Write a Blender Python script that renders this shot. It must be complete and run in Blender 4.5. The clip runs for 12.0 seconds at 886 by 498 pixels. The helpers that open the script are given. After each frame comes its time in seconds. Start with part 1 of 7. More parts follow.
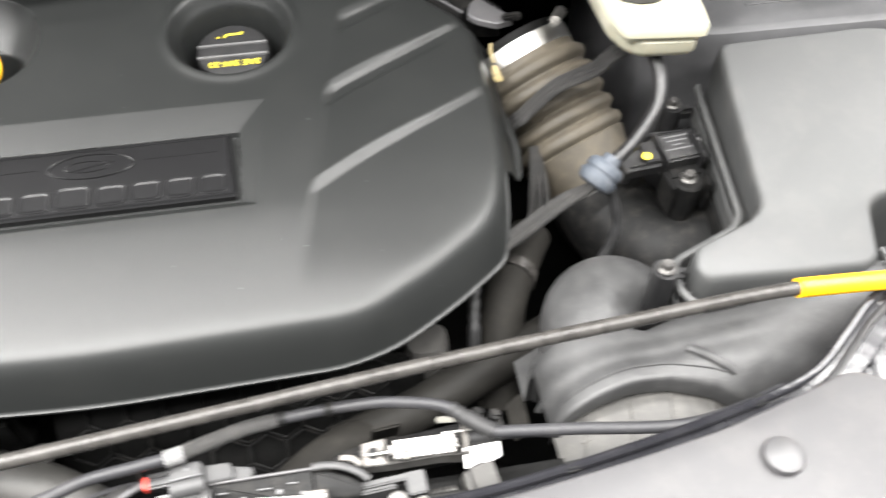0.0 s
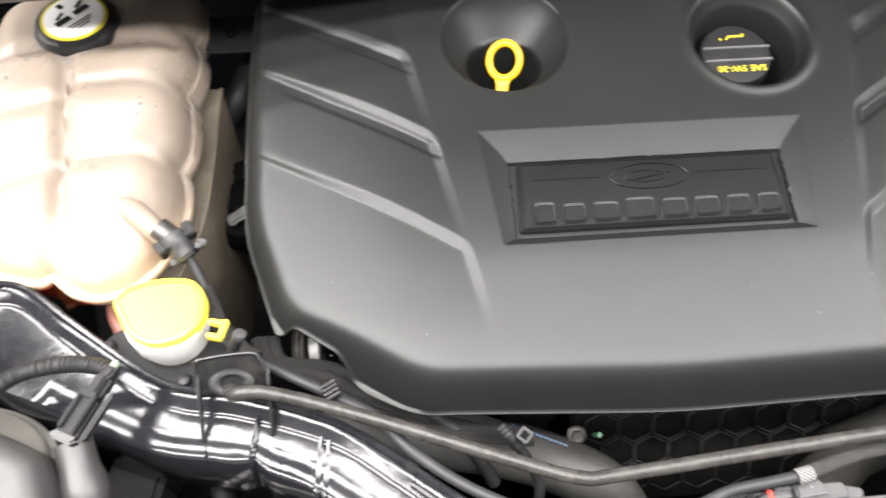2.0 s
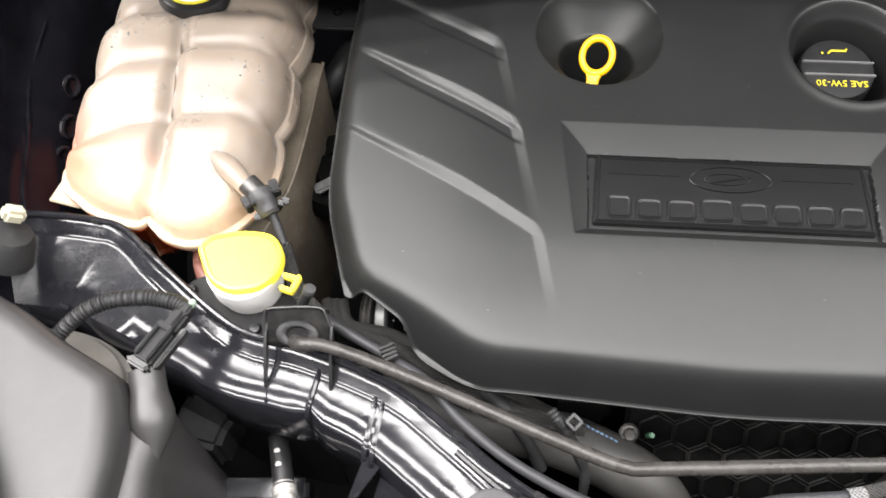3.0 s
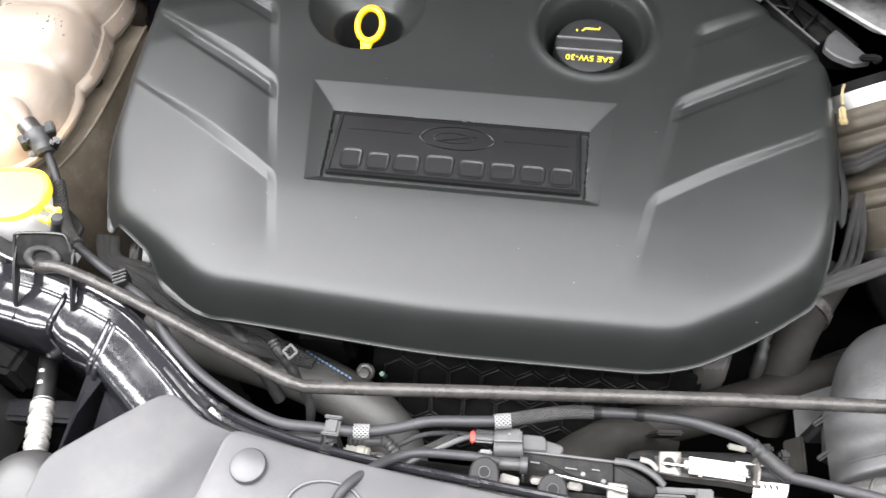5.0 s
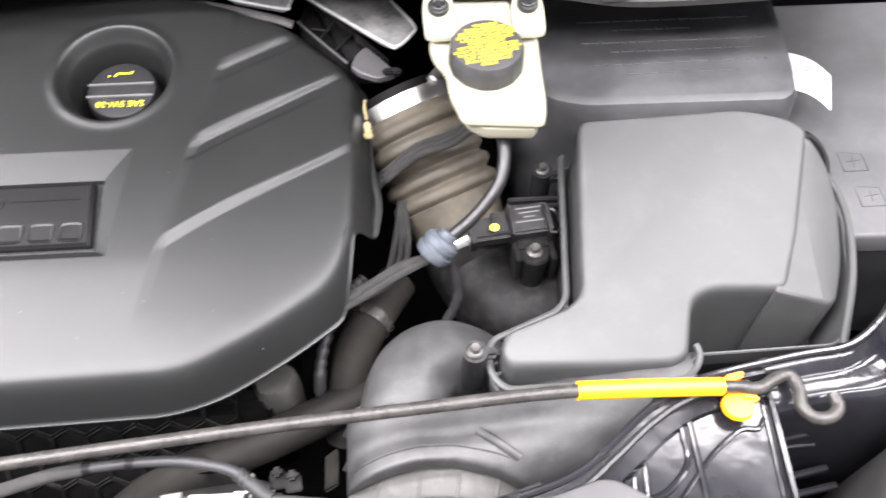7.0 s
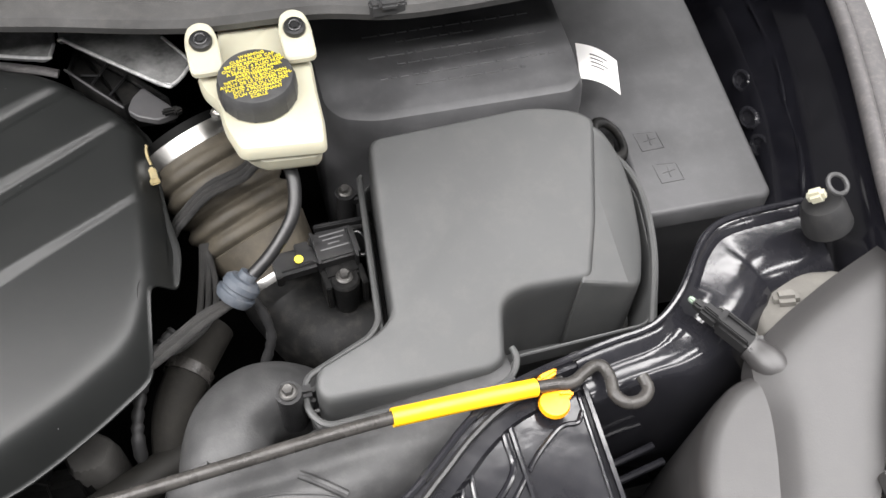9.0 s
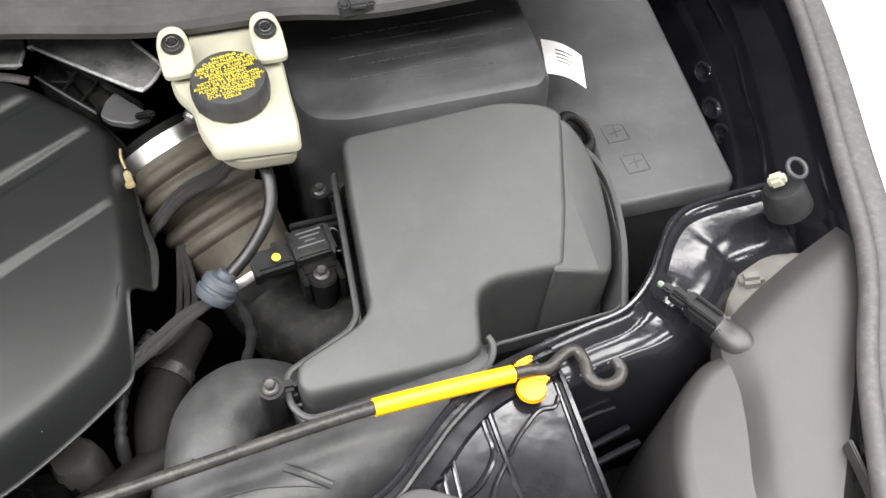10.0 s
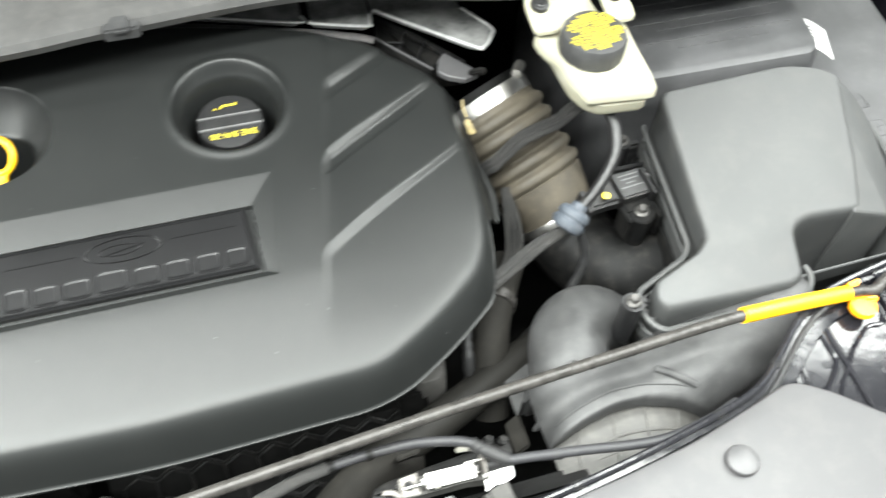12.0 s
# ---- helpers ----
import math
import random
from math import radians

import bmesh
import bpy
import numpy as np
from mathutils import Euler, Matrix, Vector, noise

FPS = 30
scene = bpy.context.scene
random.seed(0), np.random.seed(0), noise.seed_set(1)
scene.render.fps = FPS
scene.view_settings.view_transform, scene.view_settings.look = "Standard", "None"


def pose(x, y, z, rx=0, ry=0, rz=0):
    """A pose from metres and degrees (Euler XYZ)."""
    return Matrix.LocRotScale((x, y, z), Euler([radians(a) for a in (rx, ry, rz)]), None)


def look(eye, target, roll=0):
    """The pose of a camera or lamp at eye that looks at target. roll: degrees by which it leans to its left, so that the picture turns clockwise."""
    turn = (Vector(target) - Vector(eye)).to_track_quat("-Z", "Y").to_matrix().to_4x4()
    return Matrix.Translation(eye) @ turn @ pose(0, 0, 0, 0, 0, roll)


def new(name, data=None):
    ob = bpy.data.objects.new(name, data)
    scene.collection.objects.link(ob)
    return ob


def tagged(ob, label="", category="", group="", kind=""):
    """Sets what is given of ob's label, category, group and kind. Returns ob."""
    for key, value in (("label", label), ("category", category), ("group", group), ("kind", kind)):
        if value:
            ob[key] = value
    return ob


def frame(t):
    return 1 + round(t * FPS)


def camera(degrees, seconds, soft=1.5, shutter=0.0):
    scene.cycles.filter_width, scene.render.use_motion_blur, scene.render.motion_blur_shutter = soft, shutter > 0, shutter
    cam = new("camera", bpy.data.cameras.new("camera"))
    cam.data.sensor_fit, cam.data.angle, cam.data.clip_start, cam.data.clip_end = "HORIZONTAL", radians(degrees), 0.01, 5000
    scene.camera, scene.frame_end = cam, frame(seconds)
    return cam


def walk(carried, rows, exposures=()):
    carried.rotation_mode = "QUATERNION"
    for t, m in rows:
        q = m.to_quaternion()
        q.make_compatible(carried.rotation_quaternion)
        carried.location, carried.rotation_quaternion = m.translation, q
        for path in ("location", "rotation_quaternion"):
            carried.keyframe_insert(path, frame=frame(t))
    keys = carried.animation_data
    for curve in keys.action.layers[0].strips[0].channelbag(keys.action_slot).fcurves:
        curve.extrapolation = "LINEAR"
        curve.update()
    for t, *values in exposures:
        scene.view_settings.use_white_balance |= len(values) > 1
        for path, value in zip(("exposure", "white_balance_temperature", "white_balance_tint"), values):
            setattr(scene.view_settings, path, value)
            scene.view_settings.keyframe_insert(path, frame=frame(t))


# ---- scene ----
cam = camera(56.1, 12.0, shutter=0.4)
PATH = [
    (0, (0.176, -0.456, 1.432), (0.404, 0.801, -0.107), 0.7),
    (0.5, (0.038, -0.413, 1.453), (0.257, 0.755, -0.155), 0.6),
    (1, (-0.056, -0.383, 1.48), (0.162, 0.718, -0.175), 1.0),
    (1.5, (-0.129, -0.367, 1.497), (0.093, 0.7, -0.18), 2.7),
    (2, (-0.188, -0.363, 1.505), (-0.1, 0.713, -0.179), 0.6),
    (2.5, (-0.207, -0.366, 1.511), (-0.258, 0.73, -0.161), -1.8),
    (2.7, (-0.198, -0.375, 1.505), (-0.294, 0.723, -0.164), -2.7),
    (4.3, (0.006, -0.435, 1.5), (-0.195, 0.673, -0.154), -2.7),
    (4.5, (0.031, -0.433, 1.504), (-0.177, 0.67, -0.151), -3.0),
    (5, (0.063, -0.439, 1.512), (-0.13, 0.673, -0.139), -2.5),
    (5.5, (0.107, -0.446, 1.529), (-0.097, 0.671, -0.118), -3.0),
    (6, (0.165, -0.447, 1.542), (0.045, 0.686, -0.101), -0.8),
    (6.5, (0.264, -0.435, 1.539), (0.261, 0.705, -0.104), 0.3),
    (7, (0.351, -0.415, 1.526), (0.431, 0.725, -0.115), 0.4),
    (7.5, (0.409, -0.4, 1.532), (0.569, 0.741, -0.103), 1.3),
    (7.7, (0.427, -0.404, 1.53), (0.623, 0.743, -0.097), 1.9),
    (9.3, (0.415, -0.401, 1.524), (0.797, 0.692, -0.107), 3.7),
    (9.5, (0.415, -0.404, 1.524), (0.811, 0.689, -0.103), 3.9),
    (10, (0.41, -0.414, 1.531), (0.833, 0.672, -0.095), 4.3),
    (10.5, (0.399, -0.424, 1.535), (0.844, 0.677, -0.075), 4.3),
    (11, (0.347, -0.427, 1.545), (0.797, 0.679, -0.06), 4.0),
    (11.5, (0.239, -0.427, 1.543), (0.689, 0.68, -0.061), 3.8),
    (12, (0.115, -0.434, 1.554), (0.51, 0.682, -0.058), 3.8),
]
EXPOSURES = [(0, 0.6, 6600, 11), (0.5, 0.72, 6650, 11), (1.0, 0.72, 6700, 13), (1.5, 0.55, 6700, 13), (2.0, 0.17, 6650, 13), (2.5, -0.22, 6600, 13), (2.7, -0.22, 6600, 13), (4.3, 0.17, 6400, 12), (5.5, 0.28, 6380, 13), (6.5, 0.52, 6400, 15),
             (7.0, 0.6, 6450, 17), (7.5, 0.41, 6500, 18), (9.3, -0.3, 6550, 12), (10.5, -0.28, 6500, 10), (11.0, -0.28, 6450, 6), (11.5, -0.04, 6400, 1), (12.0, 0.5, 6450, 4)]
walk(cam, [(t, look(eye, target, roll)) for t, eye, target, roll in PATH], EXPOSURES)

# ---- world and light ----
world = bpy.data.worlds.new("world")
world.use_nodes = True
scene.world = world
world.node_tree.nodes["Background"].inputs[0].default_value = (0.97, 0.99, 1.0, 1)
world.node_tree.nodes["Background"].inputs[1].default_value = 0.6


def ceiling_lamp(x, y, z, sx, sy, watts):
    data = bpy.data.lights.new("ceiling_lamp", "AREA")
    data.shape, data.size, data.size_y, data.energy = "RECTANGLE", sx, sy, watts
    data.color = (1.0, 1.0, 0.985)
    ob = new("ceiling_lamp", data)
    ob.matrix_world = look((x, y, z), (x, y + 0.001, 0))
    return ob


for ly in (-1.15, -0.45, 0.25, 0.95):
    ceiling_lamp(-1.76, ly, 3.0, 3.3, 0.22, 122)
    ceiling_lamp(1.56, ly, 3.0, 3.3, 0.22, 86)


# ---- materials ----
def material(name, color, rough=0.5, metal=0.0, bump=0.0, bump_scale=900.0, mottle=0.25, mottle_scale=18.0, dust=0.0,
             dust_color=(0.35, 0.32, 0.28), coat=0.0, rough_var=0.08, subsurface=0.0, spec=0.5):
    m = bpy.data.materials.new(name)
    m.use_nodes = True
    nt = m.node_tree
    n, l = nt.nodes, nt.links
    b = n["Principled BSDF"]
    b.inputs["Metallic"].default_value = metal
    b.inputs["Specular IOR Level"].default_value = spec
    co = n.new("ShaderNodeTexCoord")
    big = n.new("ShaderNodeTexNoise")
    big.inputs["Scale"].default_value, big.inputs["Detail"].default_value = mottle_scale, 6
    l.new(co.outputs["Object"], big.inputs["Vector"])
    ramp = n.new("ShaderNodeValToRGB")
    ramp.color_ramp.elements[0].position, ramp.color_ramp.elements[1].position = 0.3, 0.75
    ramp.color_ramp.elements[0].color = (*[c * (1 - mottle) for c in color], 1)
    ramp.color_ramp.elements[1].color = (*[min(1, c * (1 + mottle)) for c in color], 1)
    l.new(big.outputs["Fac"], ramp.inputs["Fac"])
    last = ramp.outputs["Color"]
    if dust:
        sp = n.new("ShaderNodeTexNoise")
        sp.inputs["Scale"].default_value, sp.inputs["Detail"].default_value, sp.inputs["Roughness"].default_value = mottle_scale * 4, 9, 0.75
        l.new(co.outputs["Object"], sp.inputs["Vector"])
        mr = n.new("ShaderNodeMapRange")
        mr.inputs["From Min"].default_value, mr.inputs["From Max"].default_value = 0.48, 0.75
        mr.inputs["To Max"].default_value = dust
        l.new(sp.outputs["Fac"], mr.inputs["Value"])
        mix = n.new("ShaderNodeMix")
        mix.data_type = "RGBA"
        l.new(mr.outputs["Result"], mix.inputs["Factor"])
        l.new(last, mix.inputs["A"])
        mix.inputs["B"].default_value = (*dust_color, 1)
        last = mix.outputs["Result"]
    l.new(last, b.inputs["Base Color"])
    rr = n.new("ShaderNodeMapRange")
    rr.inputs["To Min"].default_value, rr.inputs["To Max"].default_value = max(0.02, rough - rough_var), min(1, rough + rough_var)
    rr.inputs["From Min"].default_value, rr.inputs["From Max"].default_value = 0.3, 0.7
    l.new(big.outputs["Fac"], rr.inputs["Value"])
    l.new(rr.outputs["Result"], b.inputs["Roughness"])
    if bump:
        fine = n.new("ShaderNodeTexNoise")
        fine.inputs["Scale"].default_value, fine.inputs["Detail"].default_value = bump_scale, 3
        l.new(co.outputs["Object"], fine.inputs["Vector"])
        bp = n.new("ShaderNodeBump")
        bp.inputs["Strength"].default_value, bp.inputs["Distance"].default_value = bump, 0.001
        l.new(fine.outputs["Fac"], bp.inputs["Height"])
        l.new(bp.outputs["Normal"], b.inputs["Normal"])
    b.inputs["Coat Weight"].default_value = coat
    if subsurface:
        b.inputs["Subsurface Weight"].default_value = subsurface
        b.inputs["Subsurface Radius"].default_value = (0.02, 0.014, 0.01)
        b.inputs["Subsurface Scale"].default_value = 1.0
    return m


COVER = material("cover_plastic", (0.0105, 0.0112, 0.011), 0.38, bump=0.1, bump_scale=1600, mottle=0.06, mottle_scale=9, dust=0.006, rough_var=0.015, spec=0.39)
PLATE = material("emblem_plastic", (0.006, 0.006, 0.0064), 0.34, rough_var=0.02, spec=0.26, bump=0.1, bump_scale=2000, mottle=0.1)
BLACK = material("black_plastic", (0.01, 0.01, 0.0105), 0.36, bump=0.2, bump_scale=1200, mottle=0.25, dust=0.03)
GLOSS = material("gloss_black_plastic", (0.01, 0.01, 0.012), 0.12, bump=0.4, bump_scale=30, mottle=0.2, dust=0.01, rough_var=0.05, spec=0.36)
PAINT = material("black_paint", (0.006, 0.006, 0.008), 0.13, mottle=0.2, dust=0.01, rough_var=0.03, spec=0.4)
GREY = material("grey_plastic", (0.05, 0.049, 0.051), 0.48, bump=0.07, bump_scale=1500, mottle=0.1, mottle_scale=8, dust=0.05)
STRIP = material("weathered_rubber", (0.055, 0.052, 0.053), 0.6, bump=0.2, bump_scale=300, mottle=0.15, mottle_scale=40, dust=0.15)
LAMPGREY = material("lamp_housing_plastic", (0.029, 0.0278, 0.0278), 0.42, bump=0.1, bump_scale=900, mottle=0.06, mottle_scale=10, dust=0.015, rough_var=0.03)
AIRBOX = material("airbox_plastic", (0.04, 0.041, 0.041), 0.52, bump=0.25, bump_scale=1500, mottle=0.08, mottle_scale=10, dust=0.04)
BATTERY = material("aged_black_plastic", (0.05, 0.05, 0.052), 0.5, bump=0.2, bump_scale=1200, mottle=0.3, mottle_scale=14, dust=0.12, dust_color=(0.16, 0.155, 0.15))
SCUTTLE = material("weathered_scuttle_plastic", (0.052, 0.051, 0.05), 0.45, bump=0.2, bump_scale=700, mottle=0.12, mottle_scale=25, dust=0.06)
TAPE = material("grey_tape", (0.09, 0.09, 0.092), 0.5, mottle=0.2, mottle_scale=200)
BOLT = material("dull_steel", (0.1, 0.097, 0.093), 0.42, metal=0.8, mottle=0.2, mottle_scale=150)
DUCT = material("duct_plastic", (0.034, 0.034, 0.0345), 0.5, bump=0.2, bump_scale=500, mottle=0.3, mottle_scale=26, dust=0.12, dust_color=(0.14, 0.135, 0.125), spec=0.42)
DUSTY = material("dusty_duct", (0.035, 0.0335, 0.031), 0.6, bump=0.15, bump_scale=500, mottle=0.15, mottle_scale=22, dust=0.2, dust_color=(0.2, 0.19, 0.17))
RUBBER = material("dusty_rubber", (0.05, 0.042, 0.03), 0.7, bump=0.3, bump_scale=700, mottle=0.4, mottle_scale=25, dust=0.25, dust_color=(0.13, 0.108, 0.075))
HOSE = material("rubber_hose", (0.014, 0.014, 0.0145), 0.58, bump=0.2, bump_scale=800, mottle=0.3, dust=0.03, spec=0.35)
# Base colour kept blacker than metal to stand in for shade deep in the bay.
DARK = material("shade_darkened_metal", (0.0028, 0.0028, 0.0027), 0.6, bump=0.4, bump_scale=300, mottle=0.4, mottle_scale=30, dust=0.06, dust_color=(0.03, 0.028, 0.026), spec=0.1)
CAPBLACK = material("matte_black", (0.014, 0.014, 0.0145), 0.6, bump=0.1, bump_scale=900, mottle=0.2, dust=0.03, spec=0.2)
LATCH = material("latch_black", (0.006, 0.006, 0.006), 0.55, bump=0.2, bump_scale=600, mottle=0.3, dust=0.05, spec=0.14)
GREYHOSE = material("grey_hose", (0.022, 0.022, 0.024), 0.5, bump=0.2, bump_scale=800, mottle=0.2, dust=0.03, spec=0.3)
PALEPIPE = material("grey_charge_pipe", (0.03, 0.029, 0.027), 0.6, bump=0.2, bump_scale=400, mottle=0.2, mottle_scale=30, dust=0.1, dust_color=(0.1, 0.095, 0.09))
# Dusty, and darkened in base colour for the shade around the low pipes.
PIPE = material("dusty_pipe", (0.012, 0.0112, 0.0098), 0.75, bump=0.2, bump_scale=400, mottle=0.3, mottle_scale=30, dust=0.14, dust_color=(0.06, 0.055, 0.046), spec=0.16)
ROD = material("dark_steel_rod", (0.034, 0.032, 0.03), 0.28, metal=0.1, bump=0.2, bump_scale=900, mottle=0.35, mottle_scale=60, dust=0.05, spec=0.28)
STEEL = material("steel", (0.55, 0.54, 0.52), 0.34, metal=1.0, mottle=0.15, mottle_scale=60)
ZINC = material("zinc_plate", (0.18, 0.18, 0.177), 0.45, metal=0.3, bump=0.4, bump_scale=220, mottle=0.5, mottle_scale=60, dust=0.4, dust_color=(0.3, 0.3, 0.29))
BRIGHTEDGE = material("bright_rolled_edge", (0.6, 0.6, 0.59), 0.35, metal=0.6, mottle=0.2, mottle_scale=200)
TAN = material("tan_heat_shield", (0.11, 0.09, 0.066), 0.6, bump=0.2, bump_scale=300, mottle=0.2, dust=0.2)
YELLOW = material("yellow_plastic", (0.85, 0.46, 0.006), 0.4, mottle=0.06)
LEMON = material("lemon_plastic", (0.95, 0.76, 0.06), 0.35, mottle=0.06)
CAPWHITE = material("aged_white_plastic", (0.19, 0.185, 0.16), 0.5, mottle=0.15, dust=0.1)
CAPGREY = material("dusty_grey_cap", (0.11, 0.105, 0.095), 0.6, bump=0.2, bump_scale=500, mottle=0.2, dust=0.1)
INK = material("yellow_ink", (0.6, 0.5, 0.03), 0.6, mottle=0.1)
GREYINK = material("grey_ink", (0.13, 0.13, 0.13), 0.6, mottle=0.1)
WHITE = material("white_plastic", (0.4, 0.385, 0.37), 0.45, mottle=0.06)
CREAM = material("cream_plastic", (0.36, 0.345, 0.265), 0.4, mottle=0.06, mottle_scale=12, dust=0.04, dust_color=(0.4, 0.36, 0.2), subsurface=0.15)
PAPER = material("paper", (0.8, 0.79, 0.77), 0.7, mottle=0.04)
BLUE = material("blue_grey_rubber", (0.042, 0.05, 0.062), 0.6, bump=0.2, bump_scale=600, mottle=0.2, dust=0.12)
RED = material("red_plastic", (0.6, 0.05, 0.03), 0.5, mottle=0.1)
BLUEINK = material("blue_ink", (0.06, 0.12, 0.2), 0.6, mottle=0.2)
FENDER = material("fender_paint", (0.01, 0.01, 0.012), 0.12, mottle=0.1, coat=0.6)
FLOORM = material("pale_floor", (0.75, 0.75, 0.74), 0.4, mottle=0.08, mottle_scale=3)


def weave(name, color):
    """Braided sleeve: two crossing waves on the tube's own coordinates."""
    m = material(name, color, 0.6, mottle=0.2, dust=0.1)
    nt = m.node_tree
    n, l = nt.nodes, nt.links
    uv = n.new("ShaderNodeUVMap")
    outs = []
    for turn in (45, -45):
        mp = n.new("ShaderNodeMapping")
        mp.inputs["Rotation"].default_value = (0, 0, radians(turn))
        l.new(uv.outputs["UV"], mp.inputs["Vector"])
        w = n.new("ShaderNodeTexWave")
        w.inputs["Scale"].default_value = 1.3
        l.new(mp.outputs["Vector"], w.inputs["Vector"])
        outs.append(w.outputs["Fac"])
    mx = n.new("ShaderNodeMath")
    mx.operation = "MAXIMUM"
    l.new(outs[0], mx.inputs[0])
    l.new(outs[1], mx.inputs[1])
    bp = n.new("ShaderNodeBump")
    bp.inputs["Strength"].default_value, bp.inputs["Distance"].default_value = 0.9, 0.002
    l.new(mx.outputs[0], bp.inputs["Height"])
    b = n["Principled BSDF"]
    l.new(bp.outputs["Normal"], b.inputs["Normal"])
    old = b.inputs["Base Color"].links[0].from_socket
    mix = n.new("ShaderNodeMix")
    mix.data_type = "RGBA"
    l.new(mx.outputs[0], mix.inputs["Factor"])
    mix.inputs["A"].default_value = (0.008, 0.008, 0.008, 1)
    l.new(old, mix.inputs["B"])
    l.new(mix.outputs["Result"], b.inputs["Base Color"])
    return m


BRAID = weave("braided_sleeve", (0.02, 0.019, 0.018))
SILVERBRAID = weave("silver_braid", (0.036, 0.035, 0.034))
WHITEWEAVE = weave("white_woven_tape", (0.26, 0.26, 0.26))


def tank_plastic(name="milky_tank_plastic", full=False):
    """Milky plastic, with orange coolant showing through towards the low front corner."""
    m = material(name, (0.215, 0.178, 0.146), 0.32, mottle=0.1, mottle_scale=14, subsurface=0.6, spec=0.4)
    nt = m.node_tree
    n, l = nt.nodes, nt.links
    b = n["Principled BSDF"]
    old = b.inputs["Base Color"].links[0].from_socket
    geo = n.new("ShaderNodeNewGeometry")
    tints = [((0.55, 0.85, 0.0), -0.215, -0.3, (0.5, 0.13, 0.07, 1)), ((0.1, 1.0, 1.2), 1.17, 1.1, (0.46, 0.34, 0.24, 1))]
    if full:
        tints = [((1.0, 0.2, 0.0), -0.42, -0.45, (0.62, 0.09, 0.03, 1))]
    for axis, low, high, tint in tints:
        dot = n.new("ShaderNodeVectorMath")
        dot.operation = "DOT_PRODUCT"
        l.new(geo.outputs["Position"], dot.inputs[0])
        dot.inputs[1].default_value = axis
        mr = n.new("ShaderNodeMapRange")
        mr.interpolation_type = "SMOOTHSTEP"
        mr.inputs["From Min"].default_value, mr.inputs["From Max"].default_value = low, high
        l.new(dot.outputs["Value"], mr.inputs["Value"])
        mix = n.new("ShaderNodeMix")
        mix.data_type = "RGBA"
        l.new(mr.outputs["Result"], mix.inputs["Factor"])
        l.new(old, mix.inputs["A"])
        mix.inputs["B"].default_value = tint
        old = mix.outputs["Result"]
    l.new(old, b.inputs["Base Color"])
    return m


COOLANT = tank_plastic("coolant_filled_plastic", True)
TANK = tank_plastic()


# ---- building helpers ----
def finish(mesh, mat, angle=35):
    mesh.materials.append(mat)
    for p in mesh.polygons:
        p.use_smooth = len(p.vertices) < 12
    mesh.set_sharp_from_angle(angle=radians(angle))
    return mesh


def to_mesh(name, bm, mat, angle=35):
    bmesh.ops.recalc_face_normals(bm, faces=bm.faces)
    mesh = bpy.data.meshes.new(name)
    bm.to_mesh(mesh)
    bm.free()
    return finish(mesh, mat, angle)


def part(name, bm, mat, parent, label="", angle=35):
    """One mesh object under a thing or under a part."""
    ob = new(name, to_mesh(name, bm, mat, angle))
    ob.parent = parent
    if parent.type == "EMPTY":
        ob.matrix_parent_inverse = Matrix.Translation(-parent.location)
    return tagged(ob, label)


def thing(name, x, y, z, label, category, group="", kind=""):
    ob = new(name)
    ob.empty_display_size = 0.02
    ob.location = (x, y, z)
    return tagged(ob, label, category, group, kind)


def solid(name, bm, mat, label, category, group="", kind="", angle=35):
    return tagged(new(name, to_mesh(name, bm, mat, angle)), label, category, group, kind)


def join(*bms):
    out = bms[0]
    for b in bms[1:]:
        m = bpy.data.meshes.new("tmp")
        b.to_mesh(m)
        b.free()
        out.from_mesh(m)
        bpy.data.meshes.remove(m)
    return out


def spline(points, sub=8):
    """A smooth line through the points (Catmull-Rom)."""
    p = [Vector(q) for q in points]
    if len(p) == 2:
        return [p[0].lerp(p[1], i / sub) for i in range(sub + 1)]
    p = [2 * p[0] - p[1]] + p + [2 * p[-1] - p[-2]]
    out = []
    for i in range(1, len(p) - 2):
        for k in range(sub):
            t = k / sub
            a, b, c, d = p[i - 1], p[i], p[i + 1], p[i + 2]
            out.append(0.5 * (2 * b + (c - a) * t + (2 * a - 5 * b + 4 * c - d) * t * t + (3 * b - a - 3 * c + d) * t ** 3))
    out.append(p[-2])
    return out


def tube(points, r, n=12, sub=8, rf=None, smooth=True, flat=1.0):
    """A round hose along the points. rf(s): radius at s metres along it."""
    line = spline(points, sub) if smooth else [Vector(q) for q in points]
    bm = bmesh.new()
    uvl = bm.loops.layers.uv.new("UVMap")
    rings, s, lengths = [], 0.0, []
    d = (line[1] - line[0]).normalized()
    up = d.cross(Vector((0, 0, 1)) if abs(d.z) < 0.9 else Vector((1, 0, 0))).normalized()
    for i, q in enumerate(line):
        if i:
            s += (q - line[i - 1]).length
        d = (line[min(i + 1, len(line) - 1)] - line[max(i - 1, 0)]).normalized()
        up = (up - d * up.dot(d)).normalized()
        side = d.cross(up)
        rad = rf(s) if rf else r
        rings.append([bm.verts.new(q + rad * (up * math.cos(a) + flat * side * math.sin(a))) for a in [2 * math.pi * k / n for k in range(n)]])
        lengths.append(s)
    for i in range(len(rings) - 1):
        for k in range(n):
            f = bm.faces.new((rings[i][k], rings[i][(k + 1) % n], rings[i + 1][(k + 1) % n], rings[i + 1][k]))
            for lp, (u, v) in zip(f.loops, ((k, i), (k + 1, i), (k + 1, i + 1), (k, i + 1))):
                lp[uvl].uv = (u / n * 4, lengths[v] * 4 / max(2 * math.pi * r, 1e-4))
    bm.faces.new(rings[0][::-1])
    bm.faces.new(rings[-1])
    return bm


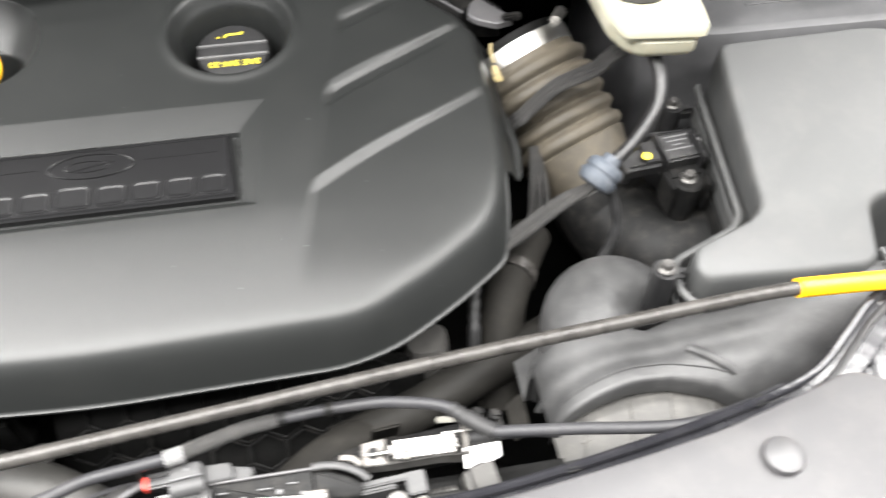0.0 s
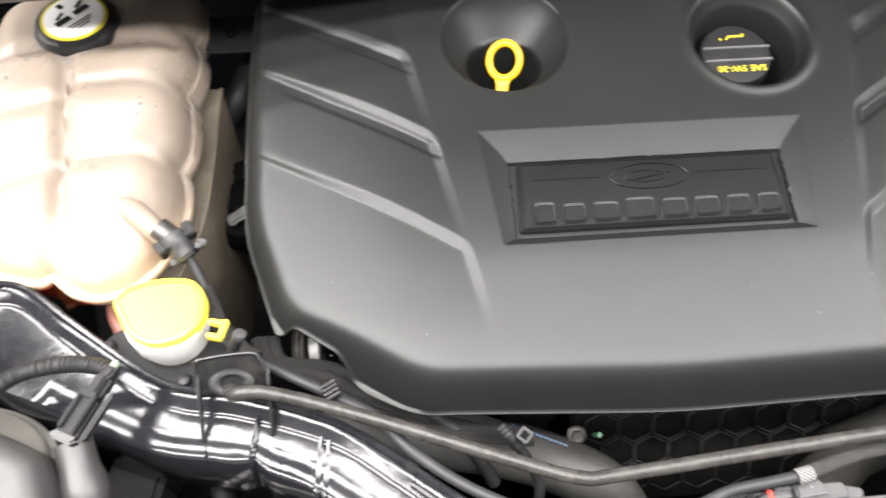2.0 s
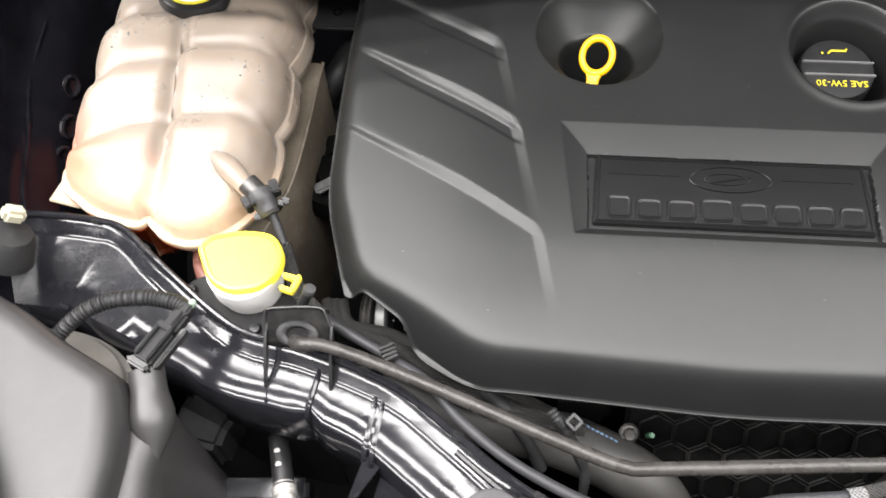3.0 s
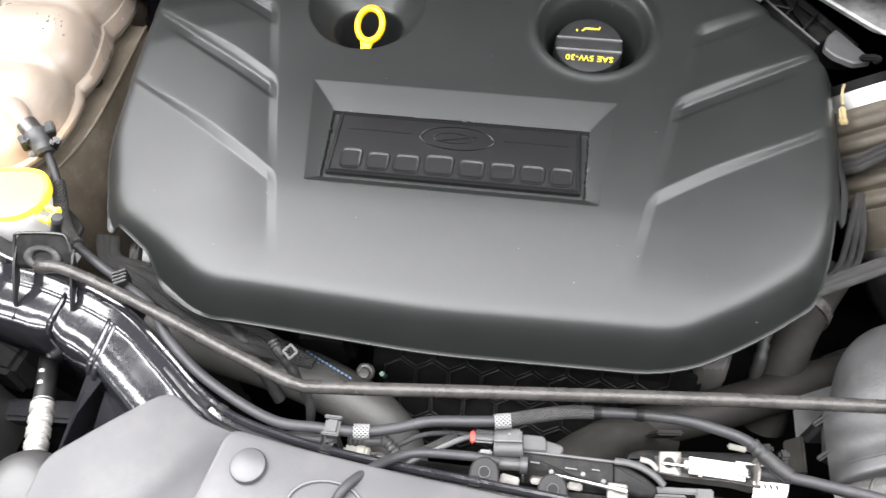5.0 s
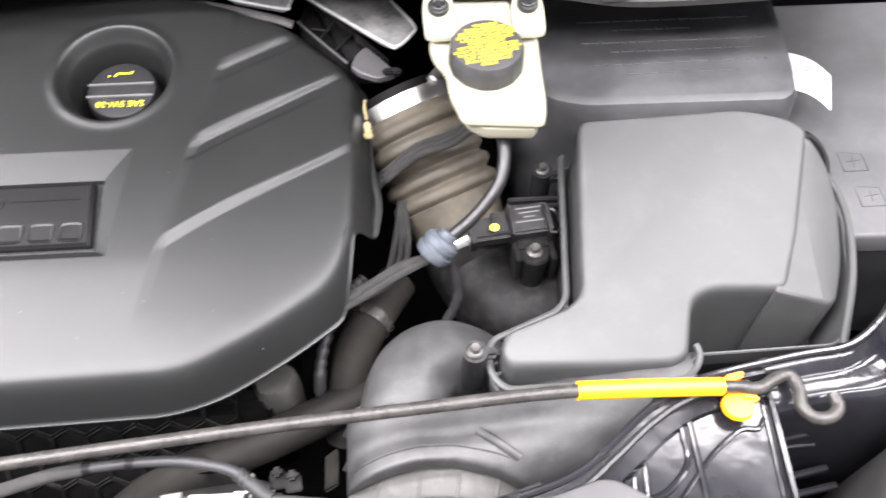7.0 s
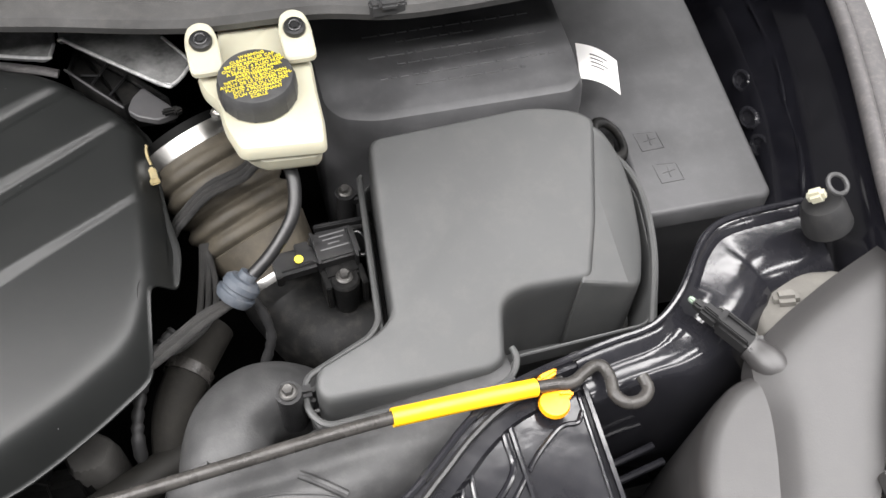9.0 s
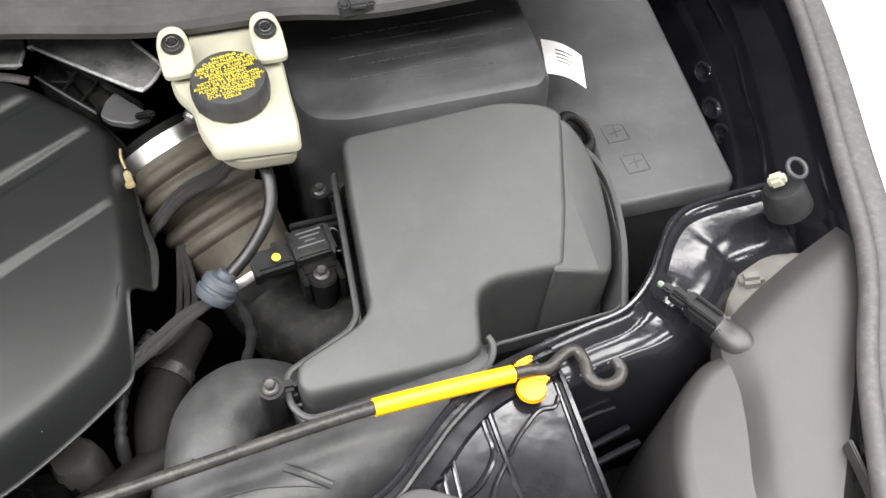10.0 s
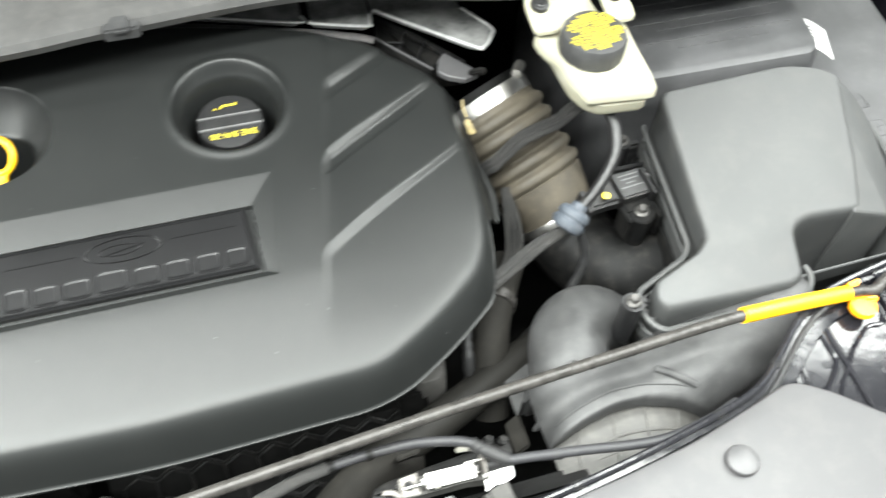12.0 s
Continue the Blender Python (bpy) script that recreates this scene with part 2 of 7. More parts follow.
def ribbed(r, pitch, depth):
    return lambda s: r - depth * (0.5 + 0.5 * math.cos(2 * math.pi * s / pitch)) ** 2


def corners(poly, r, seg=4):
    """The outline with its corners rounded; r may be one radius or one for each corner."""
    out, n = [], len(poly)
    for i in range(n):
        a, b, c = (Vector(poly[j % n][:2]) for j in (i - 1, i, i + 1))
        rad = r[i] if isinstance(r, (list, tuple)) else r
        u, v = (a - b), (c - b)
        k = min(rad, 0.45 * u.length, 0.45 * v.length)
        if k < 1e-5:
            out.append(b)
            continue
        p, q = b + u.normalized() * k, b + v.normalized() * k
        for j in range(seg + 1):
            t = j / seg
            out.append((1 - t) ** 2 * p + 2 * t * (1 - t) * b + t * t * q)
    return out


def inset(line, d):
    """The outline moved inward by d."""
    n = len(line)
    area = sum(line[i].x * line[(i + 1) % n].y - line[(i + 1) % n].x * line[i].y for i in range(n))
    sign = 1 if area > 0 else -1
    out = []
    for i in range(n):
        e1, e2 = (line[i] - line[i - 1]), (line[(i + 1) % n] - line[i])
        e1 = e1.normalized() if e1.length > 1e-9 else e2.normalized()
        e2 = e2.normalized() if e2.length > 1e-9 else e1
        m = Vector((-(e1.y + e2.y), e1.x + e2.x)) * sign
        m = m.normalized() if m.length > 1e-6 else Vector((-e1.y, e1.x)) * sign
        k = max(0.5, m.dot(Vector((-e1.y, e1.x)) * sign))
        out.append(line[i] + m * d / k)
    return out


def prism(poly, zf, profile, r=0.005, seg=4, bottom=False):
    """A moulded lid: an outline, and a profile of (inset, height) from its foot to its top, on the surface zf(x, y)."""
    line = corners(poly, r, seg)
    zf = zf if callable(zf) else (lambda x, y, z=zf: z)
    bm = bmesh.new()
    rings = []
    for d, h in profile:
        rings.append([bm.verts.new((p.x, p.y, zf(p.x, p.y) + h)) for p in (inset(line, d) if d else line)])
    n = len(line)
    for a, b in zip(rings, rings[1:]):
        for k in range(n):
            bm.faces.new((a[k], a[(k + 1) % n], b[(k + 1) % n], b[k]))
    bm.faces.new(rings[-1])
    if bottom:
        bm.faces.new(rings[0][::-1])
    return bm


def plate(poly, zf, thick=0.003, r=0.004, seg=3):
    e = min(0.0012, thick * 0.3)
    return prism(poly, zf, [(e, -thick), (0, -thick + e), (0, -e), (e, 0)], r, seg, True)


def box(sx, sy, sz, m, bevel=0.002, seg=2):
    bm = bmesh.new()
    bmesh.ops.create_cube(bm, size=1.0)
    bmesh.ops.scale(bm, vec=(sx, sy, sz), verts=bm.verts)
    b = min(bevel, 0.45 * min(sx, sy, sz))
    bmesh.ops.bevel(bm, geom=bm.edges[:], offset=b, segments=seg, affect="EDGES")
    bmesh.ops.transform(bm, matrix=m, verts=bm.verts)
    return bm


def revolve(profile, m, n=32, rf=None):
    """A turned body: profile of (radius, height) up the local z axis."""
    bm = bmesh.new()
    rings = []
    for r, z in profile:
        rings.append([bm.verts.new(m @ Vector(((r * (rf(k / n, r, z) if rf else 1)) * math.cos(2 * math.pi * k / n), (r * (rf(k / n, r, z) if rf else 1)) * math.sin(2 * math.pi * k / n), z))) for k in range(n)])
    for a, b in zip(rings, rings[1:]):
        for k in range(n):
            bm.faces.new((a[k], a[(k + 1) % n], b[(k + 1) % n], b[k]))
    bm.faces.new(rings[0][::-1])
    bm.faces.new(rings[-1])
    return bm


def towards(x, y, z, nx, ny, nz, roll=0):
    """A frame at a place whose z axis points along the normal."""
    q = Vector((nx, ny, nz)).to_track_quat("Z", "Y").to_matrix().to_4x4()
    return Matrix.Translation((x, y, z)) @ q @ pose(0, 0, 0, 0, 0, roll)


def ring(R, r, m, n=32, k=10, sx=1.0, sy=1.0):
    bm = bmesh.new()
    rows = []
    for i in range(n):
        a = 2 * math.pi * i / n
        rows.append([bm.verts.new(m @ Vector(((R + r * math.cos(b)) * math.cos(a) * sx, (R + r * math.cos(b)) * math.sin(a) * sy, r * math.sin(b)))) for b in [2 * math.pi * j / k for j in range(k)]])
    for i in range(n):
        for j in range(k):
            bm.faces.new((rows[i][j], rows[(i + 1) % n][j], rows[(i + 1) % n][(j + 1) % k], rows[i][(j + 1) % k]))
    return bm


def words(text, size, m, depth=0.0003, align="CENTER", spacing=1.0):
    """Raised letters in the built-in font, as a bmesh."""
    c = bpy.data.curves.new("letters", "FONT")
    c.body, c.size, c.extrude, c.align_x, c.align_y, c.resolution_u = text, size, depth, align, "CENTER", 2
    c.space_character = spacing
    ob = bpy.data.objects.new("letters", c)
    scene.collection.objects.link(ob)
    bpy.context.view_layer.update()
    mesh = bpy.data.meshes.new_from_object(ob.evaluated_get(bpy.context.evaluated_depsgraph_get()))
    bm = bmesh.new()
    bm.from_mesh(mesh)
    bmesh.ops.transform(bm, matrix=m, verts=bm.verts)
    bpy.data.objects.remove(ob)
    bpy.data.curves.remove(c)
    bpy.data.meshes.remove(mesh)
    return bm


def hex_bolt(x, y, z, parent, r=0.006, n=(0, 0, 1), mat=None, name="bolt"):
    m = towards(x, y, z, *n)
    bm = revolve([(r * 1.25, 0), (r * 1.3, 0.001), (r * 1.05, 0.0022), (r * 0.8, 0.0024)], m, 24)
    bm2 = revolve([(r * 0.82, 0.002), (r * 0.82, 0.006), (r * 0.7, 0.0068), (r * 0.35, 0.0066)], m, 6)
    return part(name, join(bm, bm2), mat or BOLT, parent, "", 30)


# ---- the bay: floor, walls, wings ----
def sheet(rows):
    """A skin through rows of points."""
    bm = bmesh.new()
    v = [[bm.verts.new(p) for p in row] for row in rows]
    for a, b in zip(v, v[1:]):
        for k in range(len(a) - 1):
            bm.faces.new((a[k], a[k + 1], b[k + 1], b[k]))
    return bm


def thicken(bm, t):
    bmesh.ops.recalc_face_normals(bm, faces=bm.faces)
    bmesh.ops.solidify(bm, geom=bm.faces[:], thickness=t)
    return bm


solid("ground", box(30, 30, 0.1, pose(0, 0, -0.05), 0.01), FLOORM, "pale smooth workshop floor under the car", "floor", kind="structure")
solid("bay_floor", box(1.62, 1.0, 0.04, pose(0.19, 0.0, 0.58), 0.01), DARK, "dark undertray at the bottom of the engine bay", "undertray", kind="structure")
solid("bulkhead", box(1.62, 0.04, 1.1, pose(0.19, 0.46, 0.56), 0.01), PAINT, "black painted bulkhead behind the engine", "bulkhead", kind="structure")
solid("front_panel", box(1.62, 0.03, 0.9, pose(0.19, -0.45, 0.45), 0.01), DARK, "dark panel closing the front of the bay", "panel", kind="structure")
HOOD_OPEN = 68
hood = box(1.44, 0.96, 0.025, pose(0.15, 0.47, 1.13, 180 - HOOD_OPEN) @ pose(0, 0.48, 0), 0.008)
solid("hood", hood, LATCH, "raised hood with a dark lining over the bay", "hood", kind="structure")


WING = [(-0.46, 0.50), (-0.277, 0.592), (-0.195, 0.647), (-0.148, 0.673), (-0.067, 0.705), (0.035, 0.746), (0.126, 0.778), (0.22, 0.8), (0.34, 0.815), (0.47, 0.82)]


def wing(side):
    """Inner wing: an apron wall with a stepped crease, its flange and the outer fender."""
    x = (lambda v: 0.161 + side * (v + 0.034))
    line = [(p.x, p.y) for p in spline([(a, b, 0) for a, b in WING], 4)]
    rows = [[(x(k - 0.085), y, 0.60), (x(k - 0.07), y, 0.76), (x(k - 0.062), y, 0.845), (x(k - 0.055), y, 0.865), (x(k - 0.046), y, 0.885), (x(k - 0.04), y, 0.91), (x(k - 0.02), y, 0.925), (x(k - 0.012), y, 0.94), (x(k - 0.008), y, 0.98), (x(k), y, 1.005), (x(k + 0.006), y, 1.008), (x(k + 0.012), y, 1.008)] for y, k in line]
    ob = solid("apron", thicken(sheet(rows), 0.003), PAINT, "glossy black painted inner wing wall with spot-weld dents", "inner wing", kind="structure", angle=50)
    for y in ((0.167, 0.113, 0.074) if side > 0 else (0.189, 0.135, 0.094)):
        k = min(line, key=lambda p: abs(p[0] - y))[1]
        m = towards(x(k - 0.0475), y, 0.891, -side, -0.15, 0.35)
        part("dent", join(ring(0.0105, 0.003, m, 20, 8, 1.1, 0.85), revolve([(0.0095, -0.003), (0.009, 0.0), (0.004, -0.002), (0.001, -0.0025)], m, 16)), GLOSS, ob)
    seam = [(x(k - 0.0225 + 0.002 * math.sin(45 * y)), y, 0.924 + 0.002 * math.sin(60 * y)) for y, k in line if -0.06 < y < 0.26]
    part("seam_sealer", tube(seam, 0.0022, 6, 2, rf=lambda s_: 0.002 + 0.0008 * math.sin(s_ * 900)), PAINT, ob, "uneven bead of black seam sealer")
    rows = [[(x(k + 0.006), y, 1.0), (x(k + 0.008), y, 1.013), (x(k + 0.013), y, 1.017), (x(k + 0.019), y, 1.012), (x(k + 0.023), y, 0.97), (x(k + 0.028), y, 0.6), (x(k + 0.02), y, 0.0)] for y, k in line]
    solid("fender", thicken(sheet(rows), 0.002), FENDER, "black painted outer fender along the bay", "fender", kind="structure")
    edge = [(x(k), y, 1.017) for y, k in line[::4]]
    ws = thing("weather_strip", x(0.7), -0.1, 1.0, "grey rubber weather strip on the fender edge", "weather strip")
    part("bulb", tube(edge, 0.0075, 12), STRIP, ws)
    part("flange", tube([(p[0] + side * 0.02, p[1], p[2] - 0.001) for p in edge], 0.012, 12, flat=0.35), STRIP, ws, "flat flange of the strip")


wing(1)
wing(-1)


# ---- engine cover ----
RIM = [(0.0, -0.1505), (0.184, -0.1465), (0.245, -0.11), (0.295, -0.07), (0.3, -0.045), (0.305, -0.006), (0.322, 0.004), (0.328, 0.035), (0.321, 0.07), (0.319, 0.11), (0.3185, 0.141), (0.303, 0.163), (0.252, 0.2065), (0.183, 0.226), (0.06, 0.254),
       (-0.2, 0.25), (-0.308, 0.246), (-0.313, 0.13), (-0.314, 0.014), (-0.288, -0.0705), (-0.274, -0.0715), (-0.2385, -0.0965), (-0.23, -0.112), (-0.222, -0.1205), (-0.186, -0.141)]


FULL = [(0.0, -0.1505), (0.184, -0.1465), (0.245, -0.11), (0.302, -0.064), (0.32, -0.01), (0.323, 0.06), (0.319, 0.12), (0.3185, 0.141), (0.303, 0.163), (0.252, 0.2065), (0.183, 0.226), (0.06, 0.254), (-0.2, 0.25), (-0.308, 0.246), (-0.313, 0.13), (-0.314, 0.014), (-0.289, -0.07), (-0.186, -0.142)]


def smooth(a, b, v):
    t = np.clip((v - a) / (b - a), 0, 1)
    return t * t * (3 - 2 * t)


LOUVRES = ((0.124, 0.2, 0.0026, 0.001), (0.0565, 0.124, 0.0031, 0.0014), (-0.024, 0.0565, 0.0033, 0.0))


def cover_top(x, y):
    """Height of the cover's skin over the plan."""
    ax = np.abs(x)
    z = 1.003 + 0.15 * y
    z = z - 0.07 * np.logaddexp(0, (-0.045 - y) / 0.004) * 0.004
    z = z - np.where(x < 0, 0.21, 0.18) * np.logaddexp(0, (ax - 0.185) / 0.014) * 0.014
    # raised middle, with side facets stepped like shingles
    mid = np.where(x < 0, 0.154, 0.166) + 0.21 * (y - 0.03)
    side = np.clip((ax - mid) / 0.008, 0, 1) * smooth(0.335, 0.285, ax)
    q = y - 0.68 * (ax - 0.17)
    fall, groove = np.zeros_like(q), np.zeros_like(q)
    for line, prev, deep, cut in LOUVRES:
        rise = np.clip((prev - q) / (prev - line - 0.01), 0, 1)
        thin = 0.0095 * (1 - 0.7 * smooth(0.2, 0.3, ax))
        edge = np.clip((q - line) / thin, 0, 1)
        fall = np.maximum(fall, deep * rise * edge * (q < prev + 0.01))
        groove = groove + cut * np.interp(q, [line - 0.0125, line - 0.009, line - 0.0005, line + 0.003], [0.0, 1.0, 1.0, 0.0]) * smooth(0.3, 0.24, ax)
    z = z + side * (fall - groove - 0.0032 * smooth(-0.11, -0.035, y))
    # emblem recess
    outer = 0.128 + 0.12 * (y - 0.055)
    fx = np.clip((ax - 0.106) / np.maximum(outer - 0.106, 0.004), 0, 1)
    fy = np.maximum(np.clip((y - 0.0325) / 0.026, 0, 1), np.clip((-0.0305 - y) / 0.0075, 0, 1))
    z = z - 0.0055 * (1 - np.maximum(fx, fy)) - 0.0035 * (np.maximum(fx, fy) <= 0)
    # wells round the dipstick and the filler cap
    d = np.hypot(x + 0.0975, y - 0.146)
    z = z - 0.03 * np.clip((0.052 - d) / 0.026, 0, 1) ** 0.8 - 0.06 * smooth(0.032, 0.024, np.hypot(x + 0.0975, y - 0.138))
    d = np.hypot(x - 0.1045, y - 0.136)
    z = z + 0.0018 * np.exp(-(((d - 0.0515) / 0.005) ** 2)) - 0.012 * smooth(0.051, 0.041, d) - 0.06 * smooth(0.043, 0.035, d)
    return z


def engine_cover():
    top = thing("engine_cover", 0, 0, 0.93, "matte black moulded plastic engine cover with louvred sides", "engine cover")
    line = corners(RIM, [0.03, 0.03, 0.03, 0.012, 0.01, 0.008, 0.006, 0.012, 0.015, 0.02, 0.02, 0.02, 0.03, 0.03, 0.03, 0.03, 0.02, 0.03, 0.03, 0.003, 0.006, 0.008, 0.006, 0.008, 0.02], 6)
    dense = []
    for i, a in enumerate(line):
        b = line[(i + 1) % len(line)]
        k = max(1, int((b - a).length / 0.0019))
        dense += [a.lerp(b, j / k) for j in range(k)]
    P = np.array([(p.x, p.y) for p in dense])
    c = np.array([0.0, 0.0])
    s = np.concatenate([np.linspace(0.02, 0.82, 230), np.linspace(0.823, 1.0, 70)])
    grid = c + s[:, None, None] * (P - c)[None]
    flat = grid.reshape(-1, 2)
    whole = corners(FULL, 0.025, 8)
    d = np.full(len(flat), 9.0)
    for a, b in zip(whole, whole[1:] + whole[:1]):
        e = np.array(b - a)
        if e @ e < 1e-12:
            continue
        t = np.clip(((flat - np.array(a)) @ e) / (e @ e), 0, 1)
        d = np.minimum(d, np.hypot(*(flat - np.array(a) - t[:, None] * e).T))
    inside = np.full(len(flat), 9.0)
    for a, b in zip(whole, whole[1:] + whole[:1]):
        if (b - a).length > 1e-6:
            inside = np.minimum(inside, (b.x - a.x) * (flat[:, 1] - a.y) - (b.y - a.y) * (flat[:, 0] - a.x))
    d = np.where(inside > 0, d, 0)
    # the skin rolls down to the rim, narrowest along the left side and at the back
    roll = 0.0135 - 0.004 * smooth(-0.22, -0.29, flat[:, 0]) * smooth(-0.12, -0.06, flat[:, 1])
    roll = roll * (1 - 0.25 * smooth(0.0, 0.14, flat[:, 1]))
    drop = 2.3 * 0.0035 * np.logaddexp(0, (roll - d) / 0.0035)
    z = cover_top(flat[:, 0], flat[:, 1]) - drop
    verts = [(x, y, h) for (x, y), h in zip(flat, z)]
    n, rows = len(P), len(s)
    faces = []
    for i in range(rows - 1):
        for k in range(n):
            k2 = (k + 1) % n
            faces.append((i * n + k, i * n + k2, (i + 1) * n + k2, (i + 1) * n + k))
    # turned-out lip and inner return
    base = (rows - 1) * n
    lipline = inset(dense, -0.0022)
    inner, deep = inset(dense, 0.002), inset(dense, 0.006)
    for ring_, dz in ((lipline, -0.001), (lipline, -0.003), (inner, -0.0035), (deep, 0.006)):
        start = len(verts)
        verts += [(p.x, p.y, z[base0 + k] + dz) for base0 in [(rows - 1) * n] for k, p in enumerate(ring_)]
        for k in range(n):
            k2 = (k + 1) % n
            faces.append((base + k, base + k2, start + k2, start + k))
        base = start
    faces.append(tuple(range(n))[::-1])
    mesh = bpy.data.meshes.new("shell")
    mesh.from_pydata(verts, [], faces)
    finish(mesh, COVER, 50)
    ob = new("shell", mesh)
    ob.parent, ob.matrix_parent_inverse = top, Matrix.Translation(-top.location)
    rnd = random.Random(5)
    spots = [(rnd.uniform(-0.25, 0.25), rnd.uniform(-0.12, 0.2)) for _ in range(46)]
    specks = join(*[box(rnd.uniform(0.0005, 0.0011), rnd.uniform(0.0004, 0.0008), 0.0003, pose(x, y, float(cover_top(np.array(x), np.array(y))) + 0.0001, 8, 0, rnd.uniform(0, 180)), 0.0001, 1) for x, y in spots])
    tagged(part("dust_speck", specks, TAPE, top, "pale specks of dust on the skin"), kind="stuff")
    # emblem plate, with an oval badge and eight plain blocks in place of the wording
    tilt = math.degrees(math.atan(0.15))
    m = pose(0, 0.0015, 1.0005, tilt, 0, 0)
    pl = part("emblem_plate", plate([(-0.103, -0.0285), (0.103, -0.0285), (0.1, 0.029), (-0.1, 0.029)], 0.0, 0.01, 0.002), PLATE, top, "dark recessed emblem plate with raised plain shapes")
    pl.data.transform(m)
    frame_ = []
    for a, b in (((-0.1, -0.0265), (0.1, -0.0265)), ((0.1, -0.0265), (0.0975, 0.027)), ((0.0975, 0.027), (-0.0975, 0.027)), ((-0.0975, 0.027), (-0.1, -0.0265))):
        frame_.append(tube([m @ Vector((*a, 0.0002)), m @ Vector((*b, 0.0002))], 0.001, 6, 2))
    for sx in (-1, 1):
        frame_.append(tube([m @ Vector((sx * 0.038, 0.0135, 0)), m @ Vector((sx * 0.09, 0.0135, 0))], 0.0005, 6, 2))
    part("raised_line", join(*frame_), PLATE, pl)
    badge = join(ring(0.03, 0.0012, m @ pose(0, 0.012, 0), 40, 8, 1.0, 0.36), ring(0.016, 0.0008, m @ pose(-0.003, 0.012, 0), 30, 8, 1.0, 0.3), tube([m @ Vector((-0.015, 0.009, 0)), m @ Vector((0.016, 0.015, 0))], 0.0009, 6, 2))
    part("badge", badge, PLATE, pl, "oval badge with plain raised lines")
    x = -0.094
    for w in (0.0205, 0.0215, 0.0235, 0.0265, 0.0235, 0.0235, 0.0225, 0.021):
        h = 0.0175 if -0.09 < x and w < 0.026 else 0.0195
        pts = [(x + 0.001, -0.0245), (x + w - 0.001, -0.0245), (x + w - 0.0005, -0.0245 + h), (x + 0.0015, -0.0245 + h)]
        blk = prism(pts, 0.0, [(0, -0.001), (0, 0.0005), (0.0006, 0.0011), (0.0014, 0.0011), (0.0024, 0.0004), (0.003, 0.0004)], 0.005, 4)
        bmesh.ops.transform(blk, matrix=m, verts=blk.verts)
        part("raised_block", blk, PLATE, pl)
        x += w + 0.0012
    return top


engine_cover()


def filler_cap():
    top = thing("oil_filler_cap", 0.106, 0.133, 0.975, "black ribbed oil filler cap with yellow marking", "filler cap")
    m = towards(0.1025, 0.1445, 0.973, 0.0, -0.15, 1.0)
    rf = lambda a, r, z: 1 + (0.012 * math.cos(2 * math.pi * a * 24) if 0.005 < z < 0.024 and r > 0.028 else 0)
    part("cap_body", revolve([(0.026, -0.03), (0.03, 0.0), (0.031, 0.006), (0.0305, 0.022), (0.0295, 0.026), (0.027, 0.0275), (0.01, 0.028)], m, 96, rf), CAPBLACK, top)
    grip = join(box(0.058, 0.0016, 0.0035, m @ pose(0, 0.0045, 0.0285), 0.0006), box(0.058, 0.0016, 0.0035, m @ pose(0, -0.0085, 0.0285), 0.0006))
    part("grip_bar", grip, material("grip_bar_grey", (0.13, 0.13, 0.13), 0.5), top)
    part("lettering", words("SAE 5W-30", 0.0088, m @ pose(0.001, -0.0165, 0.0284, 0, 0, 180), 0.0003), INK, top, "yellow printed oil grade")
    can = join(tube([m @ Vector(v) for v in ((-0.004, 0.0165, 0.0284), (0.008, 0.0165, 0.0284), (0.0085, 0.0185, 0.0284))], 0.0009, 6, 2, smooth=False),
               tube([m @ Vector(v) for v in ((-0.004, 0.0165, 0.0284), (-0.007, 0.0135, 0.0284))], 0.0008, 6, 2, smooth=False),
               box(0.0016, 0.0022, 0.0006, m @ pose(-0.0115, 0.014, 0.0284), 0.0002))
    part("oil_symbol", can, INK, top, "yellow oil can symbol")
    return top


filler_cap()


def dipstick():
    top = thing("dipstick", -0.1, 0.13, 0.95, "yellow plastic dipstick with a ring handle", "dipstick")
    m = towards(-0.0965, 0.1425, 1.002, -0.3, -0.62, 0.72, 12) @ Matrix.Scale(0.93, 4)
    part("ring_handle", ring(0.0143, 0.0032, m, 44, 12, 0.97, 1.1), YELLOW, top)
    stem = [(-0.0085, -0.0145), (-0.0055, -0.021), (-0.0055, -0.05), (0.0055, -0.05), (0.0055, -0.021), (0.0085, -0.0145)]
    bm = plate(stem, 0.0022, 0.0044, 0.002)
    bmesh.ops.transform(bm, matrix=m, verts=bm.verts)
    part("stem", bm, YELLOW, top)
    # thin strip of a darker yellow laid on the stem
    part("stem_web", box(0.006, 0.022, 0.001, m @ pose(0, -0.033, 0.0024), 0.0003), material("darker_yellow_plastic", (0.55, 0.3, 0.004), 0.5, mottle=0.1), top)
    part("tube", tube([m @ Vector((0, -0.045, 0)), (-0.1, 0.118, 0.93), (-0.1, 0.13, 0.88)], 0.006, 10), BLACK, top)
    return top


dipstick()

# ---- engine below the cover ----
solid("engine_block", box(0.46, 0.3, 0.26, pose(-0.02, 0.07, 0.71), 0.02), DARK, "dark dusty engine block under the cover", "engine")


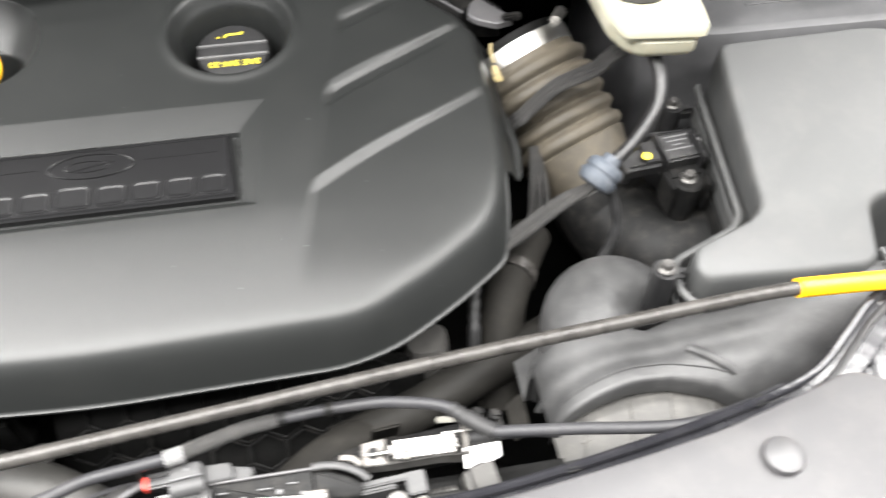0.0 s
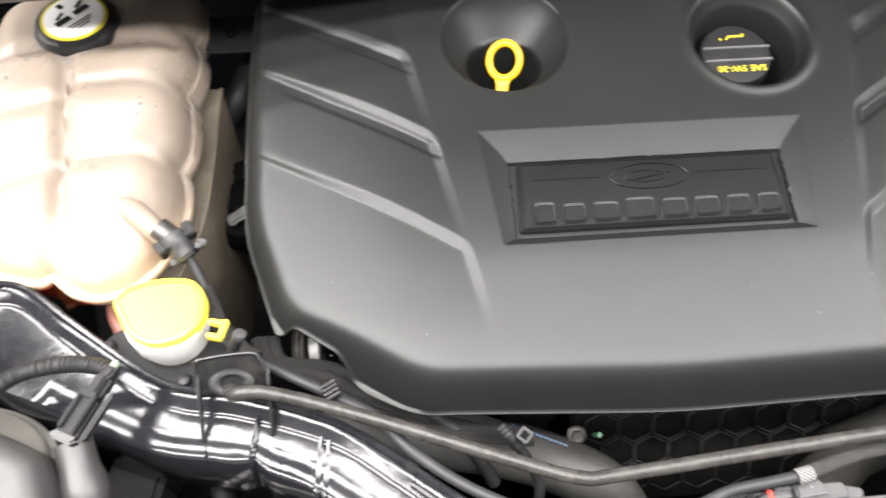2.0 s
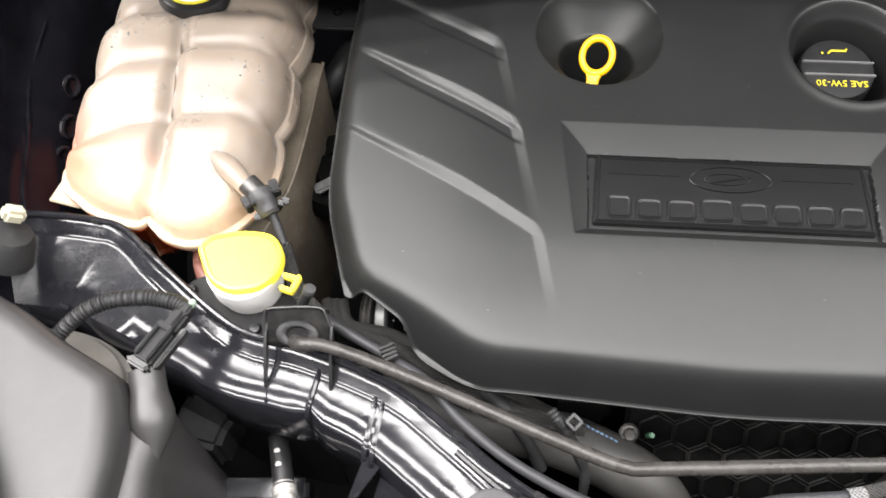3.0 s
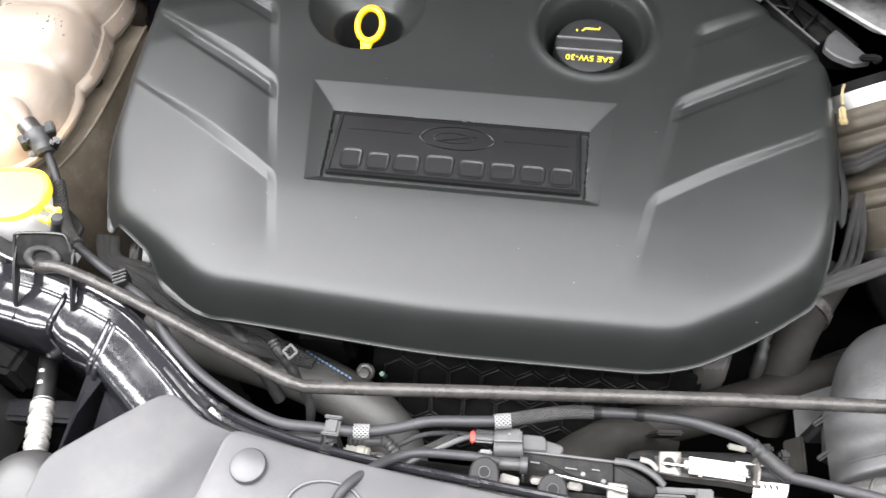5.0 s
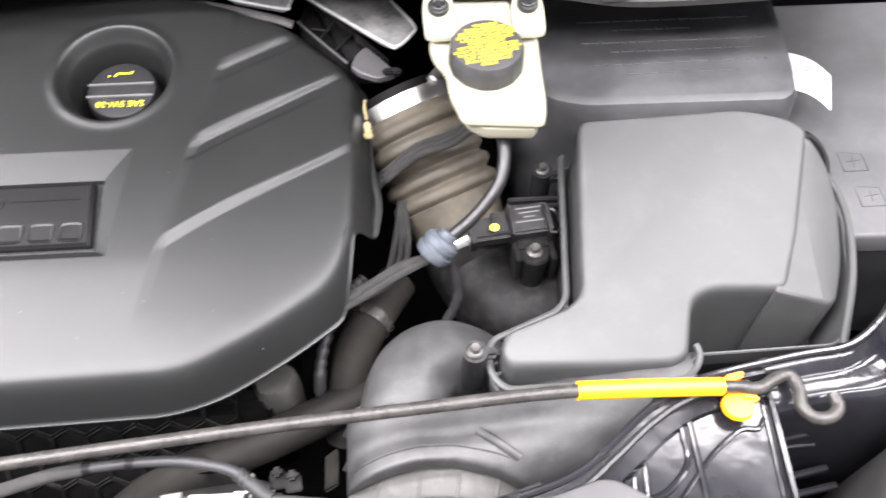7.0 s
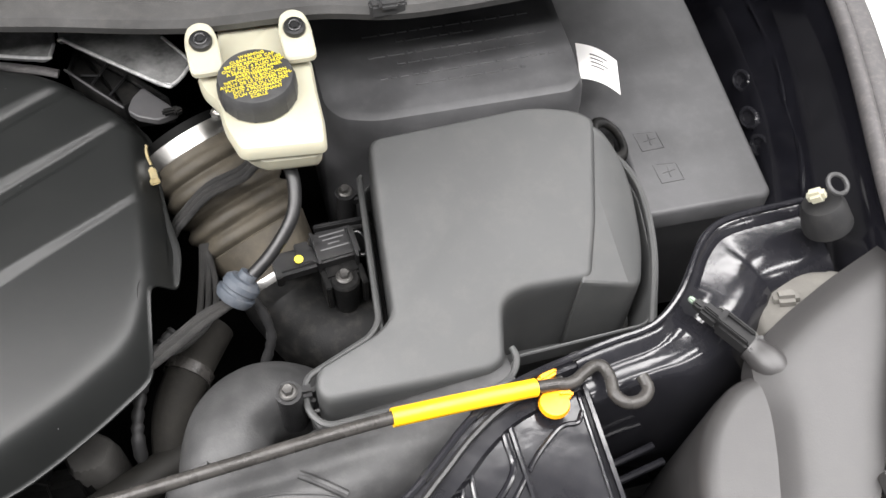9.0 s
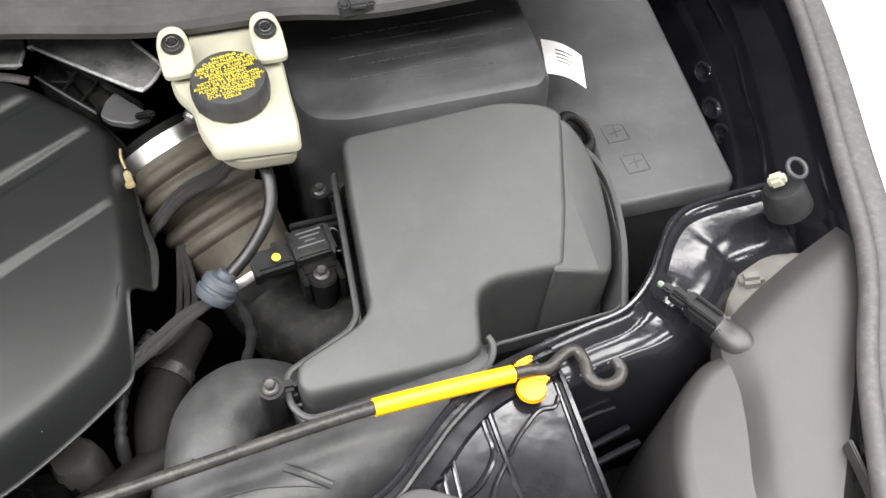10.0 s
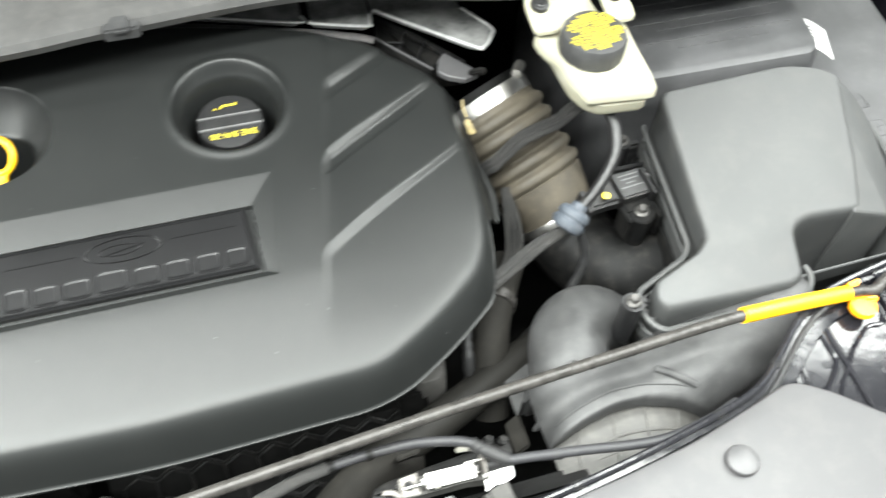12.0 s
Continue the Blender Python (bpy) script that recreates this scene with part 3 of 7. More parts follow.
# ---- coolant tank ----
TANK_EDGE = [(-0.543, 0.03), (-0.539, 0.012), (-0.509, -0.01), (-0.484, -0.019), (-0.466, -0.022), (-0.459, -0.015), (-0.452, -0.022), (-0.44, -0.033), (-0.419, -0.039), (-0.398, -0.032), (-0.379, -0.014), (-0.366, 0.012), (-0.362, 0.036), (-0.363, 0.062), (-0.3685, 0.074), (-0.361, 0.09), (-0.36, 0.115), (-0.363, 0.14), (-0.3685, 0.15), (-0.361, 0.17), (-0.36, 0.198), (-0.366, 0.212), (-0.359, 0.235), (-0.361, 0.262), (-0.382, 0.291), (-0.41, 0.296), (-0.432, 0.288), (-0.452, 0.268), (-0.52, 0.266), (-0.541, 0.248), (-0.547, 0.21), (-0.5425, 0.176), (-0.548, 0.155), (-0.546, 0.13), (-0.5405, 0.112), (-0.546, 0.095), (-0.546, 0.062), (-0.539, 0.043)]


def coolant_tank():
    """Two welded shells: a milky upper one with swollen cells, a lower one full of orange coolant."""
    top = thing("coolant_tank", -0.45, 0.1, 0.86, "milky translucent coolant tank with orange coolant", "coolant tank")
    sharp = (5, 14, 18, 21, 27, 31, 34, 37)
    line = corners(TANK_EDGE, [0.003 if i in sharp else 0.018 for i in range(len(TANK_EDGE))], 5)
    dense = []
    for i, a in enumerate(line):
        b = line[(i + 1) % len(line)]
        k = max(1, int((b - a).length / 0.003))
        dense += [a.lerp(b, j / k) for j in range(k)]
    P = np.array([(p.x, p.y) for p in dense])
    c = np.array([-0.455, 0.12])
    s = np.concatenate([np.linspace(0.02, 0.72, 70), np.linspace(0.73, 1.0, 40)])
    flat = (c + s[:, None, None] * (P - c)[None]).reshape(-1, 2)
    d = np.full(len(flat), 9.0)
    for q in P:
        d = np.minimum(d, np.hypot(flat[:, 0] - q[0], flat[:, 1] - q[1]))
    d = np.where(np.repeat(s == 1.0, len(P)), 0, d)
    x, y = flat[:, 0], flat[:, 1]
    mid = np.interp(y, [-0.03, 0.012, 0.066, 0.116, 0.182, 0.3], [-0.455, -0.449, -0.452, -0.457, -0.465, -0.465])
    z = 0.957 + 0.036 * np.sqrt(np.clip(1 - (1 - np.clip((d - 0.003) / 0.034, 0, 1)) ** 2, 0, 1)) + 0.012 * smooth(0.02, 0.16, y)
    z = z - 0.007 * np.exp(-(((x - mid) / 0.0075) ** 2)) * smooth(0.19, 0.16, y) * smooth(0.0, 0.012, d)
    left = x < mid
    for lx, ly, rx, ry, deep in (([-0.56, -0.535, -0.508, -0.471], [0.172, 0.168, 0.178, 0.186], [-0.421, -0.376, -0.36], [0.186, 0.186, 0.21], 0.0035),
                                 ([-0.55, -0.526, -0.509, -0.461], [0.108, 0.104, 0.117, 0.127], [-0.456, -0.414, -0.372, -0.362], [0.139, 0.142, 0.139, 0.149], 0.004),
                                 ([-0.54, -0.521, -0.511, -0.484, -0.455], [0.043, 0.036, 0.041, 0.055, 0.061], [-0.449, -0.403, -0.371, -0.362], [0.068, 0.071, 0.067, 0.074], 0.0045)):
        g = np.where(left, np.interp(x, lx, ly), np.interp(x, rx, ry))
        z = z - deep * np.exp(-(((y - g) / 0.007) ** 2)) * smooth(0.002, 0.02, d) + 0.003 * np.exp(-(((y - g + 0.022) / 0.013) ** 2)) * smooth(0.004, 0.02, d)
    # the front cells swell lower and rounder
    z = z - 0.012 * smooth(0.03, -0.03, y) * smooth(0.0, 0.03, d)
    n, rows = len(P), len(s)
    verts = [(a, b, h) for a, b, h in zip(x, y, z)]
    faces = [(i * n + k, i * n + (k + 1) % n, (i + 1) * n + (k + 1) % n, (i + 1) * n + k) for i in range(rows - 1) for k in range(n)]
    base = (rows - 1) * n
    for ring_, h in ((inset(dense, -0.0035), 0.9565), (inset(dense, -0.004), 0.9535), (inset(dense, -0.0035), 0.952), (inset(dense, 0.002), 0.951)):
        start = len(verts)
        verts += [(p.x, p.y, h) for p in ring_]
        faces += [(base + k, base + (k + 1) % n, start + (k + 1) % n, start + k) for k in range(n)]
        base = start
    faces.append(tuple(range(n))[::-1])
    mesh = bpy.data.meshes.new("upper_shell")
    mesh.from_pydata(verts, [], faces)
    finish(mesh, TANK, 60)
    ob = new("upper_shell", mesh)
    ob.parent, ob.matrix_parent_inverse = top, Matrix.Translation(-top.location)
    bm = bmesh.new()
    rings = [[bm.verts.new((p.x, p.y, h)) for p in inset(line, o)] for o, h in ((-0.0032, 0.9512), (-0.003, 0.949), (0.008, 0.947), (0.011, 0.93), (0.018, 0.9), (0.028, 0.87))]
    for a, b in zip(rings, rings[1:]):
        for k in range(len(a)):
            bm.faces.new((a[k], a[(k + 1) % len(a)], b[(k + 1) % len(a)], b[k]))
    bm.faces.new(rings[-1][::-1])
    part("lower_shell", bm, COOLANT, top, "lower half showing bright orange coolant", 60)
    part("mounting_tab", box(0.03, 0.022, 0.003, pose(-0.541, 0.015, 0.942, 0, 0, -12), 0.001), TANK, top)
    m = towards(-0.459, 0.206, 0.986, 0.02, -0.02, 1.0) @ Matrix.Scale(1.17, 4)
    rf = lambda a, r, zz: 1 + (0.022 * math.cos(2 * math.pi * a * 9) if zz < 0.02 and r > 0.024 else 0)
    cap = part("cap", revolve([(0.024, -0.01), (0.03, 0.0), (0.0305, 0.004), (0.03, 0.018), (0.028, 0.022), (0.024, 0.0235), (0.01, 0.0238)], m, 90, rf), BLACK, top, "black pressure cap with a round white and yellow label")
    part("label_rim", revolve([(0.0235, 0.0238), (0.0235, 0.0245), (0.021, 0.0246)], m, 40), INK, cap)
    part("label", revolve([(0.0212, 0.0245), (0.0212, 0.025), (0.01, 0.025)], m, 40), PAPER, cap)
    pics = [box(0.012, 0.005, 0.0004, m @ pose(-0.008, 0.001, 0.0254), 0.0002), box(0.012, 0.005, 0.0004, m @ pose(0.008, 0.002, 0.0254), 0.0002), box(0.008, 0.002, 0.0004, m @ pose(-0.007, 0.007, 0.0254, 0, 0, 25), 0.0002), box(0.008, 0.003, 0.0004, m @ pose(0.01, 0.008, 0.0254, 0, 0, 25), 0.0002)]
    pics += [box(w, 0.0008, 0.0004, m @ pose(0, -0.007 - 0.0026 * i, 0.0254), 0.0001) for i, w in enumerate((0.02, 0.016, 0.01))] + [box(0.004, 0.005, 0.0004, m @ pose(-0.001, 0.0155, 0.0254), 0.0001)]
    part("pictogram", join(*pics), BLACK, cap)
    part("nozzle", tube([(-0.408, 0.03, 0.98), (-0.388, 0.013, 0.986), (-0.367, -0.008, 0.987)], 0.007, 14, 6, rf=lambda q: 0.013 - 0.11 * min(q, 0.05)), TANK, top)
    part("moulded_mark", join(box(0.034, 0.0012, 0.001, pose(-0.421, -0.012, 0.9785, -30, 0, 0), 0.0003), box(0.005, 0.006, 0.001, pose(-0.428, -0.018, 0.9745, -40, 0, 0), 0.0003), box(0.005, 0.006, 0.001, pose(-0.415, -0.018, 0.9745, -40, 0, 0), 0.0003)), TANK, top)
    cl = part("hose_clip", tube([(-0.371, -0.002, 0.992), (-0.362, -0.009, 0.988), (-0.356, -0.014, 0.984)], 0.0088, 16, 4), BOLT, top, "grey quick connector with black tabs")
    part("tab", join(box(0.007, 0.014, 0.008, pose(-0.349, -0.004, 0.99, 0, 0, 30), 0.001), box(0.006, 0.012, 0.01, pose(-0.369, -0.018, 0.985, 0, 0, 40), 0.001), box(0.004, 0.022, 0.006, pose(-0.356, -0.013, 0.99, 0, 0, -40), 0.001)), BLACK, cl)
    rnd = random.Random(4)
    drops = bmesh.new()
    for cx, cy, spread, count in ((-0.466, 0.168, 0.006, 16), (-0.512, 0.145, 0.009, 18), (-0.39, 0.112, 0.007, 18), (-0.43, 0.085, 0.01, 10), (-0.4, 0.16, 0.025, 8)):
        for _ in range(count):
            px_, py_ = cx + rnd.gauss(0, spread), cy + rnd.gauss(0, spread * 0.7)
            k = int(np.argmin((x - px_) ** 2 + (y - py_) ** 2))
            bmesh.ops.create_icosphere(drops, subdivisions=1, radius=rnd.uniform(0.0005, 0.0011), matrix=Matrix.Translation((px_, py_, z[k] + 0.0002)))
    tagged(part("droplets", drops, GREYINK, top, "condensation droplets"), kind="stuff")
    return top


coolant_tank()
def coolant_hose():
    top = thing("coolant_hose", -0.36, -0.02, 0.97, "thin black vent hose running from the tank along the front", "hose")
    run = [(-0.357, -0.013, 0.984), (-0.347, -0.026, 0.972), (-0.338, -0.045, 0.958), (-0.327, -0.07, 0.95), (-0.31, -0.09, 0.955), (-0.289, -0.106, 0.96), (-0.243, -0.134, 0.965), (-0.215, -0.152, 0.968), (-0.191, -0.179, 0.97), (-0.152, -0.208, 0.972), (-0.101, -0.231, 0.972), (-0.066, -0.234, 0.974), (-0.035, -0.233, 0.974), (-0.012, -0.2276, 0.974), (0.0103, -0.22, 0.974), (0.0372, -0.2164, 0.974), (0.0603, -0.213, 0.974),
           (0.083, -0.2065, 0.974), (0.102, -0.2016, 0.974), (0.121, -0.199, 0.974), (0.15, -0.197, 0.974), (0.179, -0.197, 0.974), (0.197, -0.1995, 0.974), (0.216, -0.204, 0.974), (0.2266, -0.2087, 0.974), (0.2335, -0.2145, 0.973), (0.242, -0.2212, 0.972), (0.2505, -0.2274, 0.972), (0.265, -0.23, 0.973), (0.3, -0.236, 0.976), (0.36, -0.246, 0.98), (0.4, -0.243, 0.984), (0.43, -0.235, 0.985)]
    part("hose", tube(run, 0.0038, 18), GREYHOSE, top)
    part("braided_sleeve", tube([(-0.341, -0.038, 0.962), (-0.338, -0.045, 0.958), (-0.327, -0.07, 0.95), (-0.31, -0.09, 0.955), (-0.3, -0.098, 0.957)], 0.0062, 16, 8), BRAID, top, "braided protective sleeve")
    part("braided_sleeve", tube(run[16:20], 0.0047, 16, 8), SILVERBRAID, top, "grey braided sleeve")
    part("sheath", tube(run[24:28], 0.0052, 16, 8, rf=lambda u: 0.0052 - (0.0006 if int(u * 420) % 2 and u < 0.012 else 0.0)), HOSE, top, "black moulded sheath with rings")
    for a, b in ((19, 0.0045), (20, 0.0046)):
        p, q = Vector(run[a]), Vector(run[a + 1])
        part("ring_clip", tube([p, p.lerp(q, 0.18)], b, 14, 2), LATCH, top)
    m = towards(-0.359, -0.011, 0.986, 0.6, -0.75, -0.5)
    part("quick_connector", revolve([(0.0095, -0.006), (0.0105, -0.004), (0.0105, 0.004), (0.0092, 0.006), (0.0092, 0.013), (0.007, 0.016)], m, 28, rf=lambda a, r, z: 1 + (0.03 * math.cos(2 * math.pi * a * 16) if abs(z) < 0.005 else 0)), DUCT, top, "grey ribbed quick connector")
    part("connector_clip", join(box(0.026, 0.004, 0.005, m @ pose(0, 0, 0.012), 0.0012), box(0.004, 0.02, 0.005, m @ pose(0.009, 0.004, 0.013), 0.0012), box(0.006, 0.008, 0.006, m @ pose(0.013, 0.01, 0.013), 0.0015)), BLACK, top)
    return top


coolant_hose()

shield = prism([(-0.4, 0.193), (-0.4, -0.025), (-0.374, -0.025), (-0.354, 0.05), (-0.3505, 0.193)], 0.934, [(-0.004, -0.2), (-0.001, -0.003), (0.001, 0.0)], 0.006)
hs = thing("heat_shield", -0.36, 0.1, 0.8, "tan dusty metal shield beside the coolant tank", "heat shield")
part("panel", shield, TAN, hs)
part("folded_edge", tube([(-0.374, -0.024, 0.9345), (-0.354, 0.05, 0.9345), (-0.3505, 0.192, 0.9345)], 0.0016, 8, 6), TAN, hs)
hex_bolt(-0.3725, 0.106, 0.9345, hs, 0.006, mat=LATCH)
for sy in (0.04, 0.165):
    part("slot_edge", tube([(-0.366, sy - 0.012, 0.9345), (-0.362, sy + 0.012, 0.9345)], 0.0009, 6, 2), TAN, hs)


# ---- washer filler ----
def washer_filler():
    top = thing("washer_filler", -0.364, -0.068, 0.93, "white washer filler neck with a yellow lid", "washer filler")
    m = towards(-0.366, -0.064, 0.94, 0.0, -0.05, 1.0)
    part("neck", revolve([(0.023, -0.06), (0.0255, 0.0), (0.0285, 0.012), (0.0285, 0.03)], m, 40), PAPER, top, "white plastic neck")
    lid = [(-0.4045, -0.052), (-0.396, -0.041), (-0.373, -0.0345), (-0.347, -0.036), (-0.335, -0.052), (-0.335, -0.072), (-0.348, -0.087), (-0.37, -0.092), (-0.389, -0.082)]
    ld = part("lid", prism(lid, 0.97, [(0.002, -0.004), (0, -0.003), (0, 0.003), (0.0012, 0.005), (0.004, 0.0055), (0.005, 0.0042), (0.006, 0.0042)], 0.02, 6, True), LEMON, top, "bright yellow snap lid with a raised rim")
    part("latch_tab", join(box(0.012, 0.004, 0.006, pose(-0.327, -0.074, 0.971, 0, 0, -15), 0.001), box(0.012, 0.004, 0.006, pose(-0.328, -0.085, 0.971, 0, 0, -15), 0.001), box(0.004, 0.014, 0.006, pose(-0.322, -0.079, 0.971, 0, 0, -15), 0.001)), LEMON, ld)
    return top


washer_filler()
nb = plate([(-0.4235, -0.0711), (-0.4143, -0.0597), (-0.395, -0.05), (-0.34, -0.045), (-0.316, -0.065), (-0.318, -0.0887), (-0.344, -0.1007), (-0.3525, -0.1125), (-0.3621, -0.1101), (-0.4066, -0.0796)], 0.938, 0.006, 0.004)
nbo = solid("filler_bracket", nb, CAPBLACK, "black plastic bracket with two push pins round the filler neck", "bracket")
for px_, py_ in ((-0.4144, -0.0715), (-0.3555, -0.103)):
    part("push_pin", revolve([(0.0045, 0), (0.0048, 0.002), (0.0038, 0.004), (0.001, 0.0045)], pose(px_, py_, 0.938), 18), BLACK, nbo)
    part("pin_seat", ring(0.0055, 0.0008, pose(px_, py_, 0.9382), 20, 6), LATCH, nbo)


# ---- front carrier ----
RAIL = [(-0.6, -0.012, 0.945), (-0.553, -0.014, 0.951), (-0.508, -0.018, 0.953), (-0.478, -0.026, 0.954), (-0.438, -0.058, 0.954), (-0.367, -0.11, 0.953), (-0.31, -0.124, 0.953), (-0.244, -0.149, 0.955), (-0.2, -0.18, 0.958), (-0.158, -0.213, 0.962),
        (-0.125, -0.231, 0.965), (-0.068, -0.245, 0.968), (0.0, -0.253, 0.97), (0.07, -0.259, 0.972), (0.15, -0.266, 0.976), (0.226, -0.269, 0.98), (0.319, -0.259, 0.985), (0.4, -0.244, 0.986), (0.452, -0.229, 0.986), (0.485, -0.206, 0.986),
        (0.515, -0.183, 0.986), (0.552, -0.165, 0.986), (0.626, -0.151, 0.986), (0.67, -0.144, 0.985), (0.705, -0.12, 0.984), (0.742, -0.079, 0.982), (0.776, -0.062, 0.98), (0.85, -0.056, 0.975)]


def carrier():
    line = spline(RAIL, 6)
    line = [p for i, p in enumerate(line) if i == 0 or (p - line[i - 1]).length > 1e-5]
    top = thing("front_carrier", 0.15, -0.25, 0.85, "glossy black moulded front carrier with ribs", "front carrier", kind="structure")

    def strip(a, b, section):
        rows = []
        for i in range(a, b):
            d = (line[min(i + 1, len(line) - 1)] - line[max(i - 1, 0)]).normalized()
            out = Vector((d.y, -d.x, 0)).normalized()
            sec = section(line[i].x)
            rows.append([line[i] + out * o + Vector((0, 0, h)) for o, h in sec + [(o - 0.0015, h - 0.003) for o, h in sec[:0:-1]]])
        return sheet(rows)

    def left(x):
        k = max(0, min(1, (-x - 0.38) / 0.1))
        w = 0.047 + 0.035 * k - 0.006 * math.exp(-(((x + 0.288) / 0.009) ** 2))
        return [(0, -0.03), (0, 0.0), (0.006, -0.002), (0.011, -0.0065), (0.016, -0.008), (w * 0.6, -0.0085 - 0.003 * k), (w - 0.006, -0.0095 - 0.006 * k), (w - 0.002, -0.012 - 0.009 * k), (w, -0.017 - 0.01 * k), (w + 0.0015, -0.024 - 0.01 * k), (w + 0.003, -0.055 - 0.02 * k), (w - 0.004, -0.07 - 0.02 * k), (w - 0.01, -0.2)]

    def right(x):
        k = max(0, min(1, (x - 0.66) / 0.07))
        w = 0.034 + 0.045 * k
        return [(0, -0.03), (0, 0.0), (0.006, -0.002), (0.011, -0.0065), (0.4 * w, -0.0085), (0.6 * w, -0.009 - 0.002 * k), (0.75 * w, -0.0095 - 0.007 * k), (0.86 * w, -0.0105 - 0.014 * k), (0.94 * w, -0.0125 - 0.022 * k), (w, -0.016 - 0.032 * k), (w + 0.008, -0.04 - 0.02 * k), (w + 0.016, -0.12), (w + 0.021, -0.2)]

    lo = [i for i, p in enumerate(line) if p.x < -0.14]
    hi = [i for i, p in enumerate(line) if p.x > 0.6]
    part("beam", strip(0, lo[-1], left), GLOSS, top)
    part("beam", strip(hi[0], len(line), right), GLOSS, top)
    mid = [i for i, p in enumerate(line) if -0.2 < p.x < 0.62]
    part("beam", strip(mid[0], mid[-1], lambda x: [(0, -0.06), (0, -0.002), (0.006, -0.003), (0.008, -0.01), (0.02, -0.012), (0.03, -0.05)]), GLOSS, top)
    part("seal_lip", tube([p + Vector((0, -0.0095, -0.004)) for p in line[mid[0]:mid[-1]:2]], 0.0028, 8, 2), BLACK, top)
    part("seal_lip", tube([p + Vector((0, 0, 0.001)) for p in line[::2]], 0.003, 10, 3), GLOSS, top, "black rubber seal lip")
    # ribs on the left beam
    for (x0, y0), (x1, y1) in (((-0.297, -0.127), (-0.303, -0.17)), ((-0.253, -0.147), (-0.258, -0.199)), ((-0.2475, -0.15), (-0.2525, -0.202)), ((-0.2, -0.182), (-0.2065, -0.215)), ((-0.1955, -0.186), (-0.202, -0.219))):
        part("rib", tube([(x0, y0, 0.947), ((x0 + x1) / 2, (y0 + y1) / 2, 0.9455), (x1, y1 + 0.002, 0.942), (x1, y1 - 0.001, 0.92)], 0.0024, 8, 4), GLOSS, top)
    part("raised_arch", tube([(-0.334, -0.163, 0.9415), (-0.336, -0.143, 0.9425), (-0.332, -0.13, 0.943), (-0.313, -0.131, 0.943), (-0.306, -0.14, 0.943), (-0.301, -0.165, 0.9415)], 0.002, 8, 4), GLOSS, top)
    part("wall_boss", ring(0.006, 0.0015, towards(-0.362, -0.158, 0.915, 0.1, -1, 0.15), 18, 6), GLOSS, top)
    for i in range(4, mid[-1], 9):
        d = (line[i + 1] - line[i - 1]).normalized()
        part("lip_clip", box(0.01, 0.0068, 0.005, pose(line[i].x, line[i].y, line[i].z + 0.0012, 0, 0, math.degrees(math.atan2(d.y, d.x))), 0.0015), LATCH, top)
    # right deck with ribs
    zf = lambda x, y: 0.972 + 0.1 * (y + 0.16)
    part("deck", plate([(0.46, -0.228), (0.487, -0.21), (0.515, -0.187), (0.552, -0.17), (0.604, -0.158), (0.602, -0.268), (0.46, -0.3)], zf, 0.004, 0.004), GLOSS, top)
    part("side_wall", thicken(sheet([[(0.6065, -0.15, 0.978), (0.6065, -0.15, 0.88)], [(0.605, -0.2, 0.976), (0.605, -0.2, 0.87)], [(0.603, -0.3, 0.968), (0.603, -0.3, 0.86)]]), 0.003), GLOSS, top)
    for pts, r in (([(0.6, -0.155), (0.599, -0.2), (0.597, -0.265)], 0.0018), ([(0.5435, -0.174), (0.544, -0.21), (0.546, -0.268)], 0.0026), ([(0.537, -0.177), (0.5375, -0.2), (0.5365, -0.219), (0.52, -0.236), (0.505, -0.242)], 0.0026),
                   ([(0.5115, -0.191), (0.507, -0.215), (0.505, -0.242)], 0.002), ([(0.503, -0.195), (0.4985, -0.22), (0.4965, -0.244)], 0.002), ([(0.497, -0.2), (0.492, -0.222), (0.49, -0.242)], 0.002),
                   ([(0.547, -0.222), (0.557, -0.212), (0.575, -0.199), (0.583, -0.1965), (0.592, -0.197), (0.598, -0.19)], 0.002), ([(0.545, -0.224), (0.53, -0.24), (0.52, -0.255)], 0.002)):
        part("rib", tube([(*p, zf(*p) + 0.0008) for p in pts], r, 8, 5), GLOSS, top)
    for a, b in (((0.61, -0.215), (0.665, -0.205)), ((0.612, -0.228), (0.668, -0.219)), ((0.612, -0.29), (0.66, -0.28))):
        part("lower_rail", tube([(*a, 0.9), (*b, 0.9)], 0.003, 8, 3), GLOSS, top)
    return top


carrier()


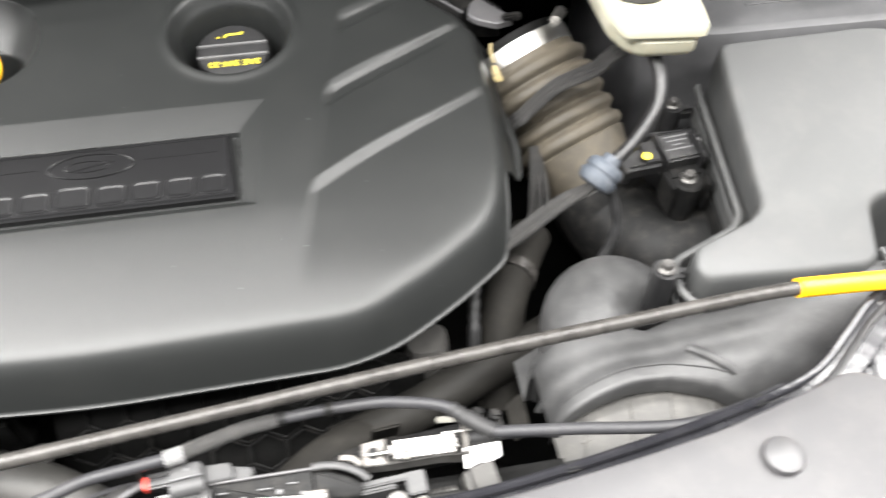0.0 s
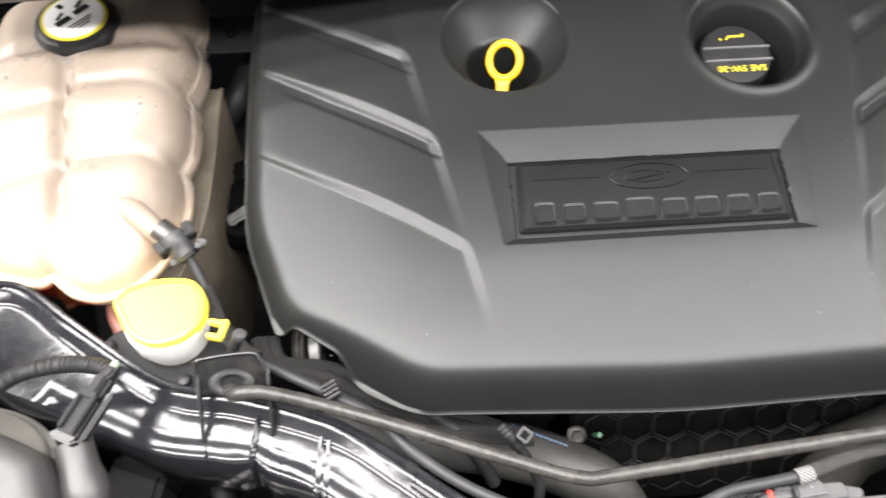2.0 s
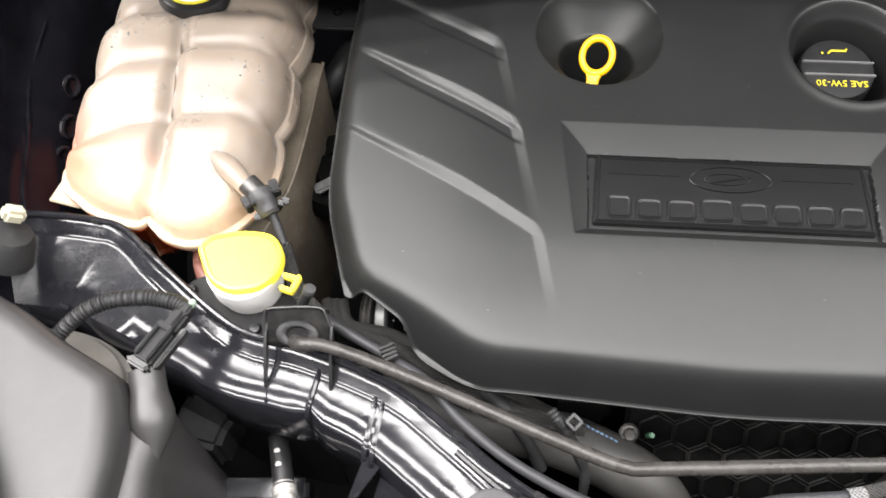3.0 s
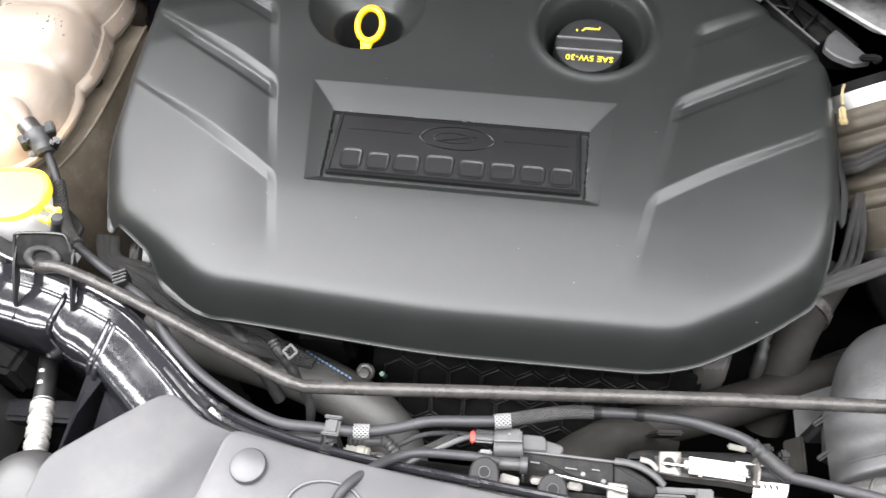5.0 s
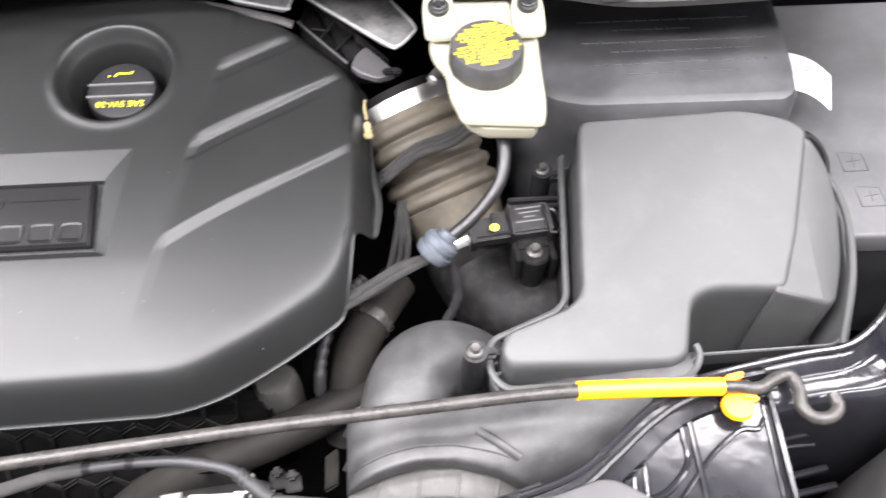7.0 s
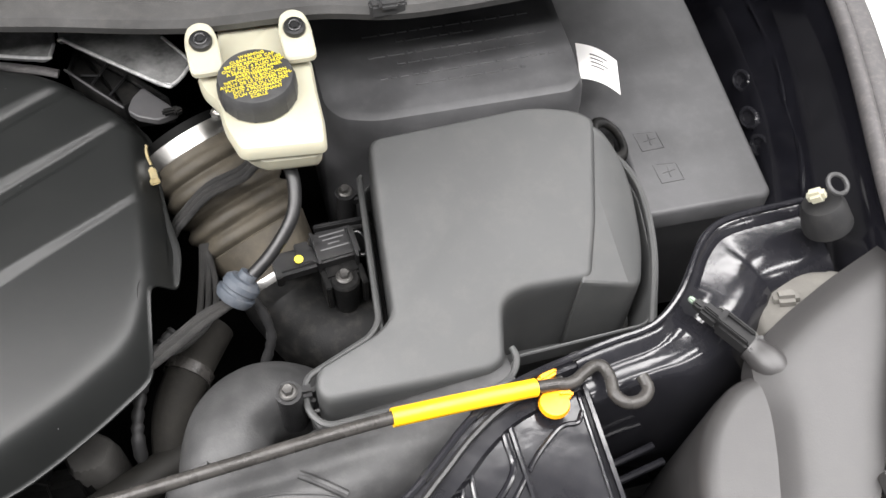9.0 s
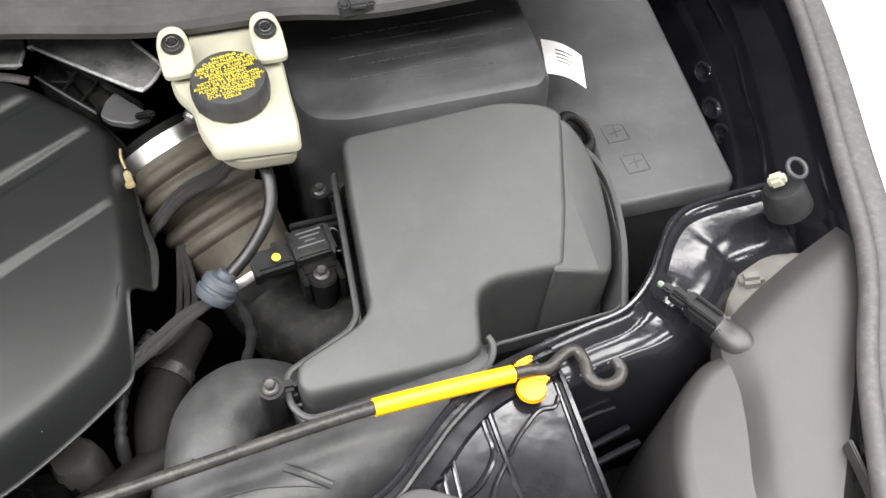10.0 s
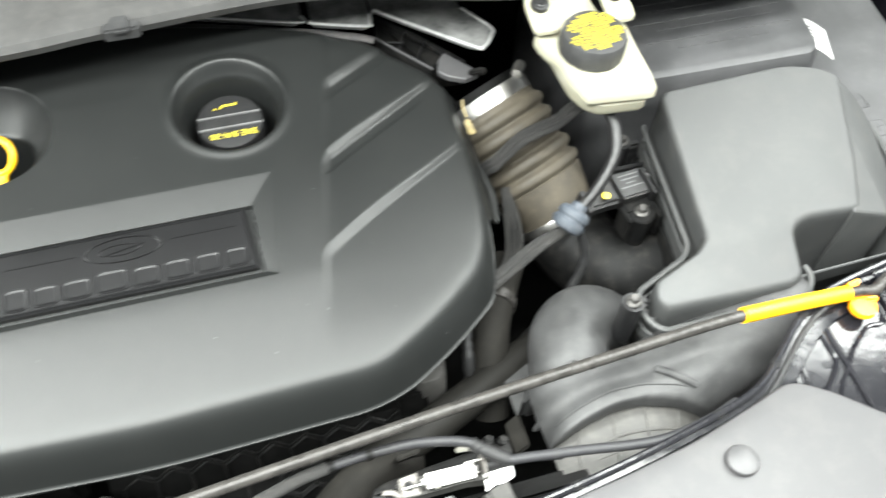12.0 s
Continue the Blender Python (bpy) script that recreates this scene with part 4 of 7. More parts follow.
# ---- front shroud panel with push pins ----
def shroud_panel():
    zf = lambda x, y: 0.994 - 0.06 * max(0, -0.33 - y)
    main = [(-0.12, -0.2475), (-0.15, -0.4), (0.6, -0.4), (0.55, -0.3), (0.543, -0.287), (0.5, -0.248), (0.474, -0.232), (0.44, -0.242), (0.38, -0.258), (0.32, -0.268), (0.226, -0.28), (0.15, -0.277), (0.07, -0.27), (0.0, -0.264), (-0.068, -0.256)]
    top = thing("shroud_panel", 0.15, -0.3, 0.97, "matte grey plastic panel over the radiator shroud", "panel")
    part("centre", prism(main, zf, [(0.0, -0.012), (0, -0.003), (0.001, -0.001), (0.003, 0.0)], 0.012, 5), GREY, top)
    left = [(-0.112, -0.251), (-0.14, -0.243), (-0.168, -0.224), (-0.2, -0.25), (-0.236, -0.282), (-0.25, -0.4), (-0.14, -0.4)]
    part("corner", prism(left, lambda x, y: zf(x, y) - 0.003, [(0.0, -0.012), (0, -0.003), (0.001, -0.001), (0.003, 0.0)], [0.001, 0.008, 0.016, 0.01, 0.01, 0.001, 0.001], 5), GREY, top)
    for x, y in ((-0.099, -0.273), (0.406, -0.281), (0.52, -0.325)):
        part("push_pin", revolve([(0.0117, 0), (0.012, 0.0018), (0.0112, 0.0036), (0.0085, 0.0048), (0.001, 0.0054)], pose(x, y, zf(x, y) - 0.0003), 32), GREY, top, "round grey push pin")
    part("moulded_ring", tube([(-0.045 + 0.024 * math.cos(a), -0.292 + 0.016 * math.sin(a), zf(0, -0.3)) for a in [math.pi * 2 * i / 24 for i in range(25)]], 0.0012, 6, 1, smooth=False), GREY, top)
    return top


shroud_panel()


# ---- hood prop rod ----
def prop_rod():
    top = thing("hood_prop_rod", 0.1, -0.19, 0.96, "dark steel hood prop rod with a yellow sleeve and hooked end", "prop rod")
    pts = [(-0.316, -0.122, 0.965), (-0.3125, -0.129, 0.972), (-0.306, -0.132, 0.977), (-0.295, -0.1325, 0.979), (-0.278, -0.1365, 0.98), (-0.246, -0.147, 0.98), (-0.2, -0.164, 0.98), (-0.12, -0.195, 0.98), (-0.085, -0.207, 0.981), (-0.06, -0.207, 0.982), (0.063, -0.197, 0.985), (0.22, -0.187, 0.994), (0.341, -0.181, 1.0), (0.461, -0.1755, 1.003), (0.568, -0.172, 0.988),
           (0.592, -0.1735, 0.985), (0.604, -0.169, 0.986), (0.613, -0.1655, 0.987), (0.6195, -0.168, 0.987), (0.621, -0.178, 0.987), (0.6195, -0.19, 0.987), (0.6255, -0.1985, 0.987), (0.6365, -0.199, 0.987), (0.6445, -0.192, 0.987), (0.6435, -0.182, 0.988)]
    part("rod", tube(pts, 0.0047, 16, 8, rf=lambda u: 0.0047 + 0.0012 * float(smooth(0.035, 0.015, u))), ROD, top)
    part("sleeve", tube([(0.461, -0.1755, 1.003), (0.515, -0.1735, 0.996), (0.566, -0.172, 0.9885)], 0.0066, 18, 5), YELLOW, top, "yellow rubber sleeve")
    cl = join(box(0.016, 0.007, 0.008, pose(0.578, -0.163, 0.984, 0, 0, 20), 0.002), revolve([(0.01, -0.003), (0.0115, 0), (0.0105, 0.004), (0.004, 0.005)], pose(0.577, -0.184, 0.98), 20), box(0.012, 0.006, 0.007, pose(0.586, -0.18, 0.983, 0, 0, -10), 0.002))
    part("clip", cl, material("orange_plastic", (0.85, 0.33, 0.005), 0.4, mottle=0.06), top, "orange-yellow plastic retaining clip")
    return top


prop_rod()


def rod_bracket():
    top = thing("rod_pivot_bracket", -0.315, -0.12, 0.93, "black pivot bracket with a rubber grommet for the rod", "bracket")
    pl = part("plate", prism([(-0.3375, -0.1135), (-0.3335, -0.1085), (-0.2984, -0.1065), (-0.2929, -0.1104), (-0.2895, -0.1165), (-0.2895, -0.1275), (-0.3375, -0.1275)], lambda x, y: 0.975 + 0.9 * (y + 0.12), [(0, -0.005), (0, -0.001), (0.0008, 0)], 0.003, 3, True), LATCH, top)
    part("folded_edge", tube([(-0.3375, -0.1235, 0.9725), (-0.337, -0.1125, 0.982), (-0.3325, -0.109, 0.9855), (-0.299, -0.107, 0.9872), (-0.2925, -0.111, 0.9838), (-0.2893, -0.117, 0.978)], 0.0013, 8, 4), BLACK, pl)
    part("grommet", ring(0.0088, 0.0032, towards(-0.3125, -0.1225, 0.974, 0, -0.6, 0.8), 28, 10, 1.35, 0.85), HOSE, top, "black rubber grommet")
    # dark disc stands in for the shade inside the grommet
    part("opening", revolve([(0.0088, -0.001), (0.0088, 0.0002), (0.0001, 0.0002)], towards(-0.3125, -0.1225, 0.9735, 0, -0.6, 0.8), 24), LATCH, top)
    for x in (-0.3372, -0.2892):
        part("leg", thicken(sheet([[(x, -0.115, 0.979), (x, -0.121, 0.968)], [(x, -0.128, 0.971), (x, -0.134, 0.955)], [(x, -0.143, 0.957), (x, -0.1455, 0.948)], [(x, -0.152, 0.947), (x, -0.153, 0.943)]]), 0.002), BLACK, top)
    part("stud", tube([(-0.3165, -0.0965, 0.95), (-0.3161, -0.0962, 0.965), (-0.3075, -0.094, 0.986), (-0.306, -0.0937, 0.99)], 0.0041, 18, 5), HOSE, top)
    part("stud_head", revolve([(0.0046, -0.004), (0.0048, 0.0), (0.004, 0.0014), (0.001, 0.0018)], towards(-0.306, -0.0937, 0.9895, 0.35, 0.1, 0.93), 20), DUCT, top)
    return top


rod_bracket()


# ---- headlights ----
def plug_connector(parent, m):
    """Two-part plug lying along its local y, with a lock frame and guide ribs."""
    cn = part("connector", join(box(0.0135, 0.026, 0.012, m @ pose(0, -0.008, 0), 0.002), box(0.011, 0.016, 0.0095, m @ pose(0, 0.012, 0), 0.002), box(0.007, 0.008, 0.007, m @ pose(0, 0.022, 0), 0.0015)), CAPBLACK, parent, "black electrical connector with a lock")
    part("lock", join(box(0.0025, 0.024, 0.004, m @ pose(-0.0045, -0.006, 0.0072), 0.0008), box(0.0025, 0.024, 0.004, m @ pose(0.0045, -0.006, 0.0072), 0.0008), box(0.011, 0.004, 0.004, m @ pose(0, 0.005, 0.0072), 0.0008), box(0.005, 0.012, 0.003, m @ pose(0, 0.012, 0.0055), 0.0008)), CAPBLACK, cn)
    part("side_rib", box(0.0035, 0.03, 0.007, m @ pose(0.0085, -0.004, -0.001), 0.001), BLACK, cn)
    part("collar", box(0.0165, 0.005, 0.0145, m @ pose(0, -0.022, 0), 0.0015), BLACK, cn)
    part("terminal", box(0.004, 0.006, 0.004, m @ pose(0, 0.027, 0), 0.001), material("pale_green_plastic", (0.2, 0.26, 0.2), 0.5), cn)
    return cn


def headlight_right():
    top = thing("headlight", 0.8, -0.24, 0.8, "grey plastic back of a headlight housing", "headlight", "headlights")
    low = [(0.9, -0.132), (0.868, -0.142), (0.823, -0.157), (0.777, -0.176), (0.737, -0.196), (0.709, -0.2), (0.69, -0.212), (0.672, -0.228), (0.656, -0.254), (0.645, -0.285), (0.63, -0.42), (0.9, -0.42)]
    part("housing", prism(low, lambda x, y: 0.985 + 0.02 * (x - 0.7), [(-0.006, -0.2), (-0.001, -0.03), (0.0005, -0.01), (0.003, -0.004), (0.008, -0.001), (0.014, 0.0)], 0.014, 5), LAMPGREY, top, angle=40)
    up = [(0.91, -0.122), (0.868, -0.136), (0.823, -0.151), (0.777, -0.17), (0.746, -0.186), (0.7355, -0.2), (0.732, -0.23), (0.72, -0.262), (0.702, -0.3), (0.67, -0.42), (0.91, -0.42)]
    part("housing_top", prism(up, lambda x, y: 0.997 + 0.05 * (x - 0.75), [(-0.013, -0.03), (-0.011, -0.012), (-0.004, -0.007), (0.002, -0.003), (0.008, -0.0008), (0.018, 0.0)], 0.012, 5), LAMPGREY, top, angle=40)
    part("boot", tube([(0.75, -0.217, 0.983), (0.743, -0.201, 0.985), (0.733, -0.179, 0.986)], 0.012, 24, 8, rf=lambda s: float(0.004 + 0.009 * smooth(-0.004, 0.022, s) - 0.003 * smooth(0.026, 0.042, s))), LAMPGREY, top)
    plug_connector(top, pose(0.7215, -0.159, 0.988, 4, 0, 31) @ Matrix.Scale(1.12, 4))
    for k in range(4):
        part("fin", box(0.003, 0.05, 0.012, pose(0.76 + 0.011 * k, -0.318 - 0.004 * k, 1.004, 0, 0, -8), 0.001), LAMPGREY, top)
    part("bulb_cap", revolve([(0.058, -0.04), (0.06, -0.006), (0.0585, -0.001), (0.053, 0.0), (0.05, 0.006), (0.046, 0.0085), (0.02, 0.009)], towards(0.815, -0.165, 0.965, -0.2, 0.28, 0.94), 56), CAPGREY, top, "dusty grey round bulb cap")
    part("cap_grip", box(0.014, 0.02, 0.014, towards(0.795, -0.137, 0.964, -0.2, 0.28, 0.94, 35), 0.004), CAPGREY, top)
    hold = part("bulb_holder", revolve([(0.02, -0.02), (0.018, 0.0), (0.015, 0.006), (0.006, 0.007)], towards(0.84, -0.085, 1.005, -0.4, 0.3, 0.8), 24), HOSE, top)
    part("ring", ring(0.0085, 0.002, towards(0.846, -0.08, 1.027, 0.1, -0.3, 0.95), 24, 8), DUCT, hold)
    part("plug", box(0.011, 0.014, 0.012, towards(0.829, -0.082, 1.02, -0.5, 0.3, 0.6), 0.003), CREAM, hold)
    return top


headlight_right()


def headlight_left():
    top = thing("headlight", -0.5, -0.24, 0.8, "grey plastic back of a headlight housing", "headlight", "headlights")
    low = [(-0.45, -0.19), (-0.425, -0.172), (-0.4, -0.173), (-0.391, -0.19), (-0.394, -0.22), (-0.388, -0.26), (-0.385, -0.42), (-0.45, -0.42)]
    part("housing", prism(low, 0.972, [(-0.004, -0.2), (-0.001, -0.03), (0.001, -0.01), (0.006, -0.002), (0.012, 0)], 0.012, 5), LAMPGREY, top, angle=80)
    up = [(-0.62, -0.085), (-0.56, -0.1), (-0.527, -0.114), (-0.503, -0.126), (-0.475, -0.144), (-0.442, -0.16), (-0.425, -0.169), (-0.417, -0.19), (-0.411, -0.22), (-0.405, -0.42), (-0.62, -0.42)]
    part("housing_top", prism(up, 0.998, [(-0.004, -0.2), (-0.003, -0.04), (0.0, -0.014), (0.003, -0.005), (0.009, -0.001), (0.018, 0.0)], 0.014, 5), LAMPGREY, top, angle=80)
    cap = part("bulb_cap", revolve([(0.058, -0.04), (0.06, -0.006), (0.0585, -0.001), (0.053, 0.0), (0.05, 0.006), (0.046, 0.0085), (0.02, 0.009)], towards(-0.492, -0.162, 0.955, 0.3, 0.42, 0.85), 56), CAPGREY, top, "dusty grey round bulb cap")
    part("boot", tube([(-0.398, -0.218, 0.958), (-0.403, -0.19, 0.968), (-0.412, -0.16, 0.98)], 0.013, 24, 8, rf=lambda s: float(0.004 + 0.0115 * smooth(-0.004, 0.03, s) - 0.003 * smooth(0.032, 0.05, s))), LAMPGREY, top)
    plug_connector(top, pose(-0.4015, -0.1395, 0.99, 4, 0, -27) @ Matrix.Scale(1.12, 4))
    part("bulb_holder", revolve([(0.02, -0.02), (0.018, 0.0), (0.015, 0.006), (0.006, 0.007)], towards(-0.535, -0.07, 1.0, 0.4, 0.3, 0.8), 24), HOSE, top)
    part("plug", box(0.013, 0.016, 0.012, towards(-0.53, -0.058, 1.015, 0.5, 0.3, 0.6), 0.003), CREAM, top)
    return top


headlight_left()
solid("headlight_wiring", tube([(-0.5, -0.15, 0.965), (-0.484, -0.132, 0.976), (-0.468, -0.12, 0.985), (-0.448, -0.111, 0.988), (-0.42, -0.108, 0.989), (-0.398, -0.112, 0.989), (-0.39, -0.12, 0.989)], 0.006, 12, 24, rf=ribbed(0.0062, 0.0032, 0.0014)), HOSE, "black corrugated wiring conduit to the headlight", "conduit")


# ---- air filter box ----
def air_box():
    top = thing("air_box", 0.56, -0.03, 0.8, "black plastic air filter box with an angular lid", "air filter box")
    lid = [(0.495, 0.062), (0.643, 0.076), (0.683, 0.067), (0.698, 0.056), (0.668, -0.035), (0.647, -0.085), (0.588, -0.084), (0.569, -0.091), (0.558, -0.135), (0.546, -0.141), (0.48, -0.142), (0.421, -0.142), (0.414, -0.131), (0.418, -0.115), (0.468, -0.096), (0.481, -0.085)]
    zf = lambda x, y: 1.0 + 0.24 * y - 0.08 * (x - 0.55)
    part("lid", prism(lid, zf, [(0.001, -0.13), (0.0, -0.014), (0.0004, -0.006), (0.0014, -0.0025), (0.0034, -0.0006), (0.006, 0.0)], [0.012, 0.02, 0.012, 0.012, 0.01, 0.008, 0.008, 0.012, 0.006, 0.006, 0.01, 0.008, 0.008, 0.012, 0.006, 0.01], 4), AIRBOX, top)
    rim = [(0.488, 0.06), (0.643, 0.082), (0.69, 0.072), (0.72, 0.03), (0.725, -0.005), (0.715, -0.06), (0.69, -0.122), (0.57, -0.124), (0.563, -0.143), (0.548, -0.149), (0.417, -0.15), (0.4065, -0.134), (0.409, -0.111), (0.464, -0.09), (0.474, -0.08)]
    zr = lambda x, y: 0.953 + 0.1 * y
    part("rim", prism(rim, zr, [(0, -0.015), (0, 0.001), (0.001, 0.002), (0.002, 0.002), (0.003, 0.0), (0.004, -0.075), (0.006, -0.076)], 0.012, 4), AIRBOX, top)
    lip = [(0.57, -0.13), (0.562, -0.145), (0.548, -0.1495), (0.417, -0.1505), (0.4065, -0.136), (0.409, -0.111), (0.464, -0.089), (0.473, -0.078), (0.4865, 0.06)]
    part("lip", tube([(x, y, 0.957 + 0.1 * (y + 0.15)) for x, y in ((p.x, p.y) for p in corners(lip, 0.008, 4)[:-1])], 0.0028, 8, 1, smooth=False), AIRBOX, top)
    # near-black ledge puts the shade of the lid's gap into its colour
    part("gap_shade_ledge", prism([(p[0], p[1]) for p in lip] + [(0.5, 0.06), (0.5, -0.08), (0.56, -0.12)], 0.93, [(0, -0.06), (0, -0.001), (0.001, 0)], 0.008, 3), LATCH, top)
    part("base", prism(rim, zr, [(0.02, -0.25), (0.006, -0.1), (0.008, -0.09)], 0.012, 4), BLACK, top)
    slope = lambda x, y: zf(x, y) - 0.001 - 0.32 * max(0.0, x - (0.655 + 0.28 * (y + 0.085)))
    dr = prism([(0.636, -0.087), (0.69, -0.093), (0.706, -0.055), (0.714, -0.005), (0.712, 0.025), (0.7, 0.05), (0.675, 0.05)], slope, [(-0.002, -0.12), (0, -0.004), (0.001, -0.001), (0.003, 0)], [0.002, 0.012, 0.02, 0.02, 0.02, 0.01, 0.002], 5)
    bmesh.ops.triangulate(dr, faces=[f for f in dr.faces if len(f.verts) > 4])
    part("drum", dr, AIRBOX, top)
    band = [Vector((x, y, 0.958 + 0.12 * y)) for x, y in ((0.69, -0.122), (0.716, -0.06), (0.727, -0.005), (0.721, 0.032), (0.7, 0.06))]
    part("drum_rim", tube(band, 0.0035, 8, 8), AIRBOX, top)
    for px_, py_ in ((0.41, -0.119), (0.4095, -0.127), (0.411, -0.136)):
        part("lip_bridge", box(0.009, 0.0022, 0.003, pose(px_, py_, 0.955), 0.0006), AIRBOX, top)
    hex_bolt(0.396, -0.126, 0.975, top, 0.0052)
    hex_bolt(0.474, 0.064, 0.953, top, 0.005)
    part("bolt_boss", join(revolve([(0.0095, -0.05), (0.0095, 0)], pose(0.396, -0.126, 0.974), 20), box(0.02, 0.01, 0.012, pose(0.405, -0.122, 0.96), 0.003)), BLACK, top)
    part("bolt_boss", join(revolve([(0.009, -0.05), (0.009, 0)], pose(0.474, 0.064, 0.952), 20), box(0.02, 0.01, 0.012, pose(0.484, 0.062, 0.945), 0.003)), BLACK, top)
    for sgn, y in ((1, 0.036), (1, 0.028)):
        part("rail", box(0.05, 0.004, 0.008, pose(0.465, y, 0.945), 0.001), BLACK, top)
    return top


air_box()


# ---- intake pipe, sensor ----
def intake():
    top = thing("intake_hose", 0.38, 0.07, 0.88, "dusty brown-black rubber intake bellows with a steel clamp", "intake hose")
    a, b = Vector((0.3535, 0.143, 0.965)), Vector((0.404, 0.038, 0.888))
    axis = (b - a).normalized()
    L = (b - a).length

    def rad(s):
        t = s / L
        if t < 0.12:
            return 0.046
        if t < 0.72:
            return 0.052 - 0.0055 * (0.5 + 0.5 * math.cos(2 * math.pi * (t - 0.12) / 0.12)) ** 2
        return 0.049 - 0.008 * (t - 0.72) / 0.28
    pts = [a.lerp(b, i / 90) for i in range(91)]
    part("bellows", tube(pts, 0.047, 40, 1, rf=rad, smooth=False), RUBBER, top)
    part("clamp", revolve([(0.0458, -0.0075), (0.0465, -0.007), (0.0465, 0.007), (0.0458, 0.0075)], towards(*(a + axis * 0.004), *axis), 48), STEEL, top, "bright steel hose clamp")
    part("clamp_screw", box(0.02, 0.01, 0.01, towards(0.383, 0.138, 1.004, 0.3, -0.2, 0.9), 0.002), STEEL, top)
    part("pipe", tube([a - axis * 0.012, a - axis * 0.006, a], 0.04, 32, 4), DARK, top)
    part("end_band", revolve([(0.044, -0.004), (0.045, 0), (0.044, 0.004)], towards(*b, *axis), 40), STEEL, top)
    part("outlet", tube([b, b + axis * 0.03, Vector((0.445, -0.03, 0.868)), Vector((0.5, -0.035, 0.87))], 0.044, 28, 8), LATCH, top, "black plastic outlet")
    return top


intake()


def sensor():
    top = thing("airflow_sensor", 0.445, -0.005, 0.93, "black airflow sensor with a printed label and yellow dot", "sensor")
    t = 6
    part("body", box(0.038, 0.028, 0.014, pose(0.453, 0.003, 0.959, 8, 0, t), 0.002), BLACK, top)
    for x in (0.437, 0.468):
        part("guard_rib", box(0.0025, 0.03, 0.02, pose(x, 0.0, 0.96, 8, 0, t), 0.0006), BLACK, top)
    part("end_loop", ring(0.0105, 0.0016, pose(0.4745, 0.004, 0.957, 8, 0, t), 20, 8, 0.5, 1.1), BLACK, top)
    part("plug", box(0.036, 0.021, 0.015, pose(0.42, -0.004, 0.957, 8, 0, t), 0.003), BLACK, top)
    part("plug_lock", join(box(0.012, 0.02, 0.005, pose(0.427, -0.002, 0.965, 8, 0, t), 0.001), box(0.006, 0.024, 0.017, pose(0.404, -0.006, 0.956, 8, 0, t), 0.001)), BLACK, top)
    part("mount", join(revolve([(0.01, -0.04), (0.0125, -0.004), (0.0125, 0.0), (0.011, 0.002)], pose(0.456, -0.024, 0.95), 20), box(0.03, 0.018, 0.012, pose(0.455, -0.013, 0.947, 0, 0, t), 0.002)), LATCH, top)
    for x in (0.441, 0.471):
        part("leg", box(0.005, 0.02, 0.03, pose(x, -0.022, 0.937, 0, 0, t), 0.001), LATCH, top)
    hex_bolt(0.456, -0.023, 0.952, top, 0.0055)
    part("dot", revolve([(0.0036, 0), (0.0036, 0.0006), (0.001, 0.0008)], pose(0.4225, -0.008, 0.9675, 8), 16), LEMON, top, "yellow paint dot")
    bars = [box(w, 0.0014, 0.0004, pose(0.453, 0.0115 - 0.0042 * i, 0.9671 - 0.0006 * i, 8, 0, t), 0.0001) for i, w in enumerate((0.022, 0.018, 0.01, 0.024, 0.026))]
    part("label_print", join(*bars), TAPE, top)
    return top


sensor()


